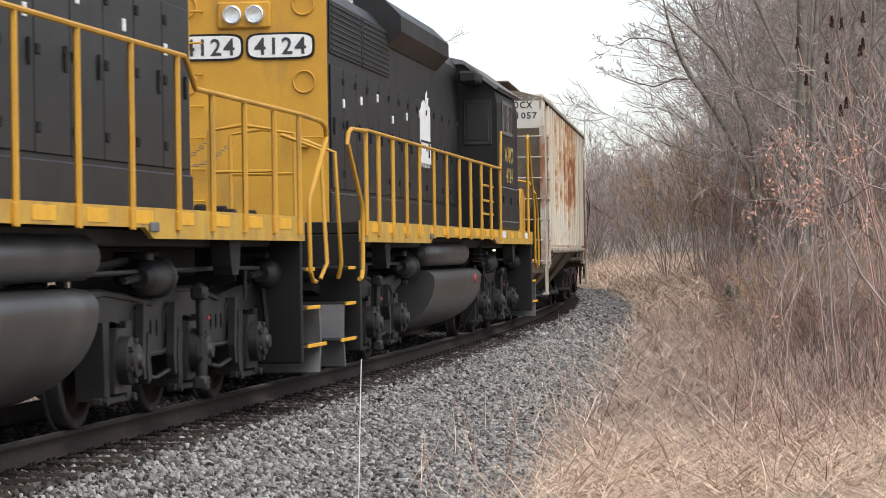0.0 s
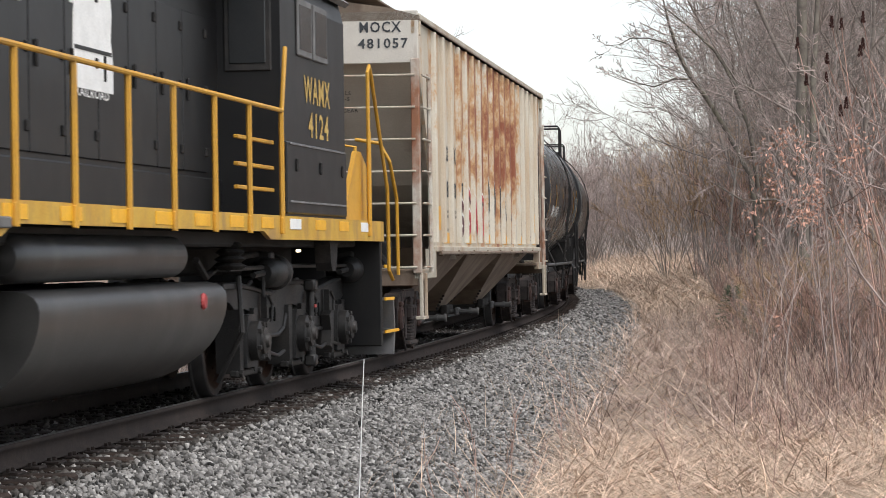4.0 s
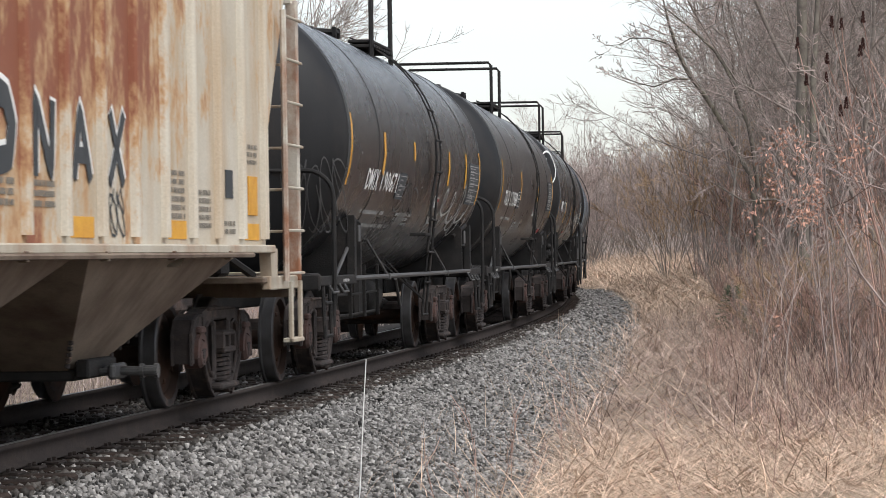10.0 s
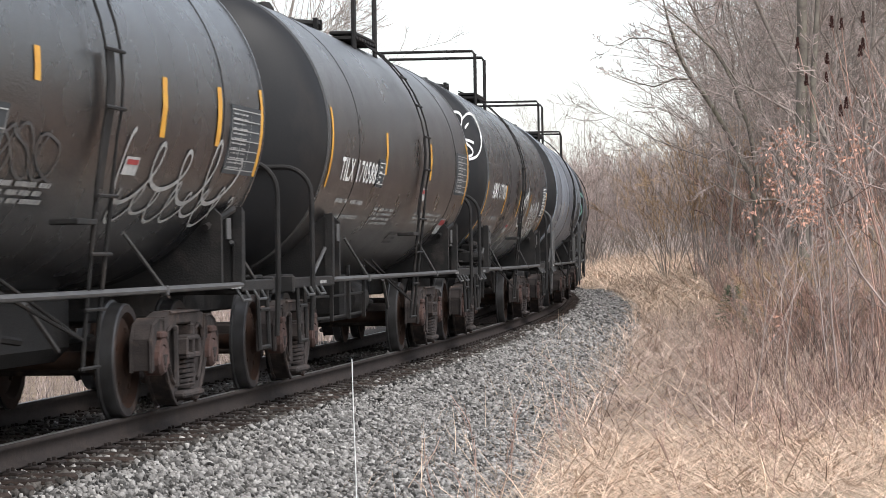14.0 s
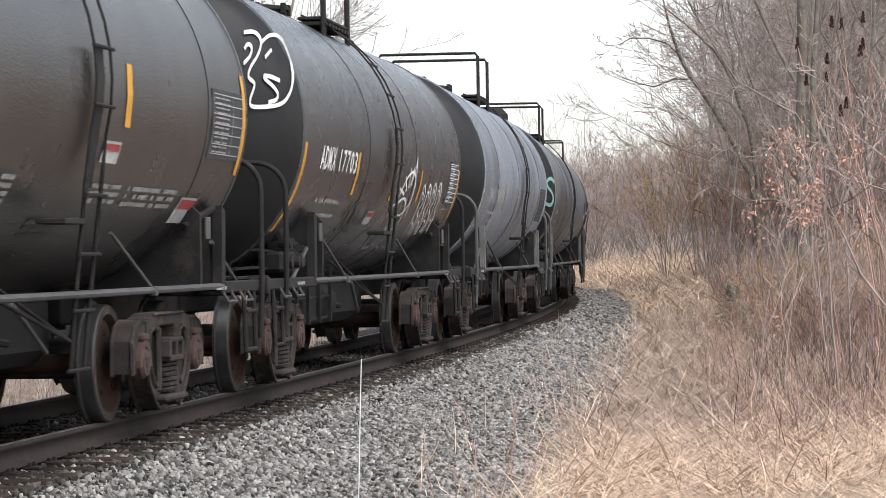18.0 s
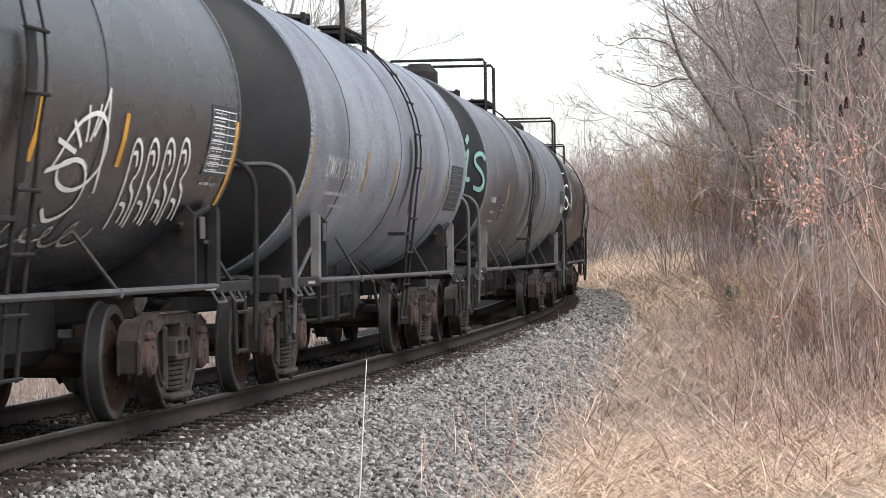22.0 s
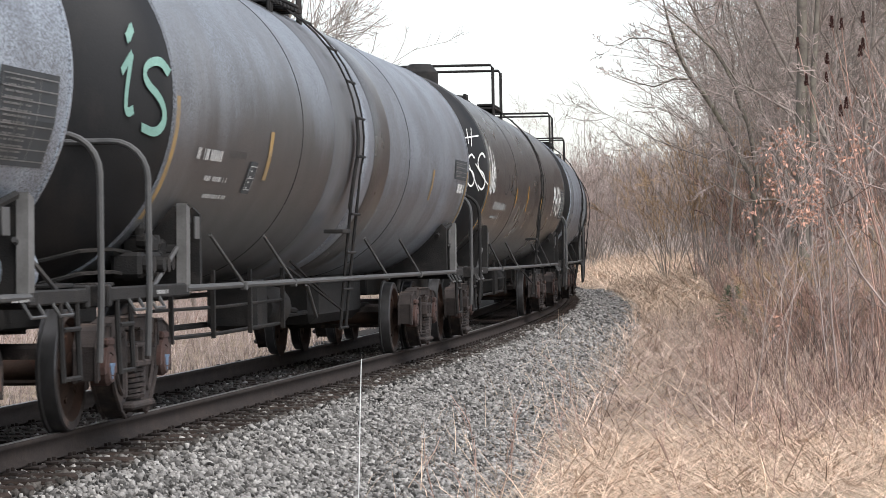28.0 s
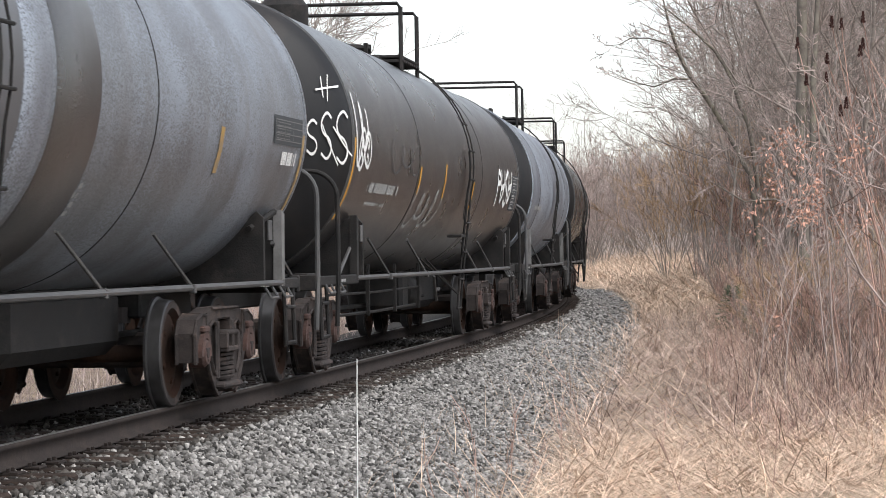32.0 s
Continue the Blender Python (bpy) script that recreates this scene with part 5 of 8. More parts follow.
def loco_truck(parent, x, turn, out):
    tr = link("truck", shared("loco_bolster", lambda g: (g.box(-3.0, 3.0, -0.5, 0.5, 0.62, 0.85, 0.03), g.box(-0.35, 0.35, -1.0, 1.0, 0.7, 0.98, 0.03), [g.box(a - 0.32, a + 0.32, -0.6, 0.6, 0.3, 0.75, 0.06) for a in (-1.6, 0.7, 1.6)]), M_GEAR), parent, pose(x, 0, 0))
    for sy in (-1, 1):
        face = 0 if sy < 0 else 180
        link("side_frame", shared("loco_side_frame", make_loco_frame, M_LOCOGEAR), tr, pose(0, sy * 1.02, 0, 0, 0, face))
        for a in (-2.3, 0.0, 2.3):
            link("journal_box", shared("journal_box", make_box_bearing, M_LOCOGEAR, True), tr, pose(a, 0, 0.508, 0, 0, face))
        for a in (-1.5, 2.95):
            link("brake_cylinder", shared("brake_cylinder", make_cylinder, M_LOCOGEAR, True), tr, pose(-turn * a, sy * 1.2, 1.12, 0, 0, 180 if turn > 0 else 0))
        for a in (-1.62, 0.62, 1.62):
            link("brake_lever", shared("brake_lever", make_brake_lever, M_LOCOGEAR), tr, pose(a, sy * 1.15, 0.0))
        link("shock_absorber", shared("shock", make_shock, M_LOCOGEAR, True), tr, pose(0.1, sy * 1.26, 0))
        for a in (-1.15, 1.15):
            for k in (-0.2, 0.0, 0.2):
                link("frame_slot", shared("frame_slot", make_slot, M_SLOT), tr, pose(a + k, sy * 1.102, 0.72))
        g = Geo()
        g.box(0.02, 0.1, min(sy * 1.31, sy * 1.325), max(sy * 1.31, sy * 1.325), 0.76, 0.79, 0.003)
        part("warning_tag", g, M_REDTAG, tr)
        g = Geo()
        g.tube([(-3.3, sy * 1.18, 1.16), (-1.0, sy * 1.2, 1.18), (3.3, sy * 1.18, 1.16)], 0.022, 6)
        g.tube([(-1.9, sy * 1.2, 1.16), (-1.9, sy * 1.2, 0.9)], 0.018, 6)
        part("air_line", g, M_LOCOGEAR, tr)
        g = Geo()
        g.tube([(-2.8, sy * 1.16, 1.1), (-2.85, sy * 1.2, 0.6), (-2.75, sy * 0.95, 0.15)], 0.024, 6)
        part("sand_pipe", g, M_LOCOGEAR, tr)
    for a in (-2.3, 0.0, 2.3):
        ws = link("wheelset", shared("loco_wheelset", lambda g: make_wheelset(g, 0.508), [M_WHEEL, M_TREAD, M_TRUCK], True), tr, pose(a, 0, 0.508))
        AXLES.append((ws, a, 0.508, turn))


def handrail(car, pts, sy, r=0.021, name="handrail", parent=None):
    g = Geo()
    g.tube([(a, sy * y, z) for a, y, z in pts], r, 8)
    return part(name, g, M_YELLOW, parent or car, "yellow pipe handrail", True)


def locomotive(label, numbered, stepped_rail, turn):
    loco = tagged(new("locomotive"), label, "locomotive", "locomotives coupled back to back")
    E = 9.95
    W = 1.555
    # deck and yellow side sills, deeper over the trucks
    g = Geo()
    g.box(-E, E, -W + 0.03, W - 0.03, 1.50, 1.625, 0.01)
    g.box(-E - 1.2, -E + 0.01, -0.85, 0.85, 1.48, 1.60, 0.01)
    g.box(E - 0.01, E + 1.2, -0.85, 0.85, 1.48, 1.60, 0.01)
    part("deck", g, M_BLACK, loco)
    for sy in (-1, 1):
        g = Geo()
        g.prism([(-E, 1.41), (-4.25, 1.41), (-4.0, 1.49), (3.5, 1.49), (3.8, 1.42), (E, 1.42), (E, 1.635), (-E, 1.635)], sy * (W - 0.04), sy * W)
        sill = part("side_sill", g, M_SILL, loco, "scuffed yellow side sill")
        for k in range(15):
            x = -E + 0.9 + k * 1.27
            g = Geo()
            g.box(x - 0.26, x + 0.26, min(sy * W, sy * (W + 0.006)), max(sy * W, sy * (W + 0.006)), 1.515, 1.612, 0.002)
            part("reflector", g, M_WHITE if k in (11, 14) else M_BRIGHTYELLOW, sill)
        g = Geo()
        g.box(-4.35, -4.1, min(sy * W, sy * (W + 0.02)), max(sy * W, sy * (W + 0.02)), 1.46, 1.53, 0.01)
        part("jack_pad", g, M_STEEL, sill)
        for x in (-7.4, 7.4):
            g = Geo()
            g.prism([(x - 0.22, 1.42), (x + 0.22, 1.42), (x + 0.16, 1.2), (x + 0.10, 1.12), (x - 0.10, 1.12), (x - 0.16, 1.2)], sy * 1.3, sy * 1.46)
            part("bolster_bracket", g, M_GEAR, loco)
    # underframe, fuel tank, air reservoirs
    g = Geo()
    g.box(-9.6, 9.6, -0.6, 0.6, 1.1, 1.5, 0.03)
    g.box(-9.6, 9.6, -1.3, 1.3, 1.36, 1.5, 0.02)
    part("underframe", g, M_GEAR, loco)
    g = Geo()
    bulge = [(1.45 * math.cos(a) ** 0.7, 0.93 - 0.74 * math.sin(a)) for a in np.linspace(0, 1.42, 16)]
    bulge = [(1.28, 1.07), (1.36, 1.055), (1.41, 1.025), (1.44, 0.98)] + [(float(a), float(b)) for a, b in bulge]
    prof = [(-a, b) for a, b in bulge[::-1]] + bulge
    g.prism(prof, -3.1, 2.45, 0, "x")
    fuel = part("fuel_tank", g, M_FUEL, loco, "grimy black fuel tank with rounded sides", True)
    for sy in (-1, 1):
        g = Geo()
        g.lathe([(-2.3, 0.0), (-2.28, 0.11), (-2.2, 0.165), (2.2, 0.165), (2.28, 0.11), (2.3, 0.0)], (-1.05, sy * 1.26, 1.28), "x", 20)
        part("air_reservoir", g, M_FUEL, loco, "", True)
        g = Geo()
        g.lathe([(-0.02, 0.0), (-0.02, 0.055), (0.0, 0.07), (0.02, 0.055), (0.02, 0.0)], (1.55, sy * 1.455, 0.92), "y", 16)
        part("fuel_gauge", g, M_REDTAG, fuel)
        g = Geo()
        for k in range(4):
            g.lathe([(k * 0.06, 0.10 - 0.01 * k), (k * 0.06 + 0.03, 0.15 - 0.01 * k), (k * 0.06 + 0.06, 0.09)], (3.5, sy * 1.25, 1.16), "z", 14)
        part("blower_bellows", g, M_GEAR, loco)
        g = Geo()
        g.tube([(2.4, sy * 1.2, 1.25), (3.2, sy * 1.1, 1.1), (4.0, sy * 1.1, 1.25), (5.5, sy * 1.1, 1.3)], 0.03, 6)
        part("air_pipe", g, M_GEAR, loco)
        g = Geo()
        g.tube([(-3.2, sy * 1.15, 1.3), (-4.0, sy * 1.1, 1.2), (-6.5, sy * 1.0, 1.3)], 0.04, 6)
        g.tube([(-3.4, sy * 1.1, 1.4), (-3.4, sy * 1.1, 0.9)], 0.045, 6)
        part("air_pipe", g, M_GEAR, loco)
    # long hood with its doors
    x0, x1, hw = -8.15, 4.6, 0.915
    g = Geo()
    prof = [(-hw, 1.625), (-hw, 4.12), (-hw + 0.13, 4.30), (-0.4, 4.42), (0.4, 4.42), (hw - 0.13, 4.30), (hw, 4.12), (hw, 1.625)]
    g.prism(prof, x0 + 0.03, x1, 0, "x")
    hood = part("long_hood", g, M_BLACK, loco, "black long hood with worn doors")
    g = Geo()
    g.prism([(a * 1.0, b) for a, b in prof], x0, x0 + 0.028, 0, "x")
    end = part("hood_end", g, M_YELLOW, loco, "bright yellow hood end")
    for sy in (-1, 1):
        y0, y1 = min(sy * hw, sy * (hw + 0.02)), max(sy * hw, sy * (hw + 0.02))
        for k in range(13):
            xa = x0 + 0.15 + k * 0.93
            g = Geo()
            g.box(xa, xa + 0.90, y0, y1, 2.02, 3.40, 0.012)
            door = part("hood_door", g, M_BLACK, hood)
            g = Geo()
            g.box(xa + 0.12, xa + 0.16, y0 + sy * 0.025, y1 + sy * 0.025, 2.62, 2.82, 0.01)
            part("door_handle", g, M_GEAR, door)
            for zz in (2.2, 2.75, 3.25):
                link("latch", shared("latch", lambda q: q.box(-0.04, 0.04, -0.012, 0.012, -0.04, 0.04, 0.008), M_GEAR), door, pose(xa + 0.84, sy * (hw + 0.028), zz))
        g = Geo()
        g.box(x0 + 0.05, x1, y0 - 0.01, y1 + 0.01, 1.63, 1.98, 0.015)
        part("hood_sill", g, M_BLACK, hood)
        # radiator grilles near the end
        for k in range(2):
            xa = x0 + 0.15 + k * 2.4
            g = Geo()
            g.box(xa, xa + 2.3, y0, y1 + 0.0, 3.52, 4.12, 0.01)
            gr = part("radiator_grille", g, M_MESHGRILLE, hood, "black radiator grille")
            for q in range(9):
                zz = 3.56 + q * 0.062
                g = Geo()
                g.box(xa + 0.05, xa + 2.25, y0 + sy * 0.012, y1 + sy * 0.012, zz, zz + 0.022, 0.004)
                part("louvre", g, M_BLACK, gr)
        # blister above the engine
        g = Geo()
        g.prism([(sy * 0.6, 3.92), (sy * 0.94, 3.92), (sy * 1.12, 4.10), (sy * 1.12, 4.30), (sy * 0.9, 4.52), (sy * 0.5, 4.56)], -3.5, 1.6, 0, "x")
        part("brake_blister", g, M_BLACK, hood, "bulged black housing on the hood top")
        for k in range(6):
            g = Geo()
            g.box(-7.2 + k * 1.35, -7.13 + k * 1.35, y0 + sy * 0.02, y1 + sy * 0.02, 2.95 + 0.1 * (k % 3), 3.05 + 0.1 * (k % 3), 0.004)
            part("door_sticker", g, M_WHITE, hood)
    # white emblem on the doors
    if numbered:
        emb = [(-0.58, 2.54), (0.62, 2.54), (0.62, 2.78), (0.56, 2.95), (0.60, 3.15), (0.55, 3.34), (0.36, 3.36), (0.42, 3.47), (0.30, 3.44), (0.26, 3.56), (0.18, 3.46), (0.12, 3.52), (0.08, 3.42), (0.12, 3.36), (-0.08, 3.42), (-0.28, 3.38), (-0.44, 3.26), (-0.5, 3.08), (-0.52, 2.8), (-0.58, 2.74)]
        g = Geo()
        g.prism([(a + 0.15, b) for a, b in emb], -hw - 0.030, -hw - 0.022)
        e2 = part("emblem", g, M_WHITE, hood, "tall white emblem painted on the doors")
        mark("emblem_line", strokes([[(-0.35, 2.84), (0.72, 2.84)]], 0.03), M_BLACK, e2, lambda p: on_side(p, -hw - 0.034))
        mark("emblem_word", shift(glyphs("RAILROAD", 0.95, 0.07), -0.3, 2.48), M_WHITE, e2, lambda p: on_side(p, -hw - 0.026))
    # number boards, lamps and hatches on the hood end
    ends = lambda p: [(x0 - 0.012, -a, b) for a, b in p]
    for ya in (-0.40, 0.40):
        zb = 3.60
        g = Geo()
        oval = []
        for k in range(32):
            t = 2 * math.pi * (k + 0.5) / 32
            oval.append((-ya + math.copysign(0.385 * abs(math.cos(t)) ** 0.35, math.cos(t)), zb + math.copysign(0.15 * abs(math.sin(t)) ** 0.5, math.sin(t))))
        g.prism(oval, x0 - 0.02, x0, 0, "x")
        nb = part("number_board", g, M_GEAR, end)
        g = Geo()
        g.prism([(a * 0.93 + (-ya) * 0.07, zb + (b - zb) * 0.84) for a, b in oval], x0 - 0.026, x0 - 0.018, 0, "x")
        part("board_face", g, M_WHITE, nb)
        if numbered:
            mark("number", shift(glyphs("4124", 0.58, 0.19), ya - 0.29, zb - 0.095), M_DARKSPRAY, nb, lambda p: [(x0 - 0.031, -a, b) for a, b in p])
        for zz in (3.2, 4.06):
            g = Geo()
            ring = [(x0 - 0.012, -ya * 1.65 + 0.12 * math.cos(t), zz + 0.12 * math.sin(t)) for t in np.linspace(0, 2 * math.pi, 20)]
            g.tube(ring, 0.012, 5)
            part("sand_hatch", g, M_YELLOW, end)
    g = Geo()
    g.box(x0 - 0.05, x0, -0.3, 0.3, 3.80, 4.10, 0.05)
    lamp = part("headlight_box", g, M_YELLOW, end)
    for ya in (-0.125, 0.125):
        g = Geo()
        g.lathe([(0.0, 0.105), (-0.04, 0.105), (-0.05, 0.09), (-0.03, 0.075), (-0.025, 0.0)], (x0 - 0.05, ya, 3.95), "x", 24)
        part("headlight", g, M_LAMPGLASS, lamp, "round clear headlight", True)
    for zz in (1.9, 2.25, 2.6, 2.95, 3.3, 3.65, 4.0):
        g = Geo()
        g.tube([(x0, 0.78, zz), (x0 - 0.07, 0.78, zz), (x0 - 0.07, 0.48, zz), (x0, 0.48, zz)], 0.011, 6)
        part("end_grab_iron", g, M_YELLOW, end)
    g = Geo()
    g.box(x0 - 0.05, x0, -0.72, -0.6, 2.46, 2.56, 0.015)
    g.tube([(x0 - 0.02, -0.86, 2.58), (x0 - 0.12, -0.86, 2.58), (x0 - 0.12, -0.5, 2.58), (x0 - 0.02, -0.5, 2.58)], 0.012, 6)
    part("end_socket", g, M_YELLOW, end)
    # cab
    c0, c1, cw = 4.6, 7.9, 1.5
    g = Geo()
    prof = [(-cw, 1.625), (-cw, 3.62), (-cw + 0.06, 3.86), (-1.0, 4.22), (-0.4, 4.36), (0.4, 4.36), (1.0, 4.22), (cw - 0.06, 3.86), (cw, 3.62), (cw, 1.625)]
    g.prism(prof, c0, c1, 0, "x")
    cab = part("cab", g, M_BLACK, loco, "black cab with side windows")
    g = Geo()
    g.prism([(-cw - 0.05, 3.84), (-1.0, 4.26), (-0.4, 4.40), (0.4, 4.40), (1.0, 4.26), (cw + 0.05, 3.84), (cw, 3.80), (1.0, 4.2), (-1.0, 4.2), (-cw, 3.80)], c0 - 0.12, c1 + 0.12, 0, "x")
    part("cab_roof", g, M_STEEL, cab, "weathered grey cab roof edge")
    for sy in (-1, 1):
        for xa, xb in ((c0 + 0.75, c0 + 1.45), (c0 + 1.55, c0 + 2.25)):
            g = Geo()
            g.box(xa, xb, min(sy * cw, sy * (cw + 0.025)), max(sy * cw, sy * (cw + 0.025)), 3.14, 3.68, 0.01)
            fr = part("window_frame", g, M_STEEL, cab)
            g = Geo()
            g.box(xa + 0.06, xb - 0.06, min(sy * (cw + 0.02), sy * (cw + 0.03)), max(sy * (cw + 0.02), sy * (cw + 0.03)), 3.2, 3.62, 0.003)
            part("window_pane", g, M_GLASS, fr)
        g = Geo()
        g.box(c0 - 0.02, c0 + 0.01, min(sy * 0.98, sy * 1.42), max(sy * 0.98, sy * 1.42), 2.95, 3.66, 0.05)
        rw = part("rear_window", g, M_LOCOGEAR, cab)
        g = Geo()
        g.box(c0 - 0.03, c0 - 0.015, min(sy * 1.03, sy * 1.37), max(sy * 1.03, sy * 1.37), 3.02, 3.6, 0.04)
        part("window_pane", g, M_GLASS, rw)
        g = Geo()
        g.box(c0 + 0.1, c1 - 0.1, min(sy * cw, sy * (cw + 0.03)), max(sy * cw, sy * (cw + 0.03)), 1.66, 2.32, 0.03)
        bx = part("side_locker", g, M_BLACK, cab, "flat black locker below the cab")
        for xa in (c0 + 0.5, c0 + 1.7, c0 + 2.9):
            g = Geo()
            g.box(xa, xa + 0.06, min(sy * (cw + 0.03), sy * (cw + 0.05)), max(sy * (cw + 0.03), sy * (cw + 0.05)), 2.05, 2.17, 0.008)
            part("latch", g, M_GEAR, bx)
        g = Geo()
        g.box(c0 + 0.2, c1 - 0.2, min(sy * (cw + 0.03), sy * (cw + 0.045)), max(sy * (cw + 0.03), sy * (cw + 0.045)), 2.29, 2.31, 0.003)
        g.box(c0 + 0.2, c1 - 0.2, min(sy * (cw + 0.03), sy * (cw + 0.045)), max(sy * (cw + 0.03), sy * (cw + 0.045)), 1.76, 1.78, 0.003)
        part("locker_trim", g, M_STEEL, bx)
        g = Geo()
        g.box(c0 - 0.9, c0 - 0.1, min(sy * 1.0, sy * 1.3), max(sy * 1.0, sy * 1.3), 3.86, 4.05, 0.04)
        part("sun_visor_box", g, M_BLACK, cab)
        # yellow rails of the steps behind the cab
        for zz in (1.85, 2.05, 2.28):
            g = Geo()
            g.box(c0 - 1.6, c0 - 0.05, min(sy * 1.40, sy * 1.44), max(sy * 1.40, sy * 1.44), zz, zz + 0.035, 0.006)
            part("cab_step_rail", g, M_YELLOW, loco)
        # sloped yellow panel at the front steps
        g = Geo()
        g.prism([(c1 - 0.1, 1.63), (c1 + 1.35, 1.63), (c1 + 1.35, 2.22), (c1 + 1.0, 2.36), (c1 + 0.75, 2.36)], sy * 1.44, sy * 1.49)
        part("step_panel", g, M_YELLOW, loco, "sloped yellow steel panel beside the steps")
    g = Geo()
    g.box(c1, c1 + 1.9, -0.9, 0.9, 1.625, 2.9, 0.06)
    part("short_hood", g, M_BLACK, loco, "low black nose")
    if numbered:
        for txt, xa, zz, w, h in (("WAMX", 5.7, 2.72, 1.35, 0.26), ("4124", 5.9, 2.40, 1.05, 0.24)):
            mark("cab_lettering", shift(glyphs(txt, w, h), xa, zz), M_CABGOLD, cab, lambda p: on_side(p, -cw - 0.006))
    # handrails along both sides
    for sy in (-1, 1):
        yy = W + 0.02
        if stepped_rail:
            xs = [-9.65, -8.53, -7.32, -6.12, -4.97, -3.59, -2.19, -0.78, 0.6, 2.0, 3.3, 4.2]
        else:
            xs = [-9.73, -8.81, -7.7, -6.56, -5.4, -4.0, -2.65, -1.23, 0.13, 1.53, 2.86, 4.25]
        if stepped_rail:
            line = [(-9.95, yy, 2.57), (-5.55, yy, 2.57)]
            handrail(loco, line, sy)
            handrail(loco, [(-5.55, yy, 2.57), (-5.2, yy, 2.80), (4.2, yy, 2.80)], sy)
        else:
            handrail(loco, [(-9.73, yy, 2.58), (4.25, yy, 2.57), (4.45, yy, 3.15)], sy)
        # stair rail that dips to the steps
        handrail(loco, [(-9.7, yy, 2.57), (-10.75, yy, 2.55), (-10.95, yy, 2.5), (-11.0, yy, 2.40), (-10.1, yy, 1.80), (-10.06, yy, 1.7), (-10.1, yy, 1.12), (-10.2, yy, 1.04), (-10.35, yy, 1.03)], sy, 0.023)
        handrail(loco, [(-11.15, 1.1, 2.45), (-11.2, yy - 0.1, 2.30), (-11.2, yy - 0.05, 1.2), (-11.1, yy - 0.1, 1.05)], sy, 0.021)
        handrail(loco, [(8.9, yy, 1.6), (8.9, yy, 3.2), (9.0, yy, 3.27), (9.1, yy, 3.2), (10.1, yy, 2.0), (10.15, yy, 1.1), (10.4, yy, 1.0)], sy)
        handrail(loco, [(10.25, 1.2, 2.55), (10.25, yy - 0.1, 2.5), (10.3, yy, 2.3), (10.75, yy, 1.9), (10.8, yy, 1.05)], sy)
        for x in xs + [8.95]:
            zt = 2.80 if (stepped_rail and x > -5.4) else 2.57
            g = Geo()
            g.tube([(x, sy * (W + 0.015), 1.47), (x, sy * (W + 0.015), zt)], 0.024, 6)
            g.box(x - 0.045, x + 0.045, min(sy * W, sy * (W + 0.03)), max(sy * W, sy * (W + 0.03)), 1.47, 1.62, 0.006)
            part("rail_post", g, M_YELLOW, loco, "yellow handrail post")
        # steps, end plates, plow
        for e, sg in ((-1, -1), (1, 1)):
            g = Geo()
            g.box(min(e * E, e * (E - 0.06)), max(e * E, e * (E - 0.06)), min(sy * 0.9, sy * 1.53), max(sy * 0.9, sy * 1.53), 0.28, 1.5, 0.015)
            part("end_bulkhead", g, M_BLACK, loco)
            g = Geo()
            g.box(min(e * (E + 1.2), e * (E + 1.26)), max(e * (E + 1.2), e * (E + 1.26)), min(sy * 0.75, sy * 1.0), max(sy * 0.75, sy * 1.0), 0.35, 1.58, 0.015)
            well = part("step_well", g, M_BLACK, loco)
            for zz, dx in ((0.44, 0.95), (0.80, 0.65), (1.16, 0.4)):
                g = Geo()
                g.box(min(e * (E + 0.05), e * (E + dx + 0.25)), max(e * (E + 0.05), e * (E + dx + 0.25)), min(sy * 0.9, sy * 1.5), max(sy * 0.9, sy * 1.5), zz - 0.03, zz, 0.006)
                tread = part("step_tread", g, M_BLACK, well)
                g = Geo()
                g.box(min(e * (E + 0.3), e * (E + dx + 0.25)), max(e * (E + 0.3), e * (E + dx + 0.25)), min(sy * 1.5, sy * 1.52), max(sy * 1.5, sy * 1.52), zz - 0.03, zz + 0.004, 0.003)
                part("tread_edge", g, M_BRIGHTYELLOW, well)
            g = Geo()
            g.prism([(e * (E + 0.95), 0.16), (e * (E + 1.05), 0.45), (e * (E + 0.98), 0.78), (e * (E + 0.92), 0.78), (e * (E + 0.98), 0.45), (e * (E + 0.88), 0.16)], 0.0, sy * 1.5)
            part("plow_blade", g, M_PLOW, loco, "scuffed grey plow blade")
    # rails across both ends, with a hanging chain
    for e in (-1, 1):
        xe = e * (E + 1.15)
        for ya, yb in ((-1.05, -0.4), (0.4, 1.05)):
            g = Geo()
            g.tube([(xe, ya, 1.6), (xe, ya, 2.5), (xe, (ya + yb) / 2, 2.55), (xe, yb, 2.5), (xe, yb, 1.6)], 0.022, 8)
            g.tube([(xe, ya, 2.1), (xe, yb, 2.1)], 0.018, 6)
            part("end_rail", g, M_YELLOW, loco)
        g = Geo()
        for k in range(22):
            t = k / 21
            c = (xe, -0.4 + 0.8 * t, 2.42 - 0.9 * t * (1 - t))
            up = k % 2
            g.tube([(c[0] + (0 if up else 0.014 * math.sin(q)), c[1] + 0.024 * math.cos(q), c[2] + (0.014 * math.sin(q) if up else 0)) for q in np.linspace(0, 2 * math.pi, 9)], 0.005, 4)
        part("safety_chain", g, M_STEEL, loco)
        for k in range(5):
            yk = -0.6 + 0.3 * k
            g = Geo()
            g.box(xe - 0.06, xe + 0.06, yk - 0.05, yk + 0.05, 1.6, 1.74 + 0.05 * (k % 2), 0.015)
            part("cable_socket", g, M_GEAR, loco)
        g = Geo()
        g.box(min(xe, xe - e * 0.08), max(xe, xe - e * 0.08), -1.0, 1.0, 0.9, 1.58, 0.02)
        part("end_plate", g, M_BLACK, loco)
        coupler(loco, xe - e * 0.3, e < 0)
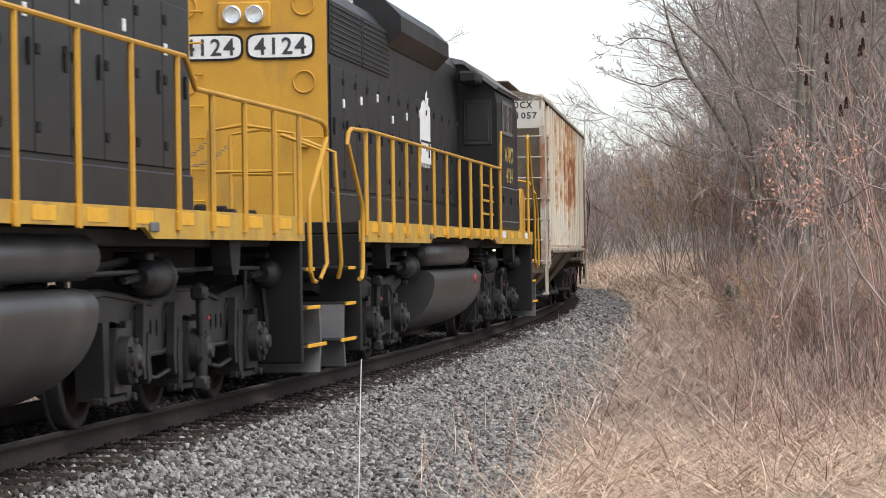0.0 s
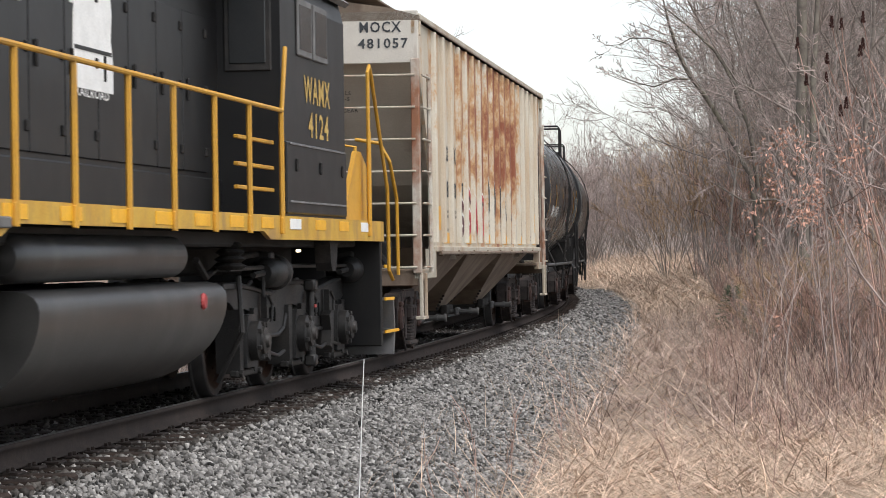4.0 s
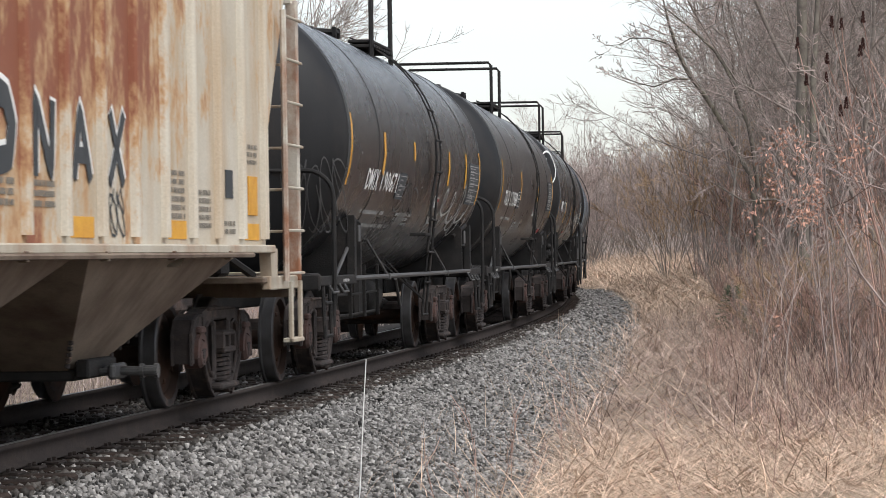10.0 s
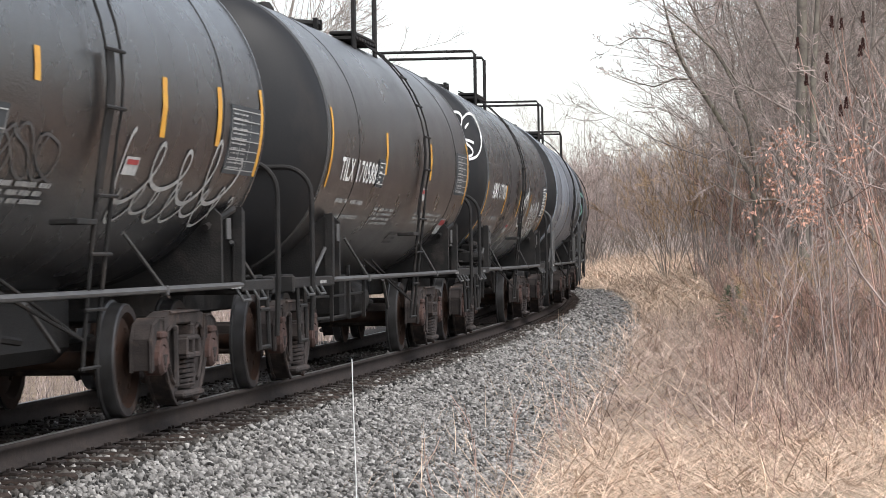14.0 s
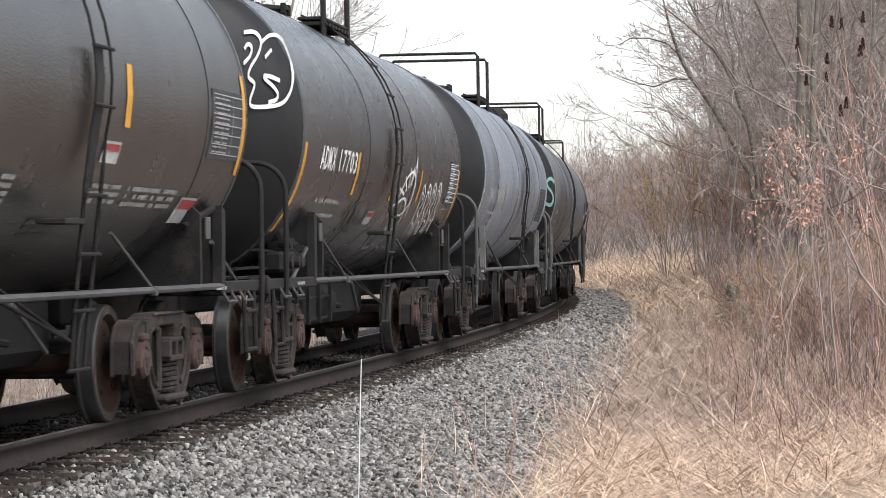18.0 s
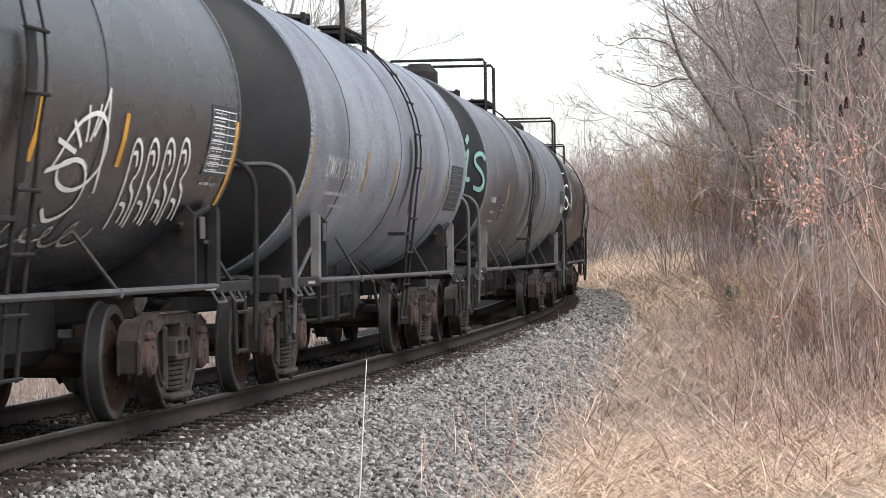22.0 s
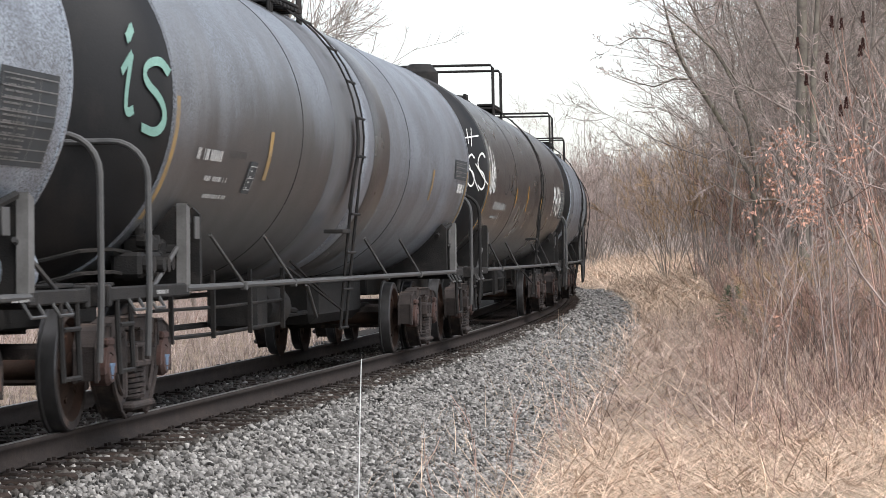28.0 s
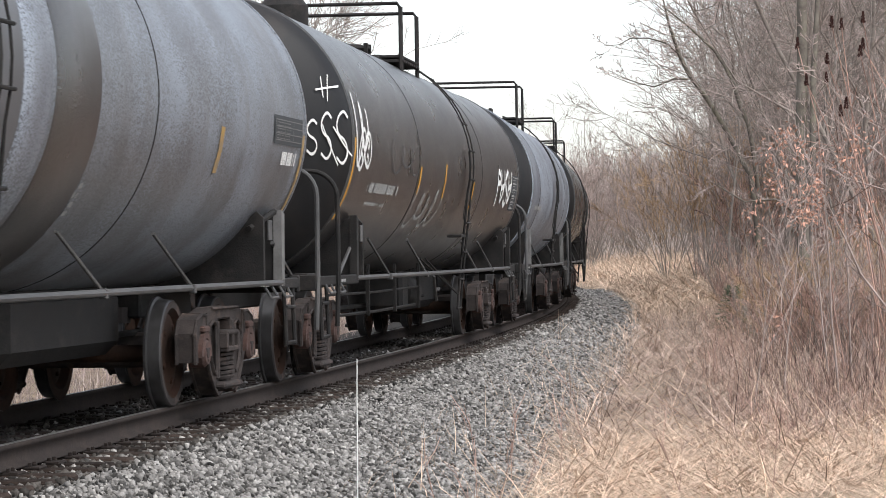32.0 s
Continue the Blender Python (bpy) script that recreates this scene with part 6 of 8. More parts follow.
    g = Geo()
    g.box(6.95, 6.99, -1.2, -1.16, 1.31, 1.34, 0.005)
    part("step_light", g, M_GLOW, loco, "small glowing step light")
    for x in (-7.05, 7.05):
        loco_truck(loco, x, turn, x)
    return loco


loco_lead = locomotive("black diesel locomotive with yellow sill and tall handrails", False, True, 1.0)
TURNED.append(loco_lead)
loco_rear = locomotive("black and yellow diesel locomotive with number boards", True, False, -1.0)
VEHICLES += [(loco_lead, 1.0, 7.05), (loco_rear, 24.15, 7.05)]


# ---- covered hopper car ----


def hopper_car():
    car = tagged(new("hopper_car"), "cream covered hopper car streaked with rust", "hopper car")
    rng = random.Random(11)
    W = 1.60
    # local x = train place - 46.1
    top0, top1, bot0, bot1 = -9.2, 8.85, -7.65, 7.7
    zb, zt = 1.36, 4.08
    zs = 2.2
    # side sheets: wide at the top, cut back below the slope at both ends
    for sy in (-1, 1):
        g = Geo()
        g.prism([(bot0, zb), (bot1, zb), (bot1 + 0.05, zs), (top1, 3.9), (top1, zt), (top0, zt), (top0, 3.9), (bot0 - 0.05, zs)], sy * (W - 0.105), sy * (W - 0.06))
        sheet = part("side_sheet", g, M_HOPPER_SIDE, car, "cream side sheet with broad rust streaks")
        n = 18
        for k in range(n):
            x = bot0 + 0.12 + (bot1 - bot0 - 0.24) * k / (n - 1)
            top = zt - 0.04
            g = Geo()
            g.prism([(x - 0.06, sy * (W - 0.062)), (x - 0.048, sy * (W - 0.02)), (x - 0.03, sy * (W - 0.004)), (x, sy * W), (x + 0.03, sy * (W - 0.004)), (x + 0.048, sy * (W - 0.02)), (x + 0.06, sy * (W - 0.062))], 0, 1)
            g.v = [(a, c, zb + 0.06 + (top - zb - 0.06) * b) for a, b, c in g.v]
            part("side_rib", g, M_HOPPER_RIB, sheet)
            if k % 3 == 1 and k < n - 1:
                g = Geo()
                g.box(x + 0.16, x + 0.72, min(sy * (W - 0.06), sy * (W - 0.053)), max(sy * (W - 0.06), sy * (W - 0.053)), zb + 0.05, zb + 0.19, 0.001)
                part("reflector", g, M_STRIPE, sheet)
        for x in (top0 + 0.1, top1 - 0.1):
            xe = bot0 if x < 0 else bot1
            g = Geo()
            g.box(min(x, x + 0.05) - 0.05, max(x, x + 0.05), min(sy * (W - 0.06), sy * W), max(sy * (W - 0.06), sy * W), 3.88, zt, 0.01)
            part("corner_rib", g, M_HOPPER_SIDE, sheet)
        g = Geo()
        g.box(bot0 - 0.1, bot1 + 0.1, min(sy * (W - 0.12), sy * (W + 0.01)), max(sy * (W - 0.12), sy * (W + 0.01)), 1.30, 1.37, 0.012)
        part("side_sill", g, M_HOPPER, car)
        g = Geo()
        g.tube([(bot0 + 0.1, sy * (W + 0.02), 1.285), (bot1 - 0.9, sy * (W + 0.02), 1.285)], 0.022, 6)
        for k in range(8):
            x = bot0 + 0.3 + k * 1.9
            g.box(x - 0.03, x + 0.03, min(sy * (W - 0.03), sy * (W + 0.03)), max(sy * (W - 0.03), sy * (W + 0.03)), 1.25, 1.32, 0.006)
        part("sill_pipe", g, M_HOPPER_GREY, car)
        g = Geo()
        g.box(top0, top1, min(sy * (W - 0.1), sy * (W + 0.01)), max(sy * (W - 0.1), sy * (W + 0.01)), zt - 0.02, zt + 0.06, 0.015)
        part("top_chord", g, M_HOPPER, car)
    # roof, running board, hatches
    g = Geo()
    g.prism([(-W, zt + 0.03), (-1.2, 4.22), (-0.5, 4.33), (0.5, 4.33), (1.2, 4.22), (W, zt + 0.03), (W, zt - 0.02), (-W, zt - 0.02)], top0, top1, 0, "x")
    roof = part("roof", g, M_HOPPER_GREY, car)
    for k in range(10):
        xa = top0 + 0.5 + k * 1.75
        g = Geo()
        g.box(xa, xa + 1.6, -0.32, 0.32, 4.33, 4.42, 0.03)
        part("roof_hatch", g, M_HOPPER, roof)
    for sy in (-1, 1):
        g = Geo()
        g.box(top0 - 0.1, top1 + 0.1, min(sy * 0.55, sy * 0.95), max(sy * 0.55, sy * 0.95), 4.40, 4.43, 0.006)
        part("running_board", g, M_HOPPER_GREY, roof)
    # end slopes, end frames, ladders, platforms
    for e in (-1, 1):
        xt = top0 if e < 0 else top1
        xb = bot0 if e < 0 else bot1
        g = Geo()
        g.add([(xt - e * 0.05, -W + 0.107, zt), (xt - e * 0.05, W - 0.107, zt), (xt - e * 0.05, -W + 0.107, 3.8), (xt - e * 0.05, W - 0.107, 3.8), (xb - e * 0.6, -W + 0.107, 2.15), (xb - e * 0.6, W - 0.107, 2.15), (xb - e * 3.0, -W + 0.107, 1.2), (xb - e * 3.0, W - 0.107, 1.2)], [(0, 1, 3, 2), (2, 3, 5, 4), (4, 5, 7, 6)])
        part("end_slope", g, M_SLOPE, car, "grey sloping end sheet with rust spots")
        g = Geo()
        g.box(min(xt, xt - e * 0.06), max(xt, xt - e * 0.06), -W + 0.02, W - 0.02, 3.55, zt + 0.1, 0.012)
        pl = part("end_header", g, M_SLOPE, car, "cream header plate with black lettering")
        if e < 0:
            face = lambda p: [(xt - 0.008, -a, b) for a, b in p]
            mark("reporting_mark", shift(glyphs("MOCX", 0.5, 0.13), 0.88, 3.92), M_DARKSPRAY, pl, face)
            mark("reporting_mark", shift(glyphs("481057", 0.6, 0.12), 0.86, 3.73), M_DARKSPRAY, pl, face)
        xl = xt + e * 0.1
        xe = xl
        for sy in (-1, 1):
            for yy, xx in ((W - 0.05, xe), (0.55, xe)):
                g = Geo()
                g.box(xx - 0.05, xx + 0.05, sy * yy - 0.05, sy * yy + 0.05, 1.05, 3.6, 0.01)
                post = part("end_post", g, M_HOPPER_POST, car, "cream end post, rusty below")
            g = Geo()
            xr = xe - e * 0.75
            g.tube([(xr, sy * (W + 0.02), 1.05), (xr, sy * (W + 0.02), 3.45)], 0.028, 6)
            lad = part("side_ladder", g, M_HOPPER_POST, car, "cream ladder at the car's corner")
            for k in range(7):
                zz = 1.12 + k * 0.38
                g = Geo()
                g.tube([(xe, sy * (W + 0.03), zz), (xr, sy * (W + 0.03), zz)], 0.014, 6)
                g.tube([(xe - e * -0.06, sy * (W - 0.05), zz), (xe - e * -0.06, sy * 0.55, zz)], 0.014, 6)
                part("rung", g, M_HOPPER, lad)
            g = Geo()
            for xx in (xe, xe - e * 0.42):
                g.box(xx - 0.03, xx + 0.03, min(sy * (W - 0.03), sy * (W + 0.01)), max(sy * (W - 0.03), sy * (W + 0.01)), 0.5, 1.05, 0.008)
            g.box(min(xe, xe - e * 0.42) - 0.03, max(xe, xe - e * 0.42) + 0.03, min(sy * (W - 0.08), sy * (W + 0.02)), max(sy * (W - 0.08), sy * (W + 0.02)), 0.5, 0.54, 0.008)
            part("sill_step", g, M_HOPPER, car)
            g = Geo()
            g.prism([(xb, 1.34), (xb + e * 0.32, 1.34), (xb + e * 0.30, 1.02), (xb + e * 0.06, 1.02)], sy * (W - 0.12), sy * (W - 0.02))
            part("jacking_bracket", g, M_HOPPER, car)
            g = Geo()
            g.box(min(xl, xb), max(xl, xb), min(sy * (W - 0.1), sy * (W - 0.02)), max(sy * (W - 0.1), sy * (W - 0.02)), 0.98, 1.10, 0.01)
            part("end_sill_edge", g, M_HOPPER, car)
        g = Geo()
        g.box(min(xl, xl - e * 1.4), max(xl, xl - e * 1.4), -W + 0.05, W - 0.05, 1.04, 1.09, 0.01)
        g.box(min(xl, xl - e * 0.1), max(xl, xl - e * 0.1), -W + 0.05, W - 0.05, 0.9, 1.1, 0.01)
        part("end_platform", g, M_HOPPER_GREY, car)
        g = Geo()
        g.box(min(xl, xb - e * 3.0), max(xl, xb - e * 3.0), -0.35, 0.35, 0.72, 1.05, 0.02)
        part("centre_sill", g, M_GEAR, car)
        g = Geo()
        g.tube([(xl - e * 0.2, -1.2, 1.1), (xl - e * 1.6, -0.4, 1.9)], 0.04, 6)
        g.lathe([(-0.4, 0.0), (-0.38, 0.2), (0.38, 0.2), (0.4, 0.0)], (xl - e * 0.9, -0.4, 1.6), "y", 16)
        g.box(xl - e * 0.9 - 0.2, xl - e * 0.9 + 0.2, -1.1, -0.8, 1.1, 1.45, 0.03)
        part("brake_gear", g, M_GEAR, car)
        coupler(car, xl, e < 0)
    for k, (txt, w) in enumerate((("36 INCH WHEELS", 0.6), ("SPRG-9 OC D-5", 0.56), ("7 IC D-5", 0.36), ("M-901-E DRAFT GEAR", 0.74))):
        mark("stencil", shift(glyphs(txt, w, 0.045), 0.42 - w / 2, 3.2 - 0.068 * k), M_DARKSPRAY, car, lambda p: [(top0 + (3.8 - b) * 0.55 - 0.03, -a, b) for a, b in p])
    # three funnel bins below
    for xa, xb2, xm in ((-7.6, -3.0, -4.9), (-3.0, 2.1, -0.7), (2.1, 7.1, 4.5)):
        g = Geo()
        t = [(xa, -W + 0.08, 1.36), (xb2, -W + 0.08, 1.36), (xb2, W - 0.08, 1.36), (xa, W - 0.08, 1.36)]
        b = [(xm - 0.35, -0.75, 0.42), (xm + 0.35, -0.75, 0.42), (xm + 0.35, 0.75, 0.42), (xm - 0.35, 0.75, 0.42)]
        g.add(t + b, [(0, 1, 5, 4), (1, 2, 6, 5), (2, 3, 7, 6), (3, 0, 4, 7), (4, 5, 6, 7)])
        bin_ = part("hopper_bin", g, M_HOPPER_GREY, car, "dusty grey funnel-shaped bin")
        g = Geo()
        g.box(xm - 0.4, xm + 0.4, -0.82, 0.82, 0.36, 0.44, 0.015)
        g.box(xm - 0.45, xm + 0.35, -0.95, -0.85, 0.38, 0.52, 0.015)
        gate = part("outlet_gate", g, M_GEAR, bin_)
        g = Geo()
        for dx in (-0.12, 0.12):
            g.tube([(xm + dx, 0.6, 0.42), (xm + dx, -1.05, 0.42)], 0.028, 10)
        g.tube([(xm, -0.9, 0.42), (xm, -1.34, 0.42)], 0.036, 10)
        g.lathe([(-0.07, 0.0), (-0.07, 0.055), (-0.04, 0.055), (-0.04, 0.042), (0.04, 0.042), (0.04, 0.055), (0.07, 0.055), (0.07, 0.0)], (xm, -1.3, 0.42), "y", 12)
        g.box(xm - 0.19, xm + 0.19, -1.08, -1.02, 0.36, 0.48, 0.02)
        part("outlet_tube", g, M_PIPE, bin_, "grey steel unloading tube")
        for side in (-1, 1):
            g = Geo()
            xk = xm + side * 0.37
            xe = xa if side < 0 else xb2
            for q in range(5):
                u = 0.06 + 0.05 * q
                g.box(xk + (xe - xk) * u - 0.018, xk + (xe - xk) * u + 0.018, -0.775 - 0.72 * u, -0.74 - 0.72 * u, 0.42 + 0.94 * u - 0.018, 0.42 + 0.94 * u + 0.018, 0.006)
            part("edge_bolts", g, M_TRUCK, bin_)
    # writing and spray paint on the near side, each piece within its bay between two ribs
    flat = lambda p: on_side(p, -W + 0.054)
    over = lambda p: on_side(p, -W + 0.050)
    top = lambda p: on_side(p, -W + 0.046)
    pitch = (bot1 - bot0 - 0.24) / 17
    bay = lambda k: bot0 + 0.12 + pitch * (k + 0.5)
    for txt, k, zz, h in (("MO", 1, 2.46, 0.22), ("CX", 2, 2.46, 0.22), ("48", 1, 2.0, 0.22), ("10", 2, 2.0, 0.22), ("57", 3, 2.02, 0.21)):
        mark("reporting_mark", shift(glyphs(txt, 0.46, h), bay(k) - 0.21, zz), M_DARKSPRAY, car, flat)
    for k, zz, rows in ((1, 1.74, 2), (2, 1.74, 2), (1, 1.5, 2), (7, 1.6, 3), (8, 1.6, 3), (9, 1.6, 3), (13, 1.5, 7), (14, 1.5, 5), (15, 1.46, 2), (16, 2.05, 3)):
        mark("stencil_print", bars(rng, bay(k) - 0.24, bay(k) + 0.24, zz, zz + rows * 0.065, rows), M_FAINTINK, car, flat)
    g = Geo()
    g.box(bay(15) - 0.12, bay(15) + 0.14, -W + 0.05, -W + 0.059, 1.75, 1.98, 0.001)
    part("black_panel", g, M_DARKSPRAY, car, "small black stencilled panel")
    # spray letters, in bay widths: strokes from -1 to 1 across and 0 to 1 up
    shapes = {"S": [[(0.9, 0.85), (0.1, 1.0), (-0.8, 0.72), (-0.5, 0.5), (0.7, 0.42), (0.8, 0.15), (0.0, 0.02), (-0.9, 0.1)]], "A": [[(-0.9, 0.95), (-0.6, 0.02)], [(-0.85, 0.95), (0.2, 0.75), (0.9, 0.05)], [(-0.6, 0.4), (0.5, 0.38)]], "R": [[(-0.7, 0.0), (-0.8, 0.95), (0.8, 0.9), (0.5, 0.5), (-0.6, 0.45)], [(0.5, 0.5), (0.6, 0.02)]], "P": [[(-0.85, 0.0), (-0.85, 1.0), (0.2, 0.98), (0.85, 0.7), (0.7, 0.3), (-0.3, 0.1)]], "O": [[(-0.85, 0.1), (-0.8, 1.0), (0.3, 0.9), (0.8, 0.55), (0.5, 0.12), (-0.7, 0.05)]], "N": [[(-0.8, 0.0), (-0.75, 1.0), (0.6, 0.05), (0.8, 1.0)]], "a": [[(-0.8, 0.0), (-0.2, 1.0), (0.8, 0.0)], [(-0.5, 0.35), (0.5, 0.35)]], "X": [[(-0.8, 0.0), (0.8, 1.0)], [(-0.7, 1.0), (0.7, 0.0)]]}
    for ch, k, z0, z1, w, m in (("S", 3, 1.55, 1.95, 0.12, M_MAROON), ("S", 4, 1.56, 2.12, 0.13, M_RED), ("A", 5, 1.53, 2.14, 0.17, M_RED), ("R", 6, 1.52, 2.1, 0.13, M_RED), ("P", 7, 1.82, 2.32, 0.17, M_DARKSPRAY), ("O", 8, 1.83, 2.3, 0.17, M_DARKSPRAY), ("N", 9, 1.79, 2.28, 0.11, M_DARKSPRAY), ("a", 10, 1.79, 2.26, 0.11, M_DARKSPRAY), ("X", 11, 1.78, 2.28, 0.10, M_DARKSPRAY)):
        line = [[(bay(k) + a * 0.25, z0 + b * (z1 - z0)) for a, b in ln] for ln in shapes[ch]]
        mark("letter_edge", wide_strokes([[(a + 0.022, b + 0.022) for a, b in ln] for ln in line], w + 0.03), M_WHITE, car, flat)
        mark("spray_letter", wide_strokes(line, w), m, car, over, "spray-painted letter with a pale edge")
        if m is M_RED:
            mark("letter_shadow", wide_strokes([[(a - 0.02, b - 0.06) for a, b in ln[:3]] for ln in line[:1]], 0.05), M_MAROON, car, top)
    mark("tag_scrawl", strokes(scrawl(random.Random(8), bay(11) - 0.2, bay(11) + 0.2, 1.42, 1.76, 2), 0.02), M_DARKSPRAY, car, flat)
    g = Geo()
    g.box(bay(0) - 0.2, bay(0) + 0.18, -W + 0.048, -W + 0.059, 1.58, 1.88, 0.001)
    part("placard", g, M_STRIPE, car, "yellow placard")
    g = Geo()
    g.box(bay(16) - 0.15, bay(16) + 0.2, -W + 0.048, -W + 0.059, 1.62, 1.95, 0.001)
    part("placard", g, M_STRIPE, car, "yellow placard")
    for x in (-6.6, 7.95):
        freight_truck(car, x)
    return car


def hopper_side_material(name, c1, c2, less):
    """Cream paint with rust that gathers in tall bands between the ribs."""
    m = surf(name, c1, c2, 1.6, 0.6, bump=0.08, stain=(0.42, 0.29, 0.165), stain_scale=1.4, stain_amt=0.42, streak=8)
    n, l = m.node_tree.nodes, m.node_tree.links
    b = n["Principled BSDF"]
    old = b.inputs["Base Color"].links[0].from_socket
    tc = n.new("ShaderNodeTexCoord")
    mp = n.new("ShaderNodeMapping")
    mp.inputs["Scale"].default_value = (1.0, 1.0, 0.12)
    l.new(tc.outputs["Object"], mp.inputs["Vector"])
    big = n.new("ShaderNodeTexNoise")
    big.inputs["Scale"].default_value, big.inputs["Detail"].default_value, big.inputs["Roughness"].default_value = 1.7, 5.0, 0.6
    l.new(mp.outputs[0], big.inputs["Vector"])
    # a wide patch in the middle of the side carries most of the rust
    sep = n.new("ShaderNodeSeparateXYZ")
    l.new(tc.outputs["Object"], sep.inputs[0])
    away = n.new("ShaderNodeMath")
    away.operation = "ABSOLUTE"
    ctr = n.new("ShaderNodeMath")
    ctr.operation = "ADD"
    ctr.inputs[1].default_value = 0.5
    l.new(sep.outputs["X"], ctr.inputs[0])
    l.new(ctr.outputs[0], away.inputs[0])
    patch = n.new("ShaderNodeMapRange")
    patch.inputs["From Min"].default_value, patch.inputs["From Max"].default_value = 5.9, 3.6
    patch.inputs["To Min"].default_value, patch.inputs["To Max"].default_value = -0.2 - less, 0.14 - less
    l.new(away.outputs[0], patch.inputs["Value"])
    rise = n.new("ShaderNodeMapRange")
    rise.inputs["From Min"].default_value, rise.inputs["From Max"].default_value = 1.8, 2.5
    rise.inputs["To Min"].default_value, rise.inputs["To Max"].default_value = -0.2, 0.06
    l.new(sep.outputs["Z"], rise.inputs["Value"])
    s1 = n.new("ShaderNodeMath")
    l.new(big.outputs["Fac"], s1.inputs[0])
    l.new(patch.outputs[0], s1.inputs[1])
    s2 = n.new("ShaderNodeMath")
    l.new(s1.outputs[0], s2.inputs[0])
    l.new(rise.outputs[0], s2.inputs[1])
    fine = n.new("ShaderNodeTexNoise")
    fine.inputs["Scale"].default_value, fine.inputs["Detail"].default_value, fine.inputs["Roughness"].default_value = 4.2, 12.0, 0.72
    run = n.new("ShaderNodeMapping")
    run.inputs["Scale"].default_value = (1.1, 1.0, 0.6)
    l.new(tc.outputs["Object"], run.inputs["Vector"])
    l.new(run.outputs[0], fine.inputs["Vector"])
    fm = n.new("ShaderNodeMapRange")
    fm.inputs["To Min"].default_value, fm.inputs["To Max"].default_value = -0.72, 0.72
    l.new(fine.outputs["Fac"], fm.inputs["Value"])
    s3 = n.new("ShaderNodeMath")
    l.new(s2.outputs[0], s3.inputs[0])
    l.new(fm.outputs[0], s3.inputs[1])
    ramp = n.new("ShaderNodeValToRGB")
    ramp.color_ramp.elements[0].position, ramp.color_ramp.elements[1].position = 0.39, 0.56
    l.new(s3.outputs[0], ramp.inputs[0])
    rust = n.new("ShaderNodeMix")
    rust.data_type = "RGBA"
    rust.inputs[6].default_value, rust.inputs[7].default_value = (0.47, 0.29, 0.145, 1), (0.235, 0.078, 0.04, 1)
    deep = n.new("ShaderNodeMapRange")
    deep.inputs["From Min"].default_value, deep.inputs["From Max"].default_value = 0.54, 0.74
    l.new(s3.outputs[0], deep.inputs["Value"])
    l.new(deep.outputs[0], rust.inputs[0])
    mix = n.new("ShaderNodeMix")
    mix.data_type = "RGBA"
    l.new(ramp.outputs[0], mix.inputs[0])
    l.new(old, mix.inputs[6])
    l.new(rust.outputs[2], mix.inputs[7])
    l.new(mix.outputs[2], b.inputs["Base Color"])
    return m


M_HOPPER_SIDE = hopper_side_material("hopper_side_paint", (0.55, 0.505, 0.42), (0.47, 0.41, 0.315), 0.0)
M_HOPPER_RIB = hopper_side_material("hopper_rib_paint", (0.60, 0.565, 0.48), (0.53, 0.475, 0.385), 0.13)
M_FAINTINK = surf("faded_black_print", (0.16, 0.145, 0.12), (0.24, 0.21, 0.17), 12, 0.7, bump=0.0)
M_MAROON = surf("maroon_spray", (0.075, 0.018, 0.022), (0.11, 0.025, 0.03), 5, 0.6, bump=0.0)
M_HOPPER_POST = surf("hopper_post_paint", (0.56, 0.53, 0.46), (0.48, 0.44, 0.37), 3.0, 0.6, bump=0.1, stain=(0.26, 0.11, 0.055), stain_scale=1.9, stain_amt=0.5, streak=1.5)
VEHICLES.append((hopper_car(), 46.1, 7.2))


# ---- sleepers, ballast stones ----
def toe_lat(s):
    """Where the ballast gives way to grass."""
    return np.interp(s, [0, 8, 17, 32, 55, 100], [3.3, 3.15, 2.7, 2.2, 1.95, 2.0])


def make_tie(g):
    g.box(-0.115, 0.115, -1.3, 1.3, -0.18, 0.0, 0.018)
    for y in (-0.755, 0.755):
        g.box(-0.1, 0.1, y - 0.18, y + 0.18, 0.0, 0.018, 0.004, 1)
        for sx in (-0.06, 0.06):
            for sy in (-0.1, 0.1):
                g.box(sx - 0.014, sx + 0.014, y + sy - 0.014, y + sy + 0.014, 0.016, 0.045, 0.004, 1)


def build_ties():
    g = Geo()
    make_tie(g)
    me = g.mesh("tie", [M_TIE, M_RAIL])
    base = bpy.data.objects["ground"]
    rng = random.Random(3)
    for k in range(270):
        s = -6 + k * 0.52
        p = on_track(s, -0.755, -0.192)
        th = float(np.interp(s, S_AXIS, heading))
        link("tie", me, base, pose(p[0], p[1], p[2] - 0.755 * CANT, math.degrees(-CANT), 0, math.degrees(th) + 90 + rng.uniform(-1.2, 1.2)))


build_ties()


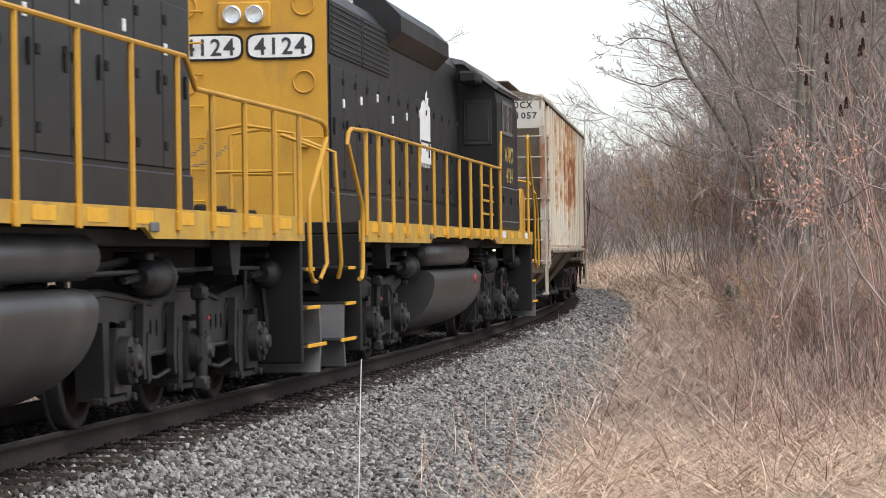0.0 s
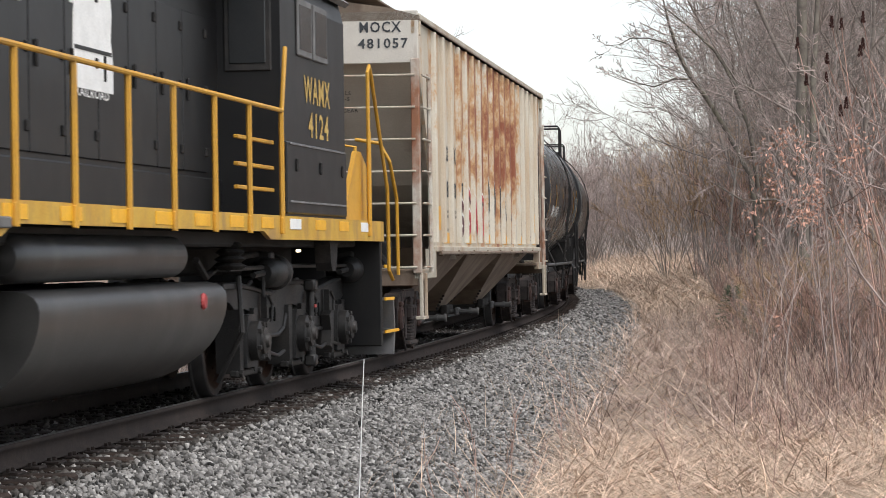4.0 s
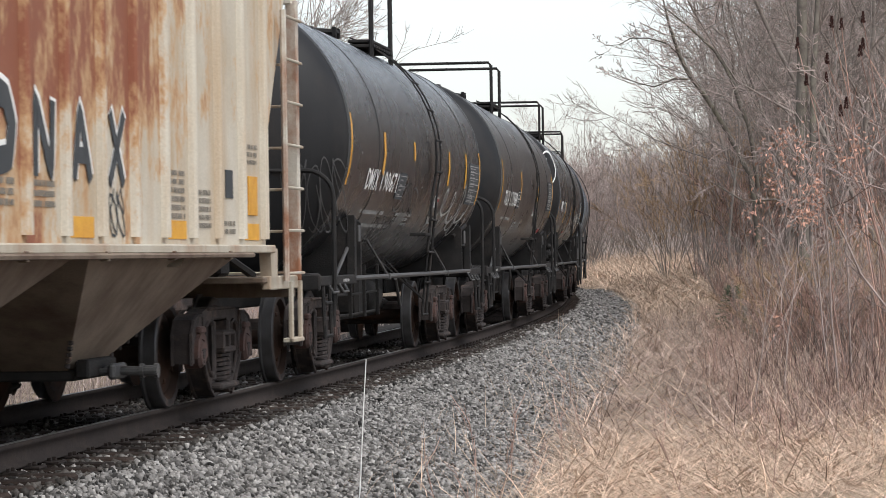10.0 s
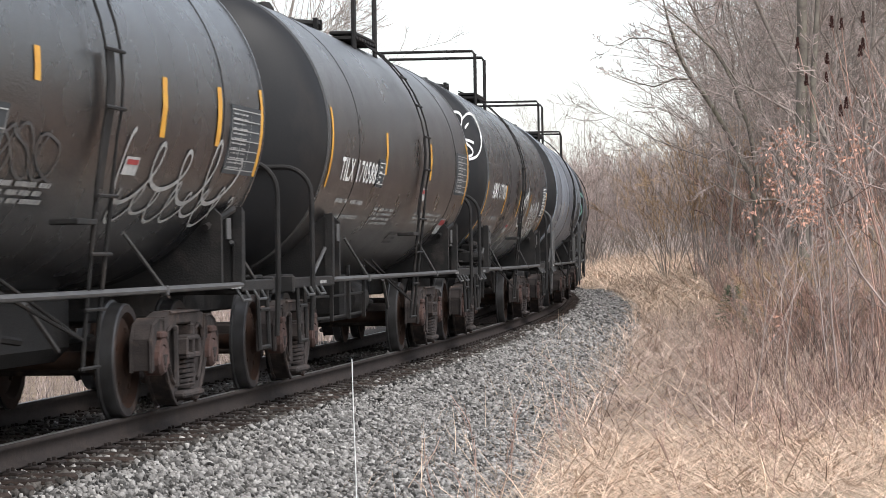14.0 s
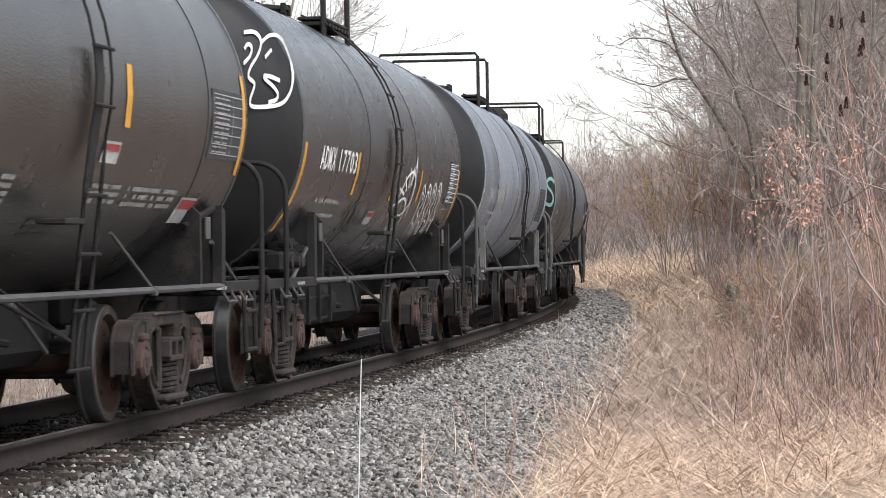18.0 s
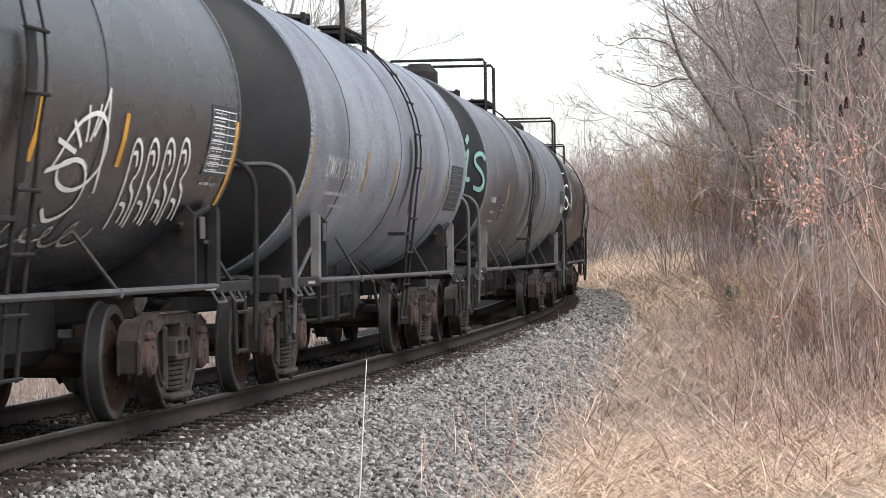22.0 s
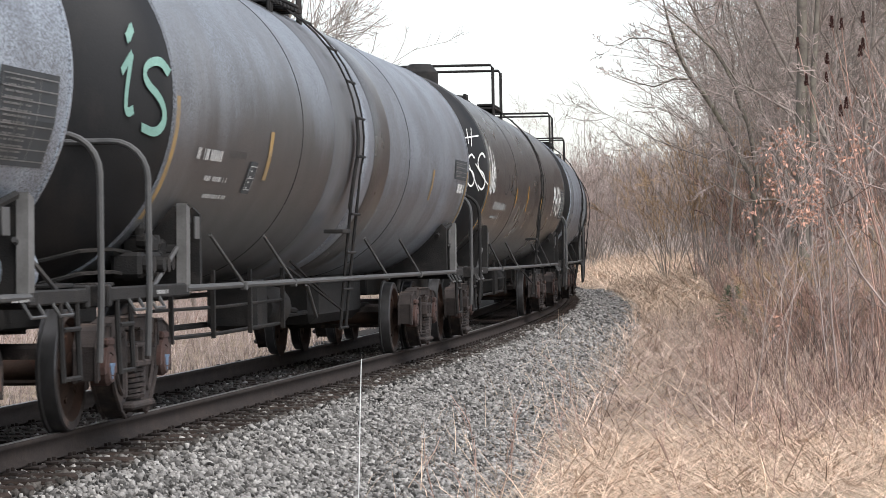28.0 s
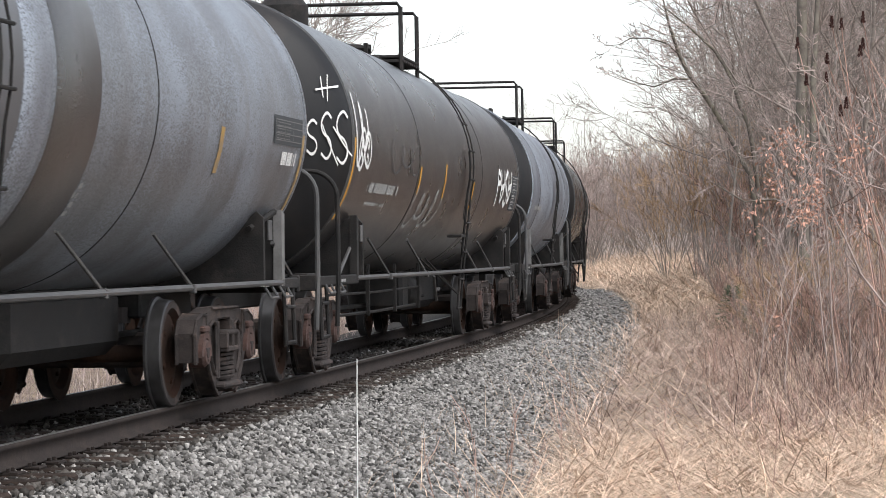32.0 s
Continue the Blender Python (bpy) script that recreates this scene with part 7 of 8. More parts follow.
def stone_field(name, rng, s, lat, size, label, sink=0.25, mat=None, lift=0.0):
    """Angular stones: each a distorted block of twelve triangles."""
    n = len(s)
    cube = np.array([(-1, -1, -1), (1, -1, -1), (1, 1, -1), (-1, 1, -1), (-1, -1, 1), (1, -1, 1), (1, 1, 1), (-1, 1, 1)], float)
    tri = np.array([(0, 2, 1), (0, 3, 2), (4, 5, 6), (4, 6, 7), (0, 1, 5), (0, 5, 4), (1, 2, 6), (1, 6, 5), (2, 3, 7), (2, 7, 6), (3, 0, 4), (3, 4, 7)])
    v = cube[None] * rng.uniform(0.45, 1.15, (n, 8, 3))
    v *= rng.uniform(0.55, 1.25, (n, 1, 3)) * size[:, None, None] * 0.5
    q = rng.normal(size=(n, 4))
    q /= np.linalg.norm(q, axis=1)[:, None]
    w, x, y, z = q.T
    rot = np.stack([1 - 2 * (y * y + z * z), 2 * (x * y - w * z), 2 * (x * z + w * y), 2 * (x * y + w * z), 1 - 2 * (x * x + z * z), 2 * (y * z - w * x), 2 * (x * z - w * y), 2 * (y * z + w * x), 1 - 2 * (x * x + y * y)], -1).reshape(n, 3, 3)
    v = np.einsum("nij,nkj->nki", rot, v)
    p = on_track(s, lat, ground_z(s, lat) + lift + size * sink + rng.uniform(-0.3, 0.5, n) * size * 0.6)
    v += p[:, None]
    f = (tri[None] + (np.arange(n) * 8)[:, None, None]).reshape(-1, 3)
    tagged(new(name, big_mesh(name, v.reshape(-1, 3), f, mat or M_ROCK)), label, "ballast", kind="stuff")


def build_stones():
    rng = np.random.default_rng(4)

    def spread(count, s0, s1, l0, l1):
        s = rng.uniform(s0, s1, count)
        u = rng.random(count)
        return s, l0 + (toe_lat(s) + l1 - l0) * u

    s, lat = spread(60000, 2.0, 17.0, 0.2, 0.35)
    keep = rng.random(len(s)) < np.interp(lat, [0.2, 0.5, 0.68, 0.85], [0.10, 0.22, 0.5, 1.0])
    stone_field("ballast_stones", rng, s[keep], lat[keep], rng.uniform(0.019, 0.048, keep.sum()), "loose grey ballast stones on the shoulder")
    s, lat = spread(34000, 17.0, 36.0, 0.2, 0.3)
    keep = rng.random(len(s)) < np.interp(lat, [0.2, 0.5, 0.68, 0.85], [0.10, 0.22, 0.5, 1.0])
    stone_field("ballast_stones", rng, s[keep], lat[keep], rng.uniform(0.024, 0.056, keep.sum()), "loose grey ballast stones along the curve")
    s, lat = spread(20000, 36.0, 100.0, 0.45, 0.2)
    stone_field("ballast_stones", rng, s, lat, rng.uniform(0.045, 0.09, len(s)), "grey ballast stones further along the track")
    s = rng.uniform(2, 40, 7000)
    lat = rng.uniform(-3.4, -0.1, len(s))
    stone_field("ballast_stones", rng, s, lat, rng.uniform(0.03, 0.065, len(s)), "dark oily ballast stones between the rails", 0.1, M_ROCK_DARK)

    # stones that fill the cribs between the ties, nearly up to their tops
    for n, l0, l1, m, label in ((7000, 0.0, 0.62, M_ROCK_DARK, "dark stones in the cribs outside the rail"), (2600, 0.05, 0.72, M_ROCK, "pale stones fallen between the tie ends"), (5500, -1.45, -0.06, M_ROCK_DARK, "dark stones in the cribs between the rails"), (700, -1.4, -0.1, M_ROCK, "pale stones scattered between the rails")):
        s = -6 + 0.52 * rng.integers(14, 95, n) + 0.26 + rng.uniform(-0.15, 0.15, n)
        lat = rng.uniform(l0, l1, n)
        stone_field("ballast_stones", rng, s, lat, rng.uniform(0.03, 0.06, n), label, 0.1, m, 0.028)


build_stones()


# ---- dry grass, brush, bare trees ----
def ribbons(rng, root, height, lean, bow, width, segs=2):
    """Many bent blades at once: tapered strips from root points."""
    n = len(root)
    az = rng.uniform(0, 2 * np.pi, n)
    side = np.stack([np.cos(az), np.sin(az), np.zeros(n)], -1)
    rows = []
    for k in range(segs + 1):
        t = k / segs
        off = lean * t + bow * t * t
        c = root + off + np.stack([np.zeros(n), np.zeros(n), height * t], -1)
        w = (width * (1 - 0.8 * t))[:, None] * side * 0.5
        rows.append(np.stack([c - w, c + w], 1))
    v = np.concatenate(rows, 1).reshape(-1, 3)
    m = 2 * (segs + 1)
    base = (np.arange(n) * m)[:, None, None]
    quad = np.array([(2 * k, 2 * k + 1, 2 * k + 3, 2 * k + 2) for k in range(segs)])
    return v, (quad[None] + base).reshape(-1, 4)


def ground_points(s, lat, lift=0.0):
    return on_track(s, lat, ground_z(s, lat) + lift)


def blades(rng, name, s, lat, h, w, flat, mat, label, category):
    n = len(s)
    a = rng.uniform(0, 2 * np.pi, n)
    reach = h * rng.uniform(0.1, 1.0, n) * flat
    d = np.stack([np.cos(a), np.sin(a), np.zeros(n)], -1)
    lean = d * (reach * 0.4)[:, None]
    bow = d * (reach * 0.9)[:, None]
    bow[:, 2] -= h * rng.uniform(0.0, 0.75, n) * flat
    v, f = ribbons(rng, ground_points(s, lat, -0.02), h, lean, bow, w)
    tagged(new(name, big_mesh(name, v, f, mat)), label, category, kind="stuff")


def lying(rng, name, s, lat, length, width, tilt, lift, mat, label):
    """Blades and stalks that lie flopped over one another."""
    n = len(s)
    a = rng.uniform(0, 2 * np.pi, n)
    d = np.stack([np.cos(a), np.sin(a), np.zeros(n)], -1)
    root = ground_points(s, lat, 0.0) + np.stack([np.zeros(n), np.zeros(n), lift], -1)
    bow = d * (length * rng.uniform(0.0, 0.25, n))[:, None]
    bow[:, 2] -= length * rng.uniform(0.0, 0.35, n)
    v, f = ribbons(rng, root, length * np.sin(tilt), d * (length * np.cos(tilt))[:, None], bow, width)
    tagged(new(name, big_mesh(name, v, f, mat)), label, "grass", kind="stuff")


def build_grass():
    rng = np.random.default_rng(8)
    # matted straw nearest the camera
    n = 18000
    s = rng.uniform(1.5, 13, n)
    lat = toe_lat(s) + 0.1 + 5.2 * rng.random(n) ** 1.1
    tuft = np.array([noise.noise((a * 1.3, b * 1.3, 3.0)) for a, b in zip(s, lat)])
    h = rng.uniform(0.10, 0.32, n) * (1 + 0.9 * np.clip(tuft, -0.6, 1))
    blades(rng, "grass", s, lat, h, rng.uniform(0.005, 0.010, n), 1.7, M_STRAW, "matted dry straw-coloured grass beside the ballast", "grass")
    n = 16000
    s = rng.uniform(1.5, 14, n)
    lat = toe_lat(s) + 0.15 + 5.2 * rng.random(n) ** 1.05
    lying(rng, "grass", s, lat, rng.uniform(0.2, 0.8, n), rng.uniform(0.006, 0.012, n), rng.normal(0.15, 0.3, n), rng.uniform(0.0, 0.3, n), M_STRAW, "long flopped straw lying across the verge")
    n = 9000
    s = rng.uniform(-22, 3, n)
    lat = toe_lat(s) - 0.1 + 10.0 * rng.random(n)
    blades(rng, "grass", s, lat, rng.uniform(0.10, 0.30, n), rng.uniform(0.006, 0.012, n), 1.6, M_STRAW, "matted dry grass under the open verge", "grass")
    # greyer matted stalks under the brush
    n = 18000
    s = rng.uniform(11, 52, n)
    lat = toe_lat(s) + 0.2 + 8.0 * rng.random(n) ** 1.1
    lying(rng, "grass", s, lat, rng.uniform(0.3, 0.9, n), rng.uniform(0.006, 0.014, n), rng.normal(0.3, 0.35, n), rng.uniform(0.0, 0.35, n), M_STALK, "weathered flopped stalks along the verge")
    n = 4000
    s = rng.uniform(12, 60, n)
    lat = toe_lat(s) - 0.1 + 8.0 * rng.random(n)
    lying(rng, "grass", s, lat, rng.uniform(0.25, 0.8, n), rng.uniform(0.006, 0.012, n), rng.normal(0.45, 0.4, n), rng.uniform(0.0, 0.4, n), M_STRAW, "dry straw-coloured grass among the stalks")
    n = 26000
    s = rng.uniform(50, 175, n)
    lat = toe_lat(s) + 14.0 * rng.random(n) ** 1.1
    blades(rng, "grass", s, lat, rng.uniform(0.2, 0.6, n), rng.uniform(0.012, 0.03, n), 1.1, M_STRAW, "pale dry grass on the far bank", "grass")
    n = 14000
    s = rng.uniform(4, 70, n)
    lat = -4.2 - 7.0 * rng.random(n)
    blades(rng, "grass", s, lat, rng.uniform(0.3, 0.8, n), rng.uniform(0.008, 0.016, n), 0.6, M_TWIG, "grey-brown standing grass beyond the track", "grass")
    n = 15000
    s = rng.uniform(56, 135, n)
    lat = toe_lat(s) + 0.2 + 7.0 * rng.random(n)
    lying(rng, "grass", s, lat, rng.uniform(0.4, 1.1, n), rng.uniform(0.02, 0.04, n), rng.normal(0.25, 0.3, n), rng.uniform(0.0, 0.25, n), M_STRAW, "pale flattened straw on the far bank")
    # tussocks whose long blades flop outwards
    for name, mat, count, s0, s1, lo, hi, reach, label in (("grass", M_STRAW, 34, 6.5, 13.0, 0.35, 3.6, (0.35, 0.85), "tussocks of long pale straw flopping outwards"), ("grass", M_STALK, 60, 12.0, 40.0, 0.3, 6.0, (0.4, 1.0), "tussocks of weathered stalks flopping outwards")):
        n = count * 150
        cs = rng.uniform(s0, s1, count)
        cl = toe_lat(cs) + lo + (hi - lo) * rng.random(count)
        which = np.repeat(np.arange(count), 150)
        s, lat = cs[which] + rng.normal(0, 0.07, n), cl[which] + rng.normal(0, 0.07, n)
        way = rng.uniform(0, 6.283, n) * 0.55 + rng.uniform(0, 6.283, count)[which]
        size = rng.uniform(*reach, count)[which] * rng.uniform(0.55, 1.1, n)
        d = np.stack([np.cos(way), np.sin(way), np.zeros(n)], -1)
        bow = d * (size * 0.55)[:, None]
        bow[:, 2] -= size * rng.uniform(0.45, 0.8, n)
        v, f = ribbons(rng, ground_points(s, lat, -0.02), size * rng.uniform(0.6, 1.0, n), d * (size * 0.35)[:, None], bow, rng.uniform(0.006, 0.012, n), 4)
        tagged(new(name, big_mesh(name, v, f, mat)), label, "grass", kind="stuff")
    # sparse stalks that grow out of the ballast
    n = 1500
    s = rng.uniform(3, 45, n)
    lat = toe_lat(s) + 0.2 - 1.5 * rng.random(n) ** 2.5
    lying(rng, "grass", s, lat, rng.uniform(0.15, 0.7, n), rng.uniform(0.004, 0.007, n), rng.normal(0.6, 0.5, n), np.zeros(n), M_STRAW, "scattered dry stalks at the ballast's edge")


build_grass()
M_BRAMBLE = surf("dark_bramble", (0.12, 0.075, 0.065), (0.075, 0.05, 0.043), 3, 0.8, bump=0.0, island=0.4, gloss=0.2)


def canes(rng, root, length, direction, droop, r0, segs=4):
    """Arching woody canes: three-sided tapered tubes."""
    n = len(root)
    rows = []
    for k in range(segs + 1):
        t = k / segs
        c = root + direction * (length * t)[:, None]
        c[:, 2] -= length * droop * t * t
        jit = rng.normal(size=(n, 3)) * (length * 0.02)[:, None] * (0 if k == 0 else 1)
        c = c + jit
        r = r0 * (1 - 0.8 * t)
        for j in range(3):
            a = 2 * np.pi * j / 3
            rows.append(c + np.stack([np.cos(a) * r, np.sin(a) * r, np.zeros(n)], -1))
    v = np.stack(rows, 1).reshape(-1, 3)
    m = 3 * (segs + 1)
    quad = []
    for k in range(segs):
        for j in range(3):
            quad.append((3 * k + j, 3 * k + (j + 1) % 3, 3 * k + 3 + (j + 1) % 3, 3 * k + 3 + j))
    f = (np.array(quad)[None] + (np.arange(n) * m)[:, None, None]).reshape(-1, 4)
    return v, f


def build_brush():
    rng = np.random.default_rng(12)

    def thicket(n, s0, s1, l0, l1, hmin, hmax, r, flat, label, power=1.0, mat=None, upright=0.35, gap=-0.22):
        s = rng.uniform(s0, s1, n)
        lat = l0 + (l1 - l0) * rng.random(n) ** power
        keep = np.array([noise.noise((a * 0.35, b * 0.45, 7.0)) for a, b in zip(s, lat)]) > gap
        s, lat = s[keep], lat[keep]
        n = len(s)
        a = rng.normal(2.6, 2.2, n)
        up = rng.uniform(upright, 1.0, n)
        d = np.stack([np.cos(a) * (1 - up * 0.7) * flat, np.sin(a) * (1 - up * 0.7) * flat, up], -1)
        d /= np.linalg.norm(d, axis=1)[:, None]
        v, f = canes(rng, ground_points(s, lat, -0.03), rng.uniform(hmin, hmax, n), d, rng.uniform(0.05, 0.5, n), rng.uniform(0.5, 1.0, n) * r, 4 if s0 < 40 else 3)
        tagged(new("brush", big_mesh("brush", v, f, mat or M_BRUSH)), label, "brush", kind="stuff")

    def bushes(count, stems, s0, s1, l0, l1, hmin, hmax, r, mat, label, spread=0.55, twigs=3, power=0.9):
        """Clumps of canes that rise from one root, arch outwards and carry side twigs."""
        cs = rng.uniform(s0, s1, count)
        cl = l0 + (l1 - l0) * rng.random(count) ** power
        ch = rng.uniform(hmin, hmax, count)
        n = count * stems
        which = np.repeat(np.arange(count), stems)
        root = ground_points(cs[which] + rng.normal(0, 0.14, n), cl[which] + rng.normal(0, 0.14, n), -0.04)
        az, tilt = rng.uniform(0, 6.283, n), np.abs(rng.normal(0, spread, n))
        d = np.stack([np.cos(az) * np.sin(tilt), np.sin(az) * np.sin(tilt), np.cos(tilt)], -1)
        length, droop = ch[which] * rng.uniform(0.5, 1.05, n), rng.uniform(0.05, 0.4, n) * (0.4 + tilt)
        rad = rng.uniform(0.6, 1.1, n) * r
        v, f = canes(rng, root, length, d, droop, rad, 4)
        vs, fs, k = [v], [f], len(v)
        for j in range(twigs):
            u = rng.uniform(0.25, 0.9, n)
            at = root + d * (length * u)[:, None]
            at[:, 2] -= length * droop * u * u
            e = d + rng.normal(0, 0.55, (n, 3))
            e /= np.linalg.norm(e, axis=1)[:, None]
            v, f = canes(rng, at, length * rng.uniform(0.18, 0.42, n), e, rng.uniform(0.0, 0.3, n), rad * 0.6, 2)
            vs.append(v), fs.append(f + k)
            k += len(v)
        tagged(new("brush", big_mesh("brush", np.concatenate(vs), np.concatenate(fs), mat)), label, "brush", kind="stuff")

    thicket(2200, 9, 22, 4.3, 9.0, 0.4, 1.2, 0.006, 1.5, "tangled reddish-brown brush stems in the straw", 0.7, None, 0.05)
    thicket(4200, 17, 50, 3.6, 11.0, 0.5, 1.4, 0.0085, 1.5, "tangled reddish-brown brush beside the track", 0.75, None, 0.05)
    thicket(3000, 8, 46, 3.1, 9.0, 0.3, 1.0, 0.006, 1.5, "pale arching weed stalks in the brush", 0.8, M_STALK, 0.05, -0.4)
    thicket(320, 9, 34, 3.2, 8.0, 0.8, 1.6, 0.0065, 1.7, "long pale bramble canes arching over the brush", 0.8, M_STRAW, 0.1, -1.0)
    thicket(700, 10, 40, 3.0, 9.0, 0.9, 2.0, 0.0065, 1.5, "dark bramble canes arching over the brush", 0.8, M_BRAMBLE, 0.1, -1.0)
    bushes(80, 26, 10, 24, 4.4, 8.5, 0.45, 0.95, 0.0065, M_BRUSH, "clumped reddish-brown brush in the straw", 0.9)
    bushes(130, 26, 20, 48, 3.9, 10.0, 0.6, 1.25, 0.008, M_BRUSH, "clumped reddish-brown brush along the verge", 0.85)
    bushes(50, 22, 14, 46, 3.8, 9.0, 0.5, 1.15, 0.007, M_STALK, "clumped pale weed stalks along the verge", 0.9)
    bushes(46, 24, 18, 48, 5.4, 10.5, 0.7, 1.5, 0.007, M_TWIG, "grey-brown briar clumps behind the verge", 0.7)
    bushes(230, 24, 32, 74, 4.9, 13.0, 0.5, 1.1, 0.0095, M_BRUSH, "dense reddish brush below the saplings", 0.8, 2)
    bushes(90, 24, 30, 70, 5.6, 13.0, 0.7, 1.4, 0.0095, M_TWIG, "dense grey-brown brush below the saplings", 0.7, 2)
    bushes(60, 14, 12, 34, 4.4, 9.0, 0.6, 1.2, 0.008, M_STRAW, "pale arching canes over the brush", 1.1, 1)
    bushes(110, 16, 14, 40, 4.6, 9.0, 0.6, 1.4, 0.0085, M_BRAMBLE, "dark arching briars through the brush", 1.1, 2)
    bushes(34, 22, 14, 44, 4.6, 9.5, 0.6, 1.3, 0.007, M_BRAMBLE, "dark bramble clumps in the brush", 0.9)
    thicket(7000, 45, 112, 6.2, 17.0, 0.5, 1.5, 0.010, 1.4, "dense brown brush below the trees", 0.9, None, 0.1)
    bushes(90, 20, 46, 105, 6.6, 15.0, 0.9, 2.0, 0.012, M_BRUSH, "clumped brown brush below the trees", 0.5, 2)
    thicket(3000, 100, 190, 8.0, 34.0, 1.0, 3.0, 0.022, 1.1, "far hazed thicket at the foot of the woods", 1.0, M_HAZETWIG, 0.15)
    thicket(2600, 62, 140, 8.5, 34.0, 2.0, 7.0, 0.018, 0.9, "dense grey-brown undergrowth of the wood", 0.8, M_TWIG, 0.4, -1.0)
    thicket(3200, 80, 170, 20.0, 70.0, 6.0, 15.0, 0.03, 0.6, "deep grey-brown wood behind the first trees", 1.0, M_TWIG, 0.5, -1.0)
    thicket(2600, 140, 215, 6.0, 36.0, 2.0, 6.0, 0.026, 0.9, "far hazed grey-brown undergrowth of the wood", 0.8, M_HAZETWIG, 0.4, -1.0)
    thicket(2000, 10, 120, -20.0, -6.5, 0.6, 2.0, 0.012, 0.7, "brown brush on the inner side of the curve")


build_brush()


def grow(rng, start, direction, length, radius, depth, out, kink=0.16, lift=0.12, spread=0.75, kids=(7, 5, 4)):
    """One branch and all that grows from it: out gathers (level, points, radii)."""
    n = 7 if depth == 0 else 5 if depth == 1 else 4 if depth < len(kids) else 3
    pts, rad = [start.copy()], [radius]
    d = direction.copy()
    p = start.copy()
    for k in range(1, n):
        d = d + Vector((rng.gauss(0, kink), rng.gauss(0, kink), rng.gauss(0, kink) + lift * (0.4 if depth == 0 else 1)))
        d.normalize()
        p = p + d * (length / (n - 1))
        pts.append(p.copy())
        rad.append(radius * (1 - 0.82 * k / (n - 1)))
    out.append((depth, pts, rad))
    if depth >= len(kids):
        return
    for i in range(kids[depth]):
        t = rng.uniform(0.28 if depth == 0 else 0.2, 0.98)
        k = min(n - 2, int(t * (n - 1)))
        q = pts[k].lerp(pts[k + 1], t * (n - 1) - k)
        ax = (pts[k + 1] - pts[k]).normalized()
        side = Vector((rng.gauss(0, 1), rng.gauss(0, 1), rng.gauss(0, 0.5)))
        side = (side - ax * side.dot(ax)).normalized()
        ang = spread * rng.uniform(0.6, 1.25)
        nd = (ax * math.cos(ang) + side * math.sin(ang)).normalized()
        r = radius * (1 - 0.82 * t) * rng.uniform(0.4, 0.65)
        grow(rng, q, nd, length * rng.uniform(0.3, 0.55) * (1.05 - 0.45 * t), max(r, 0.004), depth + 1, out, kink * 1.15, lift, spread, kids)


def bare_tree(seed, height, radius, label, kids=(9, 6, 5), lean=(0.0, 0.0), spread=0.75, twig=0.0078, kink=0.07):
    """A leafless tree: trunk, limbs and a crown of fine twigs."""
    rng = random.Random(seed)
    out = []
    grow(rng, Vector((0, 0, -0.2)), Vector((lean[0], lean[1], 1)).normalized(), height, radius, 0, out, kink, 0.10, spread, kids)
    tree = tagged(new("tree"), label, "tree", "bare trees of the wood")
    gt, gl, gw = Geo(), Geo(), Geo()
    last = len(kids)
    for depth, pts, rad in out:
        if depth == 0:
            gt.tube(pts, rad, 8, 0, False)
        elif depth < last:
            gl.tube(pts, [max(r, twig * 1.3) for r in rad], 4, 0, False)
        else:
            gw.tube(pts, [max(r, twig * 0.8) * (1 if i < len(rad) - 1 else 0.5) for i, r in enumerate(rad)], 3, 0, False)
    for nm, g, m, k in (("trunk", gt, M_BARK, ""), ("branch_crown", gl, M_BARK, "stuff"), ("twig_crown", gw, M_TWIG, "stuff")):
        v = np.array([tuple(p) for p in g.v])
        ob = link(nm, big_mesh(nm, v, np.array(g.f), m), tree)
        ob.data.polygons.foreach_set("use_smooth", np.ones(len(g.f), bool))
        if k:
            tagged(ob, kind=k)
    return tree


def plant(ob, s, lat, turn, scale=1.0, first=None):
    z = float(ground_z(s, np.array(lat)))
    p = on_track(s, lat, z)
    m = pose(p[0], p[1], p[2], 0, 0, turn) @ Matrix.Diagonal((scale, scale, scale, 1))
    if first is not None:
        ob.matrix_basis = m
        return ob
    t = copy_thing(ob, pose(0, 0, 0))
    t.matrix_basis = m
    return t


def shrub(seed, height, stems, label, twig_mat, kids=(7, 6)):
    """A bare many-stemmed bush: a fan of stems with fine twigs."""
    rng = random.Random(seed)
    out = []
    for k in range(stems):
        a = rng.uniform(0, 6.283)
        o = rng.uniform(0.05, 0.5)
        grow(rng, Vector((math.cos(a) * 0.15, math.sin(a) * 0.15, -0.1)), Vector((math.cos(a) * o, math.sin(a) * o, 1)).normalized(), height * rng.uniform(0.6, 1.0), 0.022, 0, out, 0.1, 0.05, 0.6, kids)
    bush = tagged(new("shrub"), label, "shrub", "bare shrubs of the wood")
    gt, gw = Geo(), Geo()
    for depth, pts, rad in out:
        if depth == 0:
            gt.tube(pts, [max(r, 0.012) for r in rad], 4, 0, False)
        else:
            gw.tube(pts, [max(r, 0.0068) for r in rad], 3, 0, False)
    for nm, g, m in (("main_crown", gt, M_BARK), ("twig_crown", gw, twig_mat)):
        ob = link(nm, big_mesh(nm, np.array([tuple(p) for p in g.v]), np.array(g.f), m), bush)
        tagged(ob, kind="stuff")
    return bush


def at_xy(x, y):
    q = off_track(np.array([x]), np.array([y]))
    return float(q[0][0]), float(q[1][0])


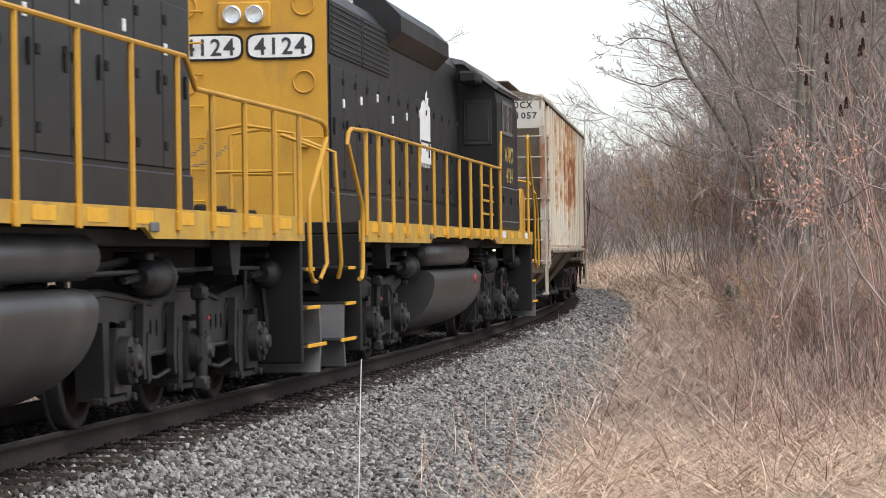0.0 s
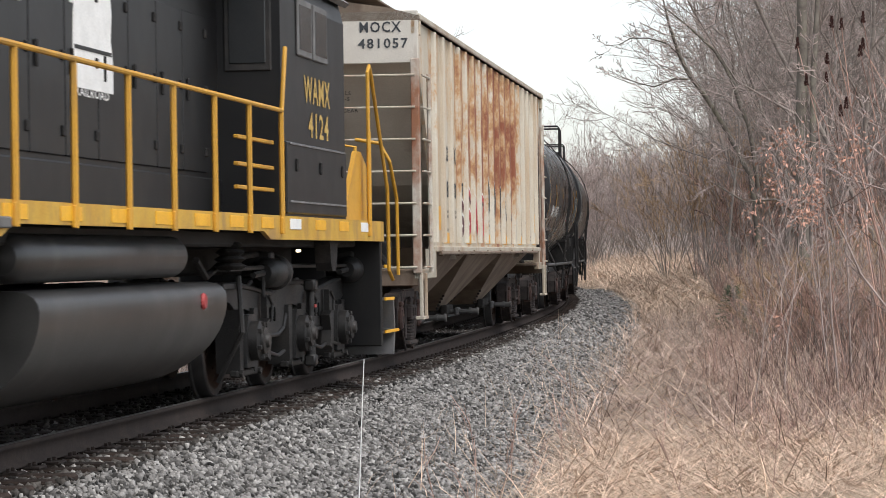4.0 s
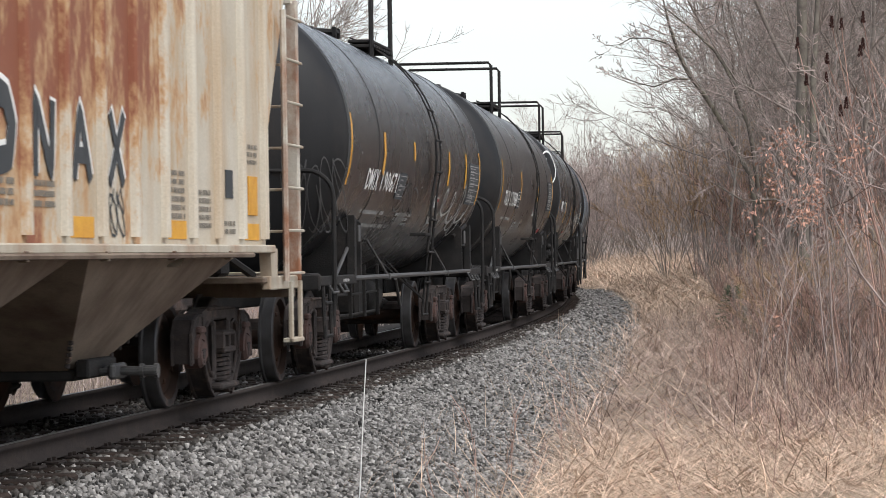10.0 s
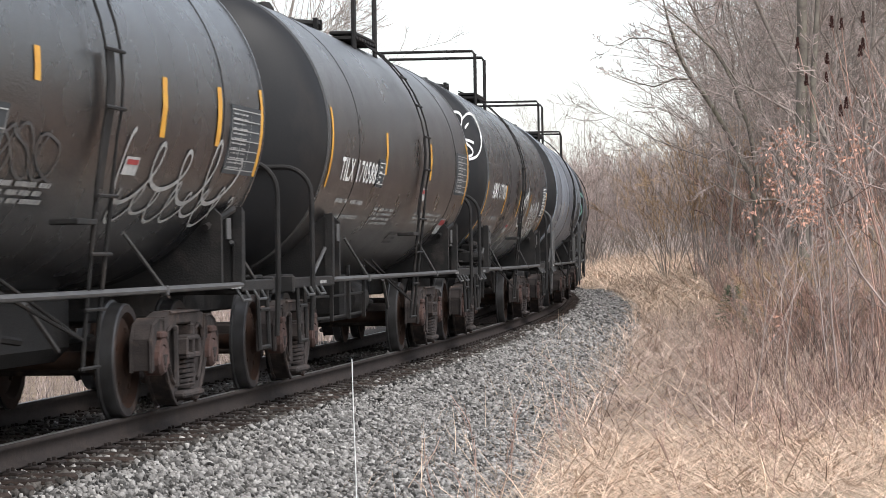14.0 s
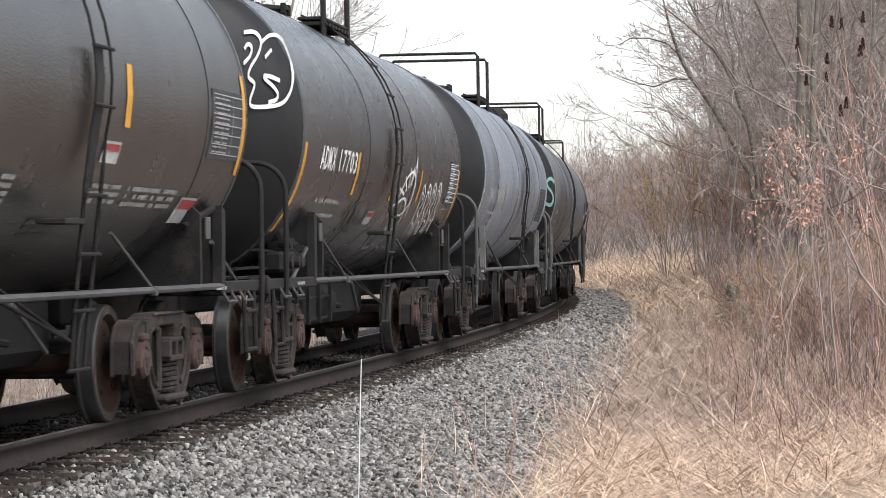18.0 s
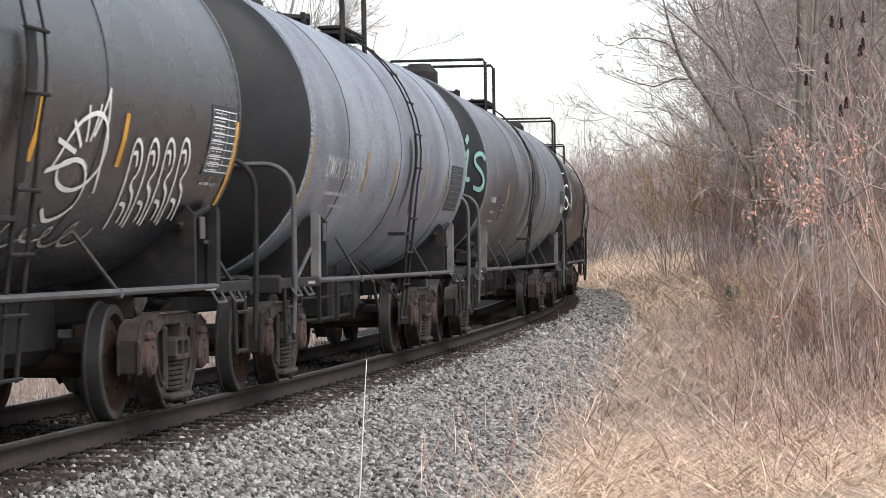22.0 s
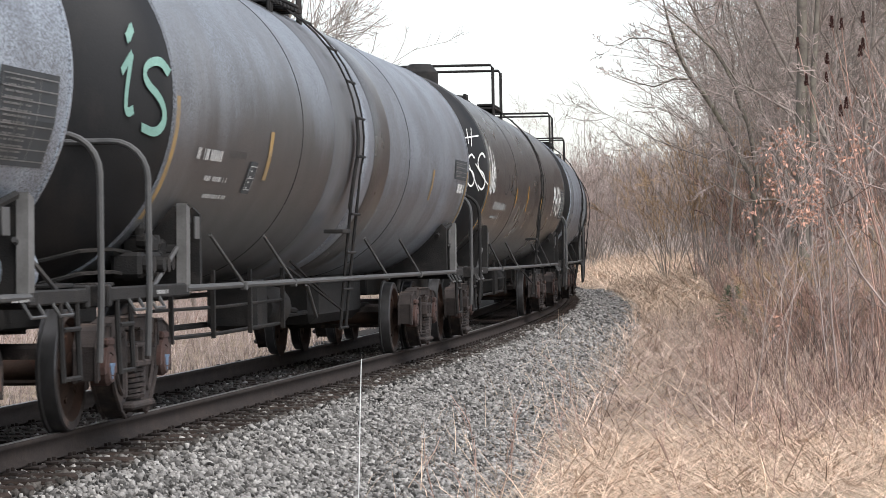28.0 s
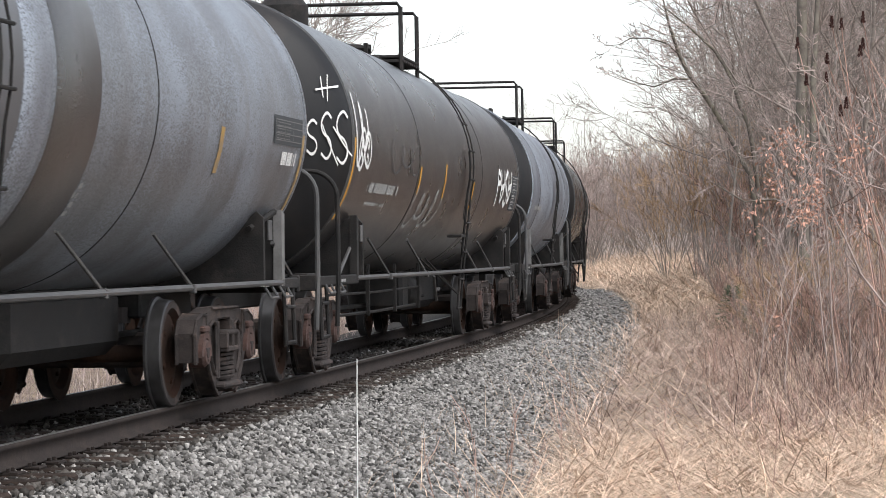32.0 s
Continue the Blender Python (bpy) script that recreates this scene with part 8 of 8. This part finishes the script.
def build_woods():
    rng = random.Random(21)
    kinds = [bare_tree(1, 15, 0.085, "tall bare grey-barked tree", (12, 8, 8), (-0.18, 0.1), 0.8, 0.0078, 0.11), bare_tree(2, 13, 0.075, "bare grey-brown tree with fine twigs", (13, 9, 7), (0.22, 0.0), 0.85, 0.0078, 0.12), bare_tree(3, 17, 0.10, "tall bare tree with rising limbs", (12, 8, 7), (0.1, 0.05), 0.7, 0.0078, 0.1), bare_tree(4, 11, 0.055, "slender bare grey-brown tree", (12, 8, 6), (-0.3, 0.1), 0.95, 0.0078, 0.13), bare_tree(5, 9, 0.04, "slender young bare tree", (12, 8, 6), (0.35, 0.0), 0.85, 0.0078, 0.14)]
    used = [False] * len(kinds)

    def put(k, s, lat, scale=1.0):
        plant(kinds[k], s, lat, rng.uniform(0, 360), scale, None if used[k] else True)
        used[k] = True

    # outer side of the curve, from the open verge back into the wood
    for i in range(105):
        s = rng.uniform(56, 140)
        edge = 7.2 + max(0.0, s - 95) * 0.12
        put(rng.choice([0, 1, 2, 3, 4, 3, 1, 4]), s, edge + rng.random() ** 1.2 * 22, rng.uniform(0.75, 1.1))
    for i in range(20):
        s = rng.uniform(44, 75)
        put(rng.choice([3, 4, 4, 1]), s, rng.uniform(9.4, 15), rng.uniform(0.7, 1.0))
    for i in range(45):
        put(rng.choice([0, 1, 3, 1]), rng.uniform(95, 165), rng.uniform(24, 60), rng.uniform(0.8, 1.15))
    # the dense part of the wood beyond the tall trunk
    for i in range(26):
        y = rng.uniform(62, 96)
        s, lat = at_xy(y * rng.uniform(0.116, 0.17), y)
        put(rng.choice([1, 3, 0, 4]), s, lat, rng.uniform(0.8, 1.05))
    # the wood's edge where the sky begins
    for i in range(8):
        y = rng.uniform(84, 112)
        s, lat = at_xy(y * rng.uniform(0.1, 0.12), y)
        put(rng.choice([1, 3, 4, 3]), s, lat, rng.uniform(0.75, 1.0))
    # the far end of the view
    for i in range(64):
        y = rng.uniform(165, 235)
        s, lat = at_xy(y * rng.uniform(0.041, 0.16), y)
        put(rng.choice([1, 3, 4, 4]), s, lat, rng.uniform(0.55, 0.82))
    # inner side, behind the train
    for i in range(12):
        s = rng.uniform(55, 105)
        put(rng.choice([0, 1, 3]), s, rng.uniform(-30, -14) - (s - 55) * 0.1, rng.uniform(0.75, 0.95))
    for x, y, k in ((-5.6, 86.0, 1), (-5.4, 90.0, 3), (-8.5, 84.0, 2), (-5.6, 98.0, 1), (-6.6, 95.0, 0), (-4.4, 88.0, 4), (-6.4, 92.0, 1), (-4.4, 93.0, 4), (-6.9, 80.0, 1), (-6.0, 78.0, 1), (-5.6, 79.0, 0), (-6.0, 84.0, 1), (-5.3, 86.0, 1), (-7.8, 88.0, 0), (-5.9, 96.0, 1), (-4.9, 83.0, 3), (-4.9, 90.0, 3)):
        s, lat = at_xy(x, y)
        put(k, s, lat, 0.95)
    # bushes along the foot of the wood
    bushes = [shrub(11, 4.6, 9, "bare grey-brown bush of many stems", M_TWIG), shrub(12, 3.6, 10, "bare reddish-brown bush of fine stems", M_BRUSH), shrub(13, 6.0, 8, "tall bare bush with fine upright twigs", M_TWIG, (8, 6)), shrub(14, 5.2, 10, "tall bare bush with ochre twigs", M_OCHRE, (8, 6))]
    seen = [False] * 4
    for x, y, k, sc in ((8.9, 98.0, 3, 1.15), (9.6, 102.0, 3, 1.2), (8.4, 106.0, 3, 1.0), (10.2, 97.0, 2, 1.0), (10.6, 101.0, 0, 1.3), (11.2, 96.0, 3, 1.2), (12.2, 95.0, 2, 1.0), (9.9, 92.0, 1, 1.2)):
        s, lat = at_xy(x, y)
        plant(bushes[k], s, lat, rng.uniform(0, 360), sc, None if seen[k] else True)
        seen[k] = True
    for i in range(150):
        s = rng.uniform(50, 150)
        edge = 7.6 + max(0.0, s - 85) * 0.1
        k = rng.choice([0, 1, 2, 0, 1])
        plant(bushes[k], s, edge + rng.random() ** 1.5 * 14, rng.uniform(0, 360), rng.uniform(0.6, 1.1), None if seen[k] else True)
        seen[k] = True
    for i in range(70):
        k = rng.choice([0, 1, 1])
        plant(bushes[k], rng.uniform(56, 108), rng.uniform(7.0, 10.5), rng.uniform(0, 360), rng.uniform(0.3, 0.6))
    # tangled bushes in front of the trunks
    for i in range(34):
        y = rng.uniform(41, 66)
        x = y * rng.uniform(0.098 if y > 52 else 0.112, 0.165)
        s, lat = at_xy(x, y)
        k = rng.choice([0, 1, 1, 0, 3])
        plant(bushes[k], s, lat, rng.uniform(0, 360), rng.uniform(0.36, 0.58))
    for i in range(70):
        y = rng.uniform(135, 215)
        s, lat = at_xy(y * rng.uniform(0.044, 0.11), y)
        k = rng.choice([0, 2, 0])
        plant(bushes[k], s, lat, rng.uniform(0, 360), rng.uniform(0.8, 1.5))


build_woods()


def limbed_tree(seed, x, y, limbs, label, kids=(6, 6), bark=None):
    """A tree whose main limbs follow given lines: (sideways, height, radius) from the foot."""
    rng = random.Random(seed)
    tree = tagged(new("tree"), label, "tree", "bare trees of the wood")
    gt, out = Geo(), []
    for line in limbs:
        pts = [Vector((a, rng.uniform(-0.15, 0.15), h)) for a, h, r in line]
        rad = [r * 0.8 for a, h, r in line]
        gt.tube(pts, rad, 8, 0, False)
        for k in range(1, len(pts)):
            ax = (pts[k] - pts[k - 1]).normalized()
            for j in range(kids[0] if rad[k] < 0.07 else 1):
                side = Vector((rng.gauss(0, 1), rng.gauss(0, 1), rng.gauss(0, 0.5)))
                side = (side - ax * side.dot(ax)).normalized()
                grow(rng, pts[k - 1].lerp(pts[k], rng.random()), (ax + side * rng.uniform(0.5, 1.2)).normalized(), rng.uniform(0.4, 1.1) * (0.6 if rad[0] < 0.04 else 1.0), min(0.014, rad[k] * 0.5), 1, out, 0.2, 0.08, 0.7, (0, kids[1], 4))
    gl = Geo()
    for depth, pts, rad in out:
        gl.tube(pts, [max(r, 0.006) for r in rad], 3, 0, False)
    link("trunk", big_mesh("trunk", np.array([tuple(p) for p in gt.v]), np.array(gt.f), bark or M_TRUNK), tree).data.polygons.foreach_set("use_smooth", np.ones(len(gt.f), bool))
    tagged(link("twig_crown", big_mesh("twig_crown", np.array([tuple(p) for p in gl.v]), np.array(gl.f), M_TWIG), tree), kind="stuff")
    s, lat = at_xy(x, y)
    tree.matrix_basis = pose(x, y, float(ground_z(s, np.array(lat))))
    return tree


def named_trees():
    """Single trees that stand out at the edge of the wood."""
    limbed_tree(31, 6.92, 55.0, [[(0, -0.2, 0.16), (0.03, 1.5, 0.15), (-0.02, 3.5, 0.14), (0.02, 5.5, 0.13), (-0.03, 8, 0.11), (0.05, 11, 0.08), (0.1, 14, 0.03)], [(0.04, 2.6, 0.09), (0.2, 3.6, 0.08), (0.22, 5.2, 0.07), (0.36, 7.6, 0.05), (0.5, 10, 0.02)], [(0.0, 3.4, 0.02), (-0.5, 4.0, 0.016), (-0.9, 4.6, 0.010), (-1.2, 5.4, 0.006)], [(0.0, 4.4, 0.02), (0.5, 5.0, 0.014), (0.9, 5.8, 0.008)], [(0.0, 2.4, 0.03), (-0.5, 2.75, 0.024), (-1.1, 2.7, 0.018), (-1.7, 3.05, 0.008)]], "tall straight grey-green tree trunk at the wood's edge", (5, 5))
    # a tree whose long limbs lean out over the open verge
    limbed_tree(33, 8.01, 72.0, [[(0.05, -0.2, 0.11), (0.0, 1.2, 0.10), (-0.1, 2.4, 0.09), (-0.24, 3.3, 0.085), (-0.53, 3.85, 0.08), (-0.81, 4.4, 0.078), (-1.17, 5.0, 0.075), (-1.46, 5.4, 0.072), (-1.79, 5.85, 0.07), (-2.04, 6.35, 0.06), (-2.3, 7.1, 0.045), (-2.5, 8.0, 0.02)], [(0.0, 2.6, 0.075), (-0.17, 4.0, 0.07), (-0.31, 4.6, 0.068), (-0.53, 5.1, 0.066), (-0.67, 5.6, 0.064), (-0.89, 6.05, 0.058), (-1.17, 6.5, 0.05), (-1.86, 7.1, 0.035), (-2.5, 7.6, 0.015)], [(-0.67, 5.75, 0.045), (-0.7, 6.35, 0.04), (-0.89, 7.1, 0.03), (-1.0, 8.0, 0.015)], [(-2.04, 6.35, 0.03), (-2.4, 6.65, 0.026), (-2.83, 6.77, 0.022), (-3.27, 6.78, 0.018), (-3.56, 6.62, 0.013), (-4.03, 6.57, 0.007)], [(-1.79, 5.75, 0.03), (-2.18, 5.75, 0.026), (-2.68, 5.55, 0.022), (-3.13, 5.65, 0.016), (-3.48, 5.8, 0.011), (-3.84, 5.97, 0.006)]], "leaning bare tree with long arching limbs", (3, 4))
    # a low tree beside the verge; its limbs reach across the brush
    limbed_tree(37, 6.4, 34.0, [[(0, -0.2, 0.024), (-0.7, 0.75, 0.0192), (-1.1, 1.1, 0.0168), (-1.4, 1.5, 0.015), (-1.6, 1.95, 0.0132), (-1.9, 2.5, 0.0108), (-2.1, 3.0, 0.0072)], [(-0.3, 0.4, 0.018), (-0.8, 2.0, 0.015), (-1.1, 2.5, 0.0132), (-1.47, 2.6, 0.0108), (-2.05, 2.87, 0.0084), (-2.35, 2.97, 0.006), (-2.9, 3.04, 0.0036)], [(-0.2, 0.6, 0.018), (-0.6, 2.4, 0.015), (-1.1, 3.2, 0.012), (-1.64, 3.58, 0.0084), (-1.98, 3.96, 0.0048)], [(-0.3, 1.4, 0.0132), (-1.1, 2.85, 0.0108), (-1.7, 3.35, 0.0048)], [(0, 0.5, 0.018), (-0.3, 2.5, 0.015), (-0.7, 4.2, 0.012), (-1.1, 5.2, 0.006)]], "low bare tree reaching over the brush", (3, 3), M_TWIG)


named_trees()


def sapling(seed, x, y, height, radius, label, lean=(0.0, 0.0), leaves=0, leaf_z=(0.3, 0.9)):
    """A thin young tree by the brush, with some dead leaves left on it."""
    rng = random.Random(seed)
    out = []
    grow(rng, Vector((0, 0, -0.1)), Vector((lean[0], lean[1], 1)).normalized(), height, radius, 0, out, 0.08, 0.08, 0.7, (8, 4))
    tree = tagged(new("sapling"), label, "sapling", "saplings in the brush")
    gt, gl, lf = Geo(), Geo(), Geo()
    for depth, pts, rad in out:
        (gt if depth == 0 else gl).tube(pts, [max(r, 0.004) for r in rad], 6 if depth == 0 else 4, 0, False)
    tips = [p for d, pts, r in out if d > 0 for p in pts[1:] if leaf_z[0] * height < p.z < leaf_z[1] * height]
    bunch = [rng.choice(tips) for k in range(3 + leaves // 60)] if leaves and tips else []
    for k in range(leaves if bunch else 0):
        p = bunch[k % len(bunch)] + Vector((rng.gauss(0, 0.10), rng.gauss(0, 0.10), rng.gauss(-0.06, 0.13)))
        a = Vector((rng.gauss(0, 1), rng.gauss(0, 1), rng.gauss(-0.8, 0.6))).normalized() * rng.uniform(0.04, 0.075)
        b = a.orthogonal().normalized() * rng.uniform(0.011, 0.02)
        c = a.cross(b).normalized() * 0.012
        lf.add([p, p + a * 0.5 + b + c, p + a, p + a * 0.5 - b + c, p + a * 0.5 - c * 0.4], [(0, 1, 4), (1, 2, 4), (2, 3, 4), (3, 0, 4)])
    for nm, g, m in (("stem", gt, M_TWIG), ("twig_crown", gl, M_TWIG), ("foliage", lf, M_LEAF)):
        if g.v:
            v = np.array([tuple(p) for p in g.v])
            ob = link(nm, big_mesh(nm, v, np.array(g.f), m), tree)
            if nm != "stem":
                tagged(ob, kind="stuff")
    q = off_track(np.array([x]), np.array([y]))
    z = float(ground_z(q[0], q[1])[0])
    tree.matrix_basis = pose(x, y, z)
    return tree


def build_saplings():
    rng = random.Random(41)
    # x, y, height, stem radius, leaves, band of heights with leaves
    rows = [(4.62, 33.0, 3.7, 0.014, 300, (0.70, 0.93)), (4.05, 33.5, 3.1, 0.012, 130, (0.76, 0.92)), (4.75, 35.0, 3.3, 0.013, 100, (0.62, 0.8)), (5.2, 36.0, 3.3, 0.014, 170, (0.65, 0.85)), (6.3, 42.0, 4.5, 0.02, 40, (0.4, 0.6)), (5.6, 31.5, 4.6, 0.016, 0, (0, 1)), (3.35, 31.0, 2.9, 0.009, 8, (0.3, 0.6))]
    for i, (x, y, h, r, n, band) in enumerate(rows):
        sapling(50 + i, x, y, h, r, "thin sapling with pinkish-brown dead leaves" if n else "thin bare grey-brown sapling", (rng.uniform(-0.08, 0.06), 0.0), n, band)
    for i in range(5):
        s, lat = rng.uniform(22, 60), rng.uniform(4.6, 9.0)
        p = on_track(s, lat, 0.0)
        sapling(80 + i, float(p[0]), float(p[1]), rng.uniform(1.2, 3.2), rng.uniform(0.006, 0.012), "thin bare sapling in the brush", (rng.uniform(-0.5, 0.4), 0.0), rng.choice([0, 0, 0, 0, 10]), (0.3, 0.8))


build_saplings()


def sumac(seed, x, y, stems):
    """Bare sumac: stout forked stems, each tip with a dark dry seed head."""
    rng = random.Random(seed)
    bush = tagged(new("sumac_bush"), "bare sumac with dark maroon seed heads at its tips", "shrub", "sumac in the brush")
    g = Geo()
    tips = []
    for dx, h in stems:
        foot = Vector((dx + rng.uniform(0.5, 2.2), rng.uniform(-0.5, 0.5), -0.1))
        tip = Vector((dx, rng.uniform(-0.6, 0.6), h))
        pts = [foot.lerp(tip, t) + Vector((rng.gauss(0, 0.05), rng.gauss(0, 0.05), 0.25 * math.sin(t * 3.14))) * (1 if 0 < t < 1 else 0) for t in (0, 0.25, 0.5, 0.75, 1)]
        g.tube(pts, [0.009, 0.009, 0.008, 0.007, 0.006], 5, 0, False)
        tips.append(tip)
        for j in range(3):
            k = rng.choice([2, 3])
            e = pts[k] + Vector((rng.gauss(0, 0.35), rng.gauss(0, 0.35), rng.uniform(0.2, 0.6)))
            g.tube([pts[k], pts[k].lerp(e, 0.5) + Vector((0, 0, -0.04)), e], [0.006, 0.005, 0.004], 4, 0, False)
    tagged(part("main_crown", g, M_BRUSH, bush), kind="stuff")
    for tip in tips:
        h = Geo()
        for k in range(110):
            t = rng.random()
            r = 0.03 * (1 - 0.7 * t) * rng.uniform(0.5, 1.1)
            a = rng.uniform(0, 6.283)
            c = tip + Vector((math.cos(a) * r, math.sin(a) * r, -0.03 + t * 0.14))
            o = Vector((rng.gauss(0, 1), rng.gauss(0, 1), rng.gauss(0, 1))).normalized() * 0.012
            q = o.orthogonal().normalized() * 0.012
            w = o.cross(q).normalized() * 0.012
            h.add([c + o, c + q, c - o * 0.6 - q * 0.6, c + w], [(0, 1, 3), (1, 2, 3), (2, 0, 3), (0, 2, 1)])
        part("seed_head", h, M_SUMAC, bush)
    s, lat = at_xy(x, y)
    bush.matrix_basis = pose(x, y, float(ground_z(s, np.array(lat))))


M_SUMAC = surf("sumac_seed", (0.045, 0.022, 0.02), (0.07, 0.03, 0.025), 20, 0.9, bump=0.0, gloss=0.1)
# sideways reach and height of each stem's tip
sumac(71, 5.05, 35.0, [(-0.36, 4.62), (-0.24, 4.6), (0.15, 4.75), (0.04, 4.3), (-0.37, 4.2)])
sumac(72, 4.6, 34.0, [(-0.30, 4.4), (0.14, 3.55), (0.22, 3.65), (-0.31, 3.9)])
sumac(73, 5.75, 36.0, [(-0.9, 4.0), (-0.5, 4.4), (0.1, 4.9)])


def dead_weed(seed, x, y, height, lean):
    rng = random.Random(seed)
    out = []
    grow(rng, Vector((0, 0, -0.05)), Vector((lean, 0.0, 1)).normalized(), height, 0.006, 0, out, 0.06, 0.02, 0.6, (4,))
    g = Geo()
    for depth, pts, rad in out:
        g.tube(pts, [max(r, 0.0025) for r in rad], 4, 0, False)
    q = off_track(np.array([x]), np.array([y]))
    ob = tagged(new("dead_weed", big_mesh("dead_weed", np.array([tuple(p) for p in g.v]), np.array(g.f), M_BRUSH)), "thin dead weed stalk rooted in the ballast edge", "weed", "dead weeds by the ballast")
    ob.matrix_basis = pose(x, y, float(ground_z(q[0], q[1])[0]))


for i, (x, y, h, ln) in enumerate([(-0.02, 21.4, 0.6, -0.3), (0.26, 21.6, 0.8, -0.05), (0.42, 22.3, 0.75, 0.25), (0.50, 21.2, 0.7, 0.3), (0.31, 20.8, 0.55, -0.5), (0.58, 24.0, 0.7, 0.1), (1.8, 20.6, 0.9, -0.25), (2.3, 20.3, 1.0, 0.3), (0.95, 23.2, 0.9, 0.05), (1.35, 26.0, 1.0, -0.2)]):
    dead_weed(200 + i, x, y, h, ln)


def cedar():
    """A small dark evergreen among the brush."""
    rng = random.Random(61)
    tree = tagged(new("evergreen_bush"), "small dark green evergreen among brown brush", "evergreen")
    g, lf = Geo(), Geo()
    g.tube([(0, 0, -0.1), (0.02, 0, 1.2)], [0.03, 0.006], 6)
    for k in range(420):
        z = rng.uniform(0.1, 1.2)
        r = (1.3 - z) * 0.42 * rng.uniform(0.4, 1.0)
        a = rng.uniform(0, 6.283)
        p = Vector((math.cos(a) * r, math.sin(a) * r, z))
        d = Vector((math.cos(a), math.sin(a), rng.uniform(-0.2, 0.5))).normalized() * rng.uniform(0.08, 0.16)
        sd = d.orthogonal().normalized() * 0.012
        lf.add([p, p + d * 0.5 + sd, p + d, p + d * 0.5 - sd], [(0, 1, 2, 3)])
    part("stem", g, M_BARK, tree)
    ob = link("foliage", big_mesh("foliage", np.array([tuple(p) for p in lf.v]), np.array(lf.f), M_CEDAR), tree)
    tagged(ob, kind="stuff")
    q = off_track(np.array([5.6]), np.array([55.0]))
    tree.matrix_basis = pose(5.6, 55.0, float(ground_z(q[0], q[1])[0]))


M_CEDAR = surf("cedar_needles", (0.04, 0.06, 0.03), (0.06, 0.075, 0.04), 5, 0.8, bump=0.0, island=0.4)
cedar()


# ---- white marker rod beside the ballast; it sways in the train's wind ----
def marker_rod():
    g = Geo()
    g.tube([(0, 0, -0.15), (0.002, 0, 0.4), (-0.001, 0, 0.9), (0, 0, 1.2)], [0.0045, 0.0043, 0.004, 0.0035], 8)
    ob = part("marker_rod", g, M_WHITE, None, "", True)
    return tagged(ob, "thin white flexible marker rod standing in ballast", "marker rod")


ROD = marker_rod()
ROD_AT = (-0.5815, 19.5, -0.6)
# sideways lean of the tip, in hundredths of its length, each half second (the gaps run on smoothly)
ROD_LEAN = {0: 2, 0.5: 2, 1: 4, 1.5: 6.5, 2: 4.7, 2.5: 5.6, 3: 5, 3.5: 4, 5.5: 2.7, 6: 1.8, 6.5: 2.7, 7: 2.7, 7.5: 2, 8: 2, 8.5: 3, 9: 3, 9.5: 4.7, 10: 4.7, 10.5: 5.6, 11: 5, 11.5: 4, 12: 0.1, 12.5: -0.5, 13: 0.1, 14: -3.4, 14.5: -1.8, 16.5: -3.7, 17: -0.8, 17.5: 0.1, 18: 2, 18.5: 2.7, 19: 0.1, 19.5: 0.5, 20: 2, 20.5: 4.7, 21.5: 5, 22.5: 5.6, 23: 6.6, 23.5: 5.6, 24: 2.7, 24.5: 2.7, 25: -1.5, 25.5: -0.5, 27.5: 5.6, 28: 2, 28.5: 0.1, 29: 2.7, 29.5: 2.7, 30: 3.7, 30.5: 3, 31: -1.5, 31.5: -3.7, 32: -0.5}


# ---- movement ----
def travel(t):
    """How far the train has run, in metres."""
    return 4.697067 * t - 0.02446821 * t * t - 3.95e-6 * t ** 3


def motions():
    for ob, s, half in VEHICLES:
        flip = pose(0, 0, 0, 0, 0, 180 if ob in TURNED else 0)
        walk(ob, [(float(t), track_pose(s - travel(t), half) @ flip) for t in range(33)])
    times = [i * 4 / 30 for i in range(240)] + [CLIP]
    for ob, x, r, turn in AXLES:
        walk(ob, [(t, pose(x, 0, r, 0, turn * math.degrees(travel(t) / r), 0)) for t in times])

    walk(ROD, [(t, pose(*ROD_AT, 0, math.degrees(math.atan(a / 100)), 0)) for t, a in ROD_LEAN.items()])


motions()
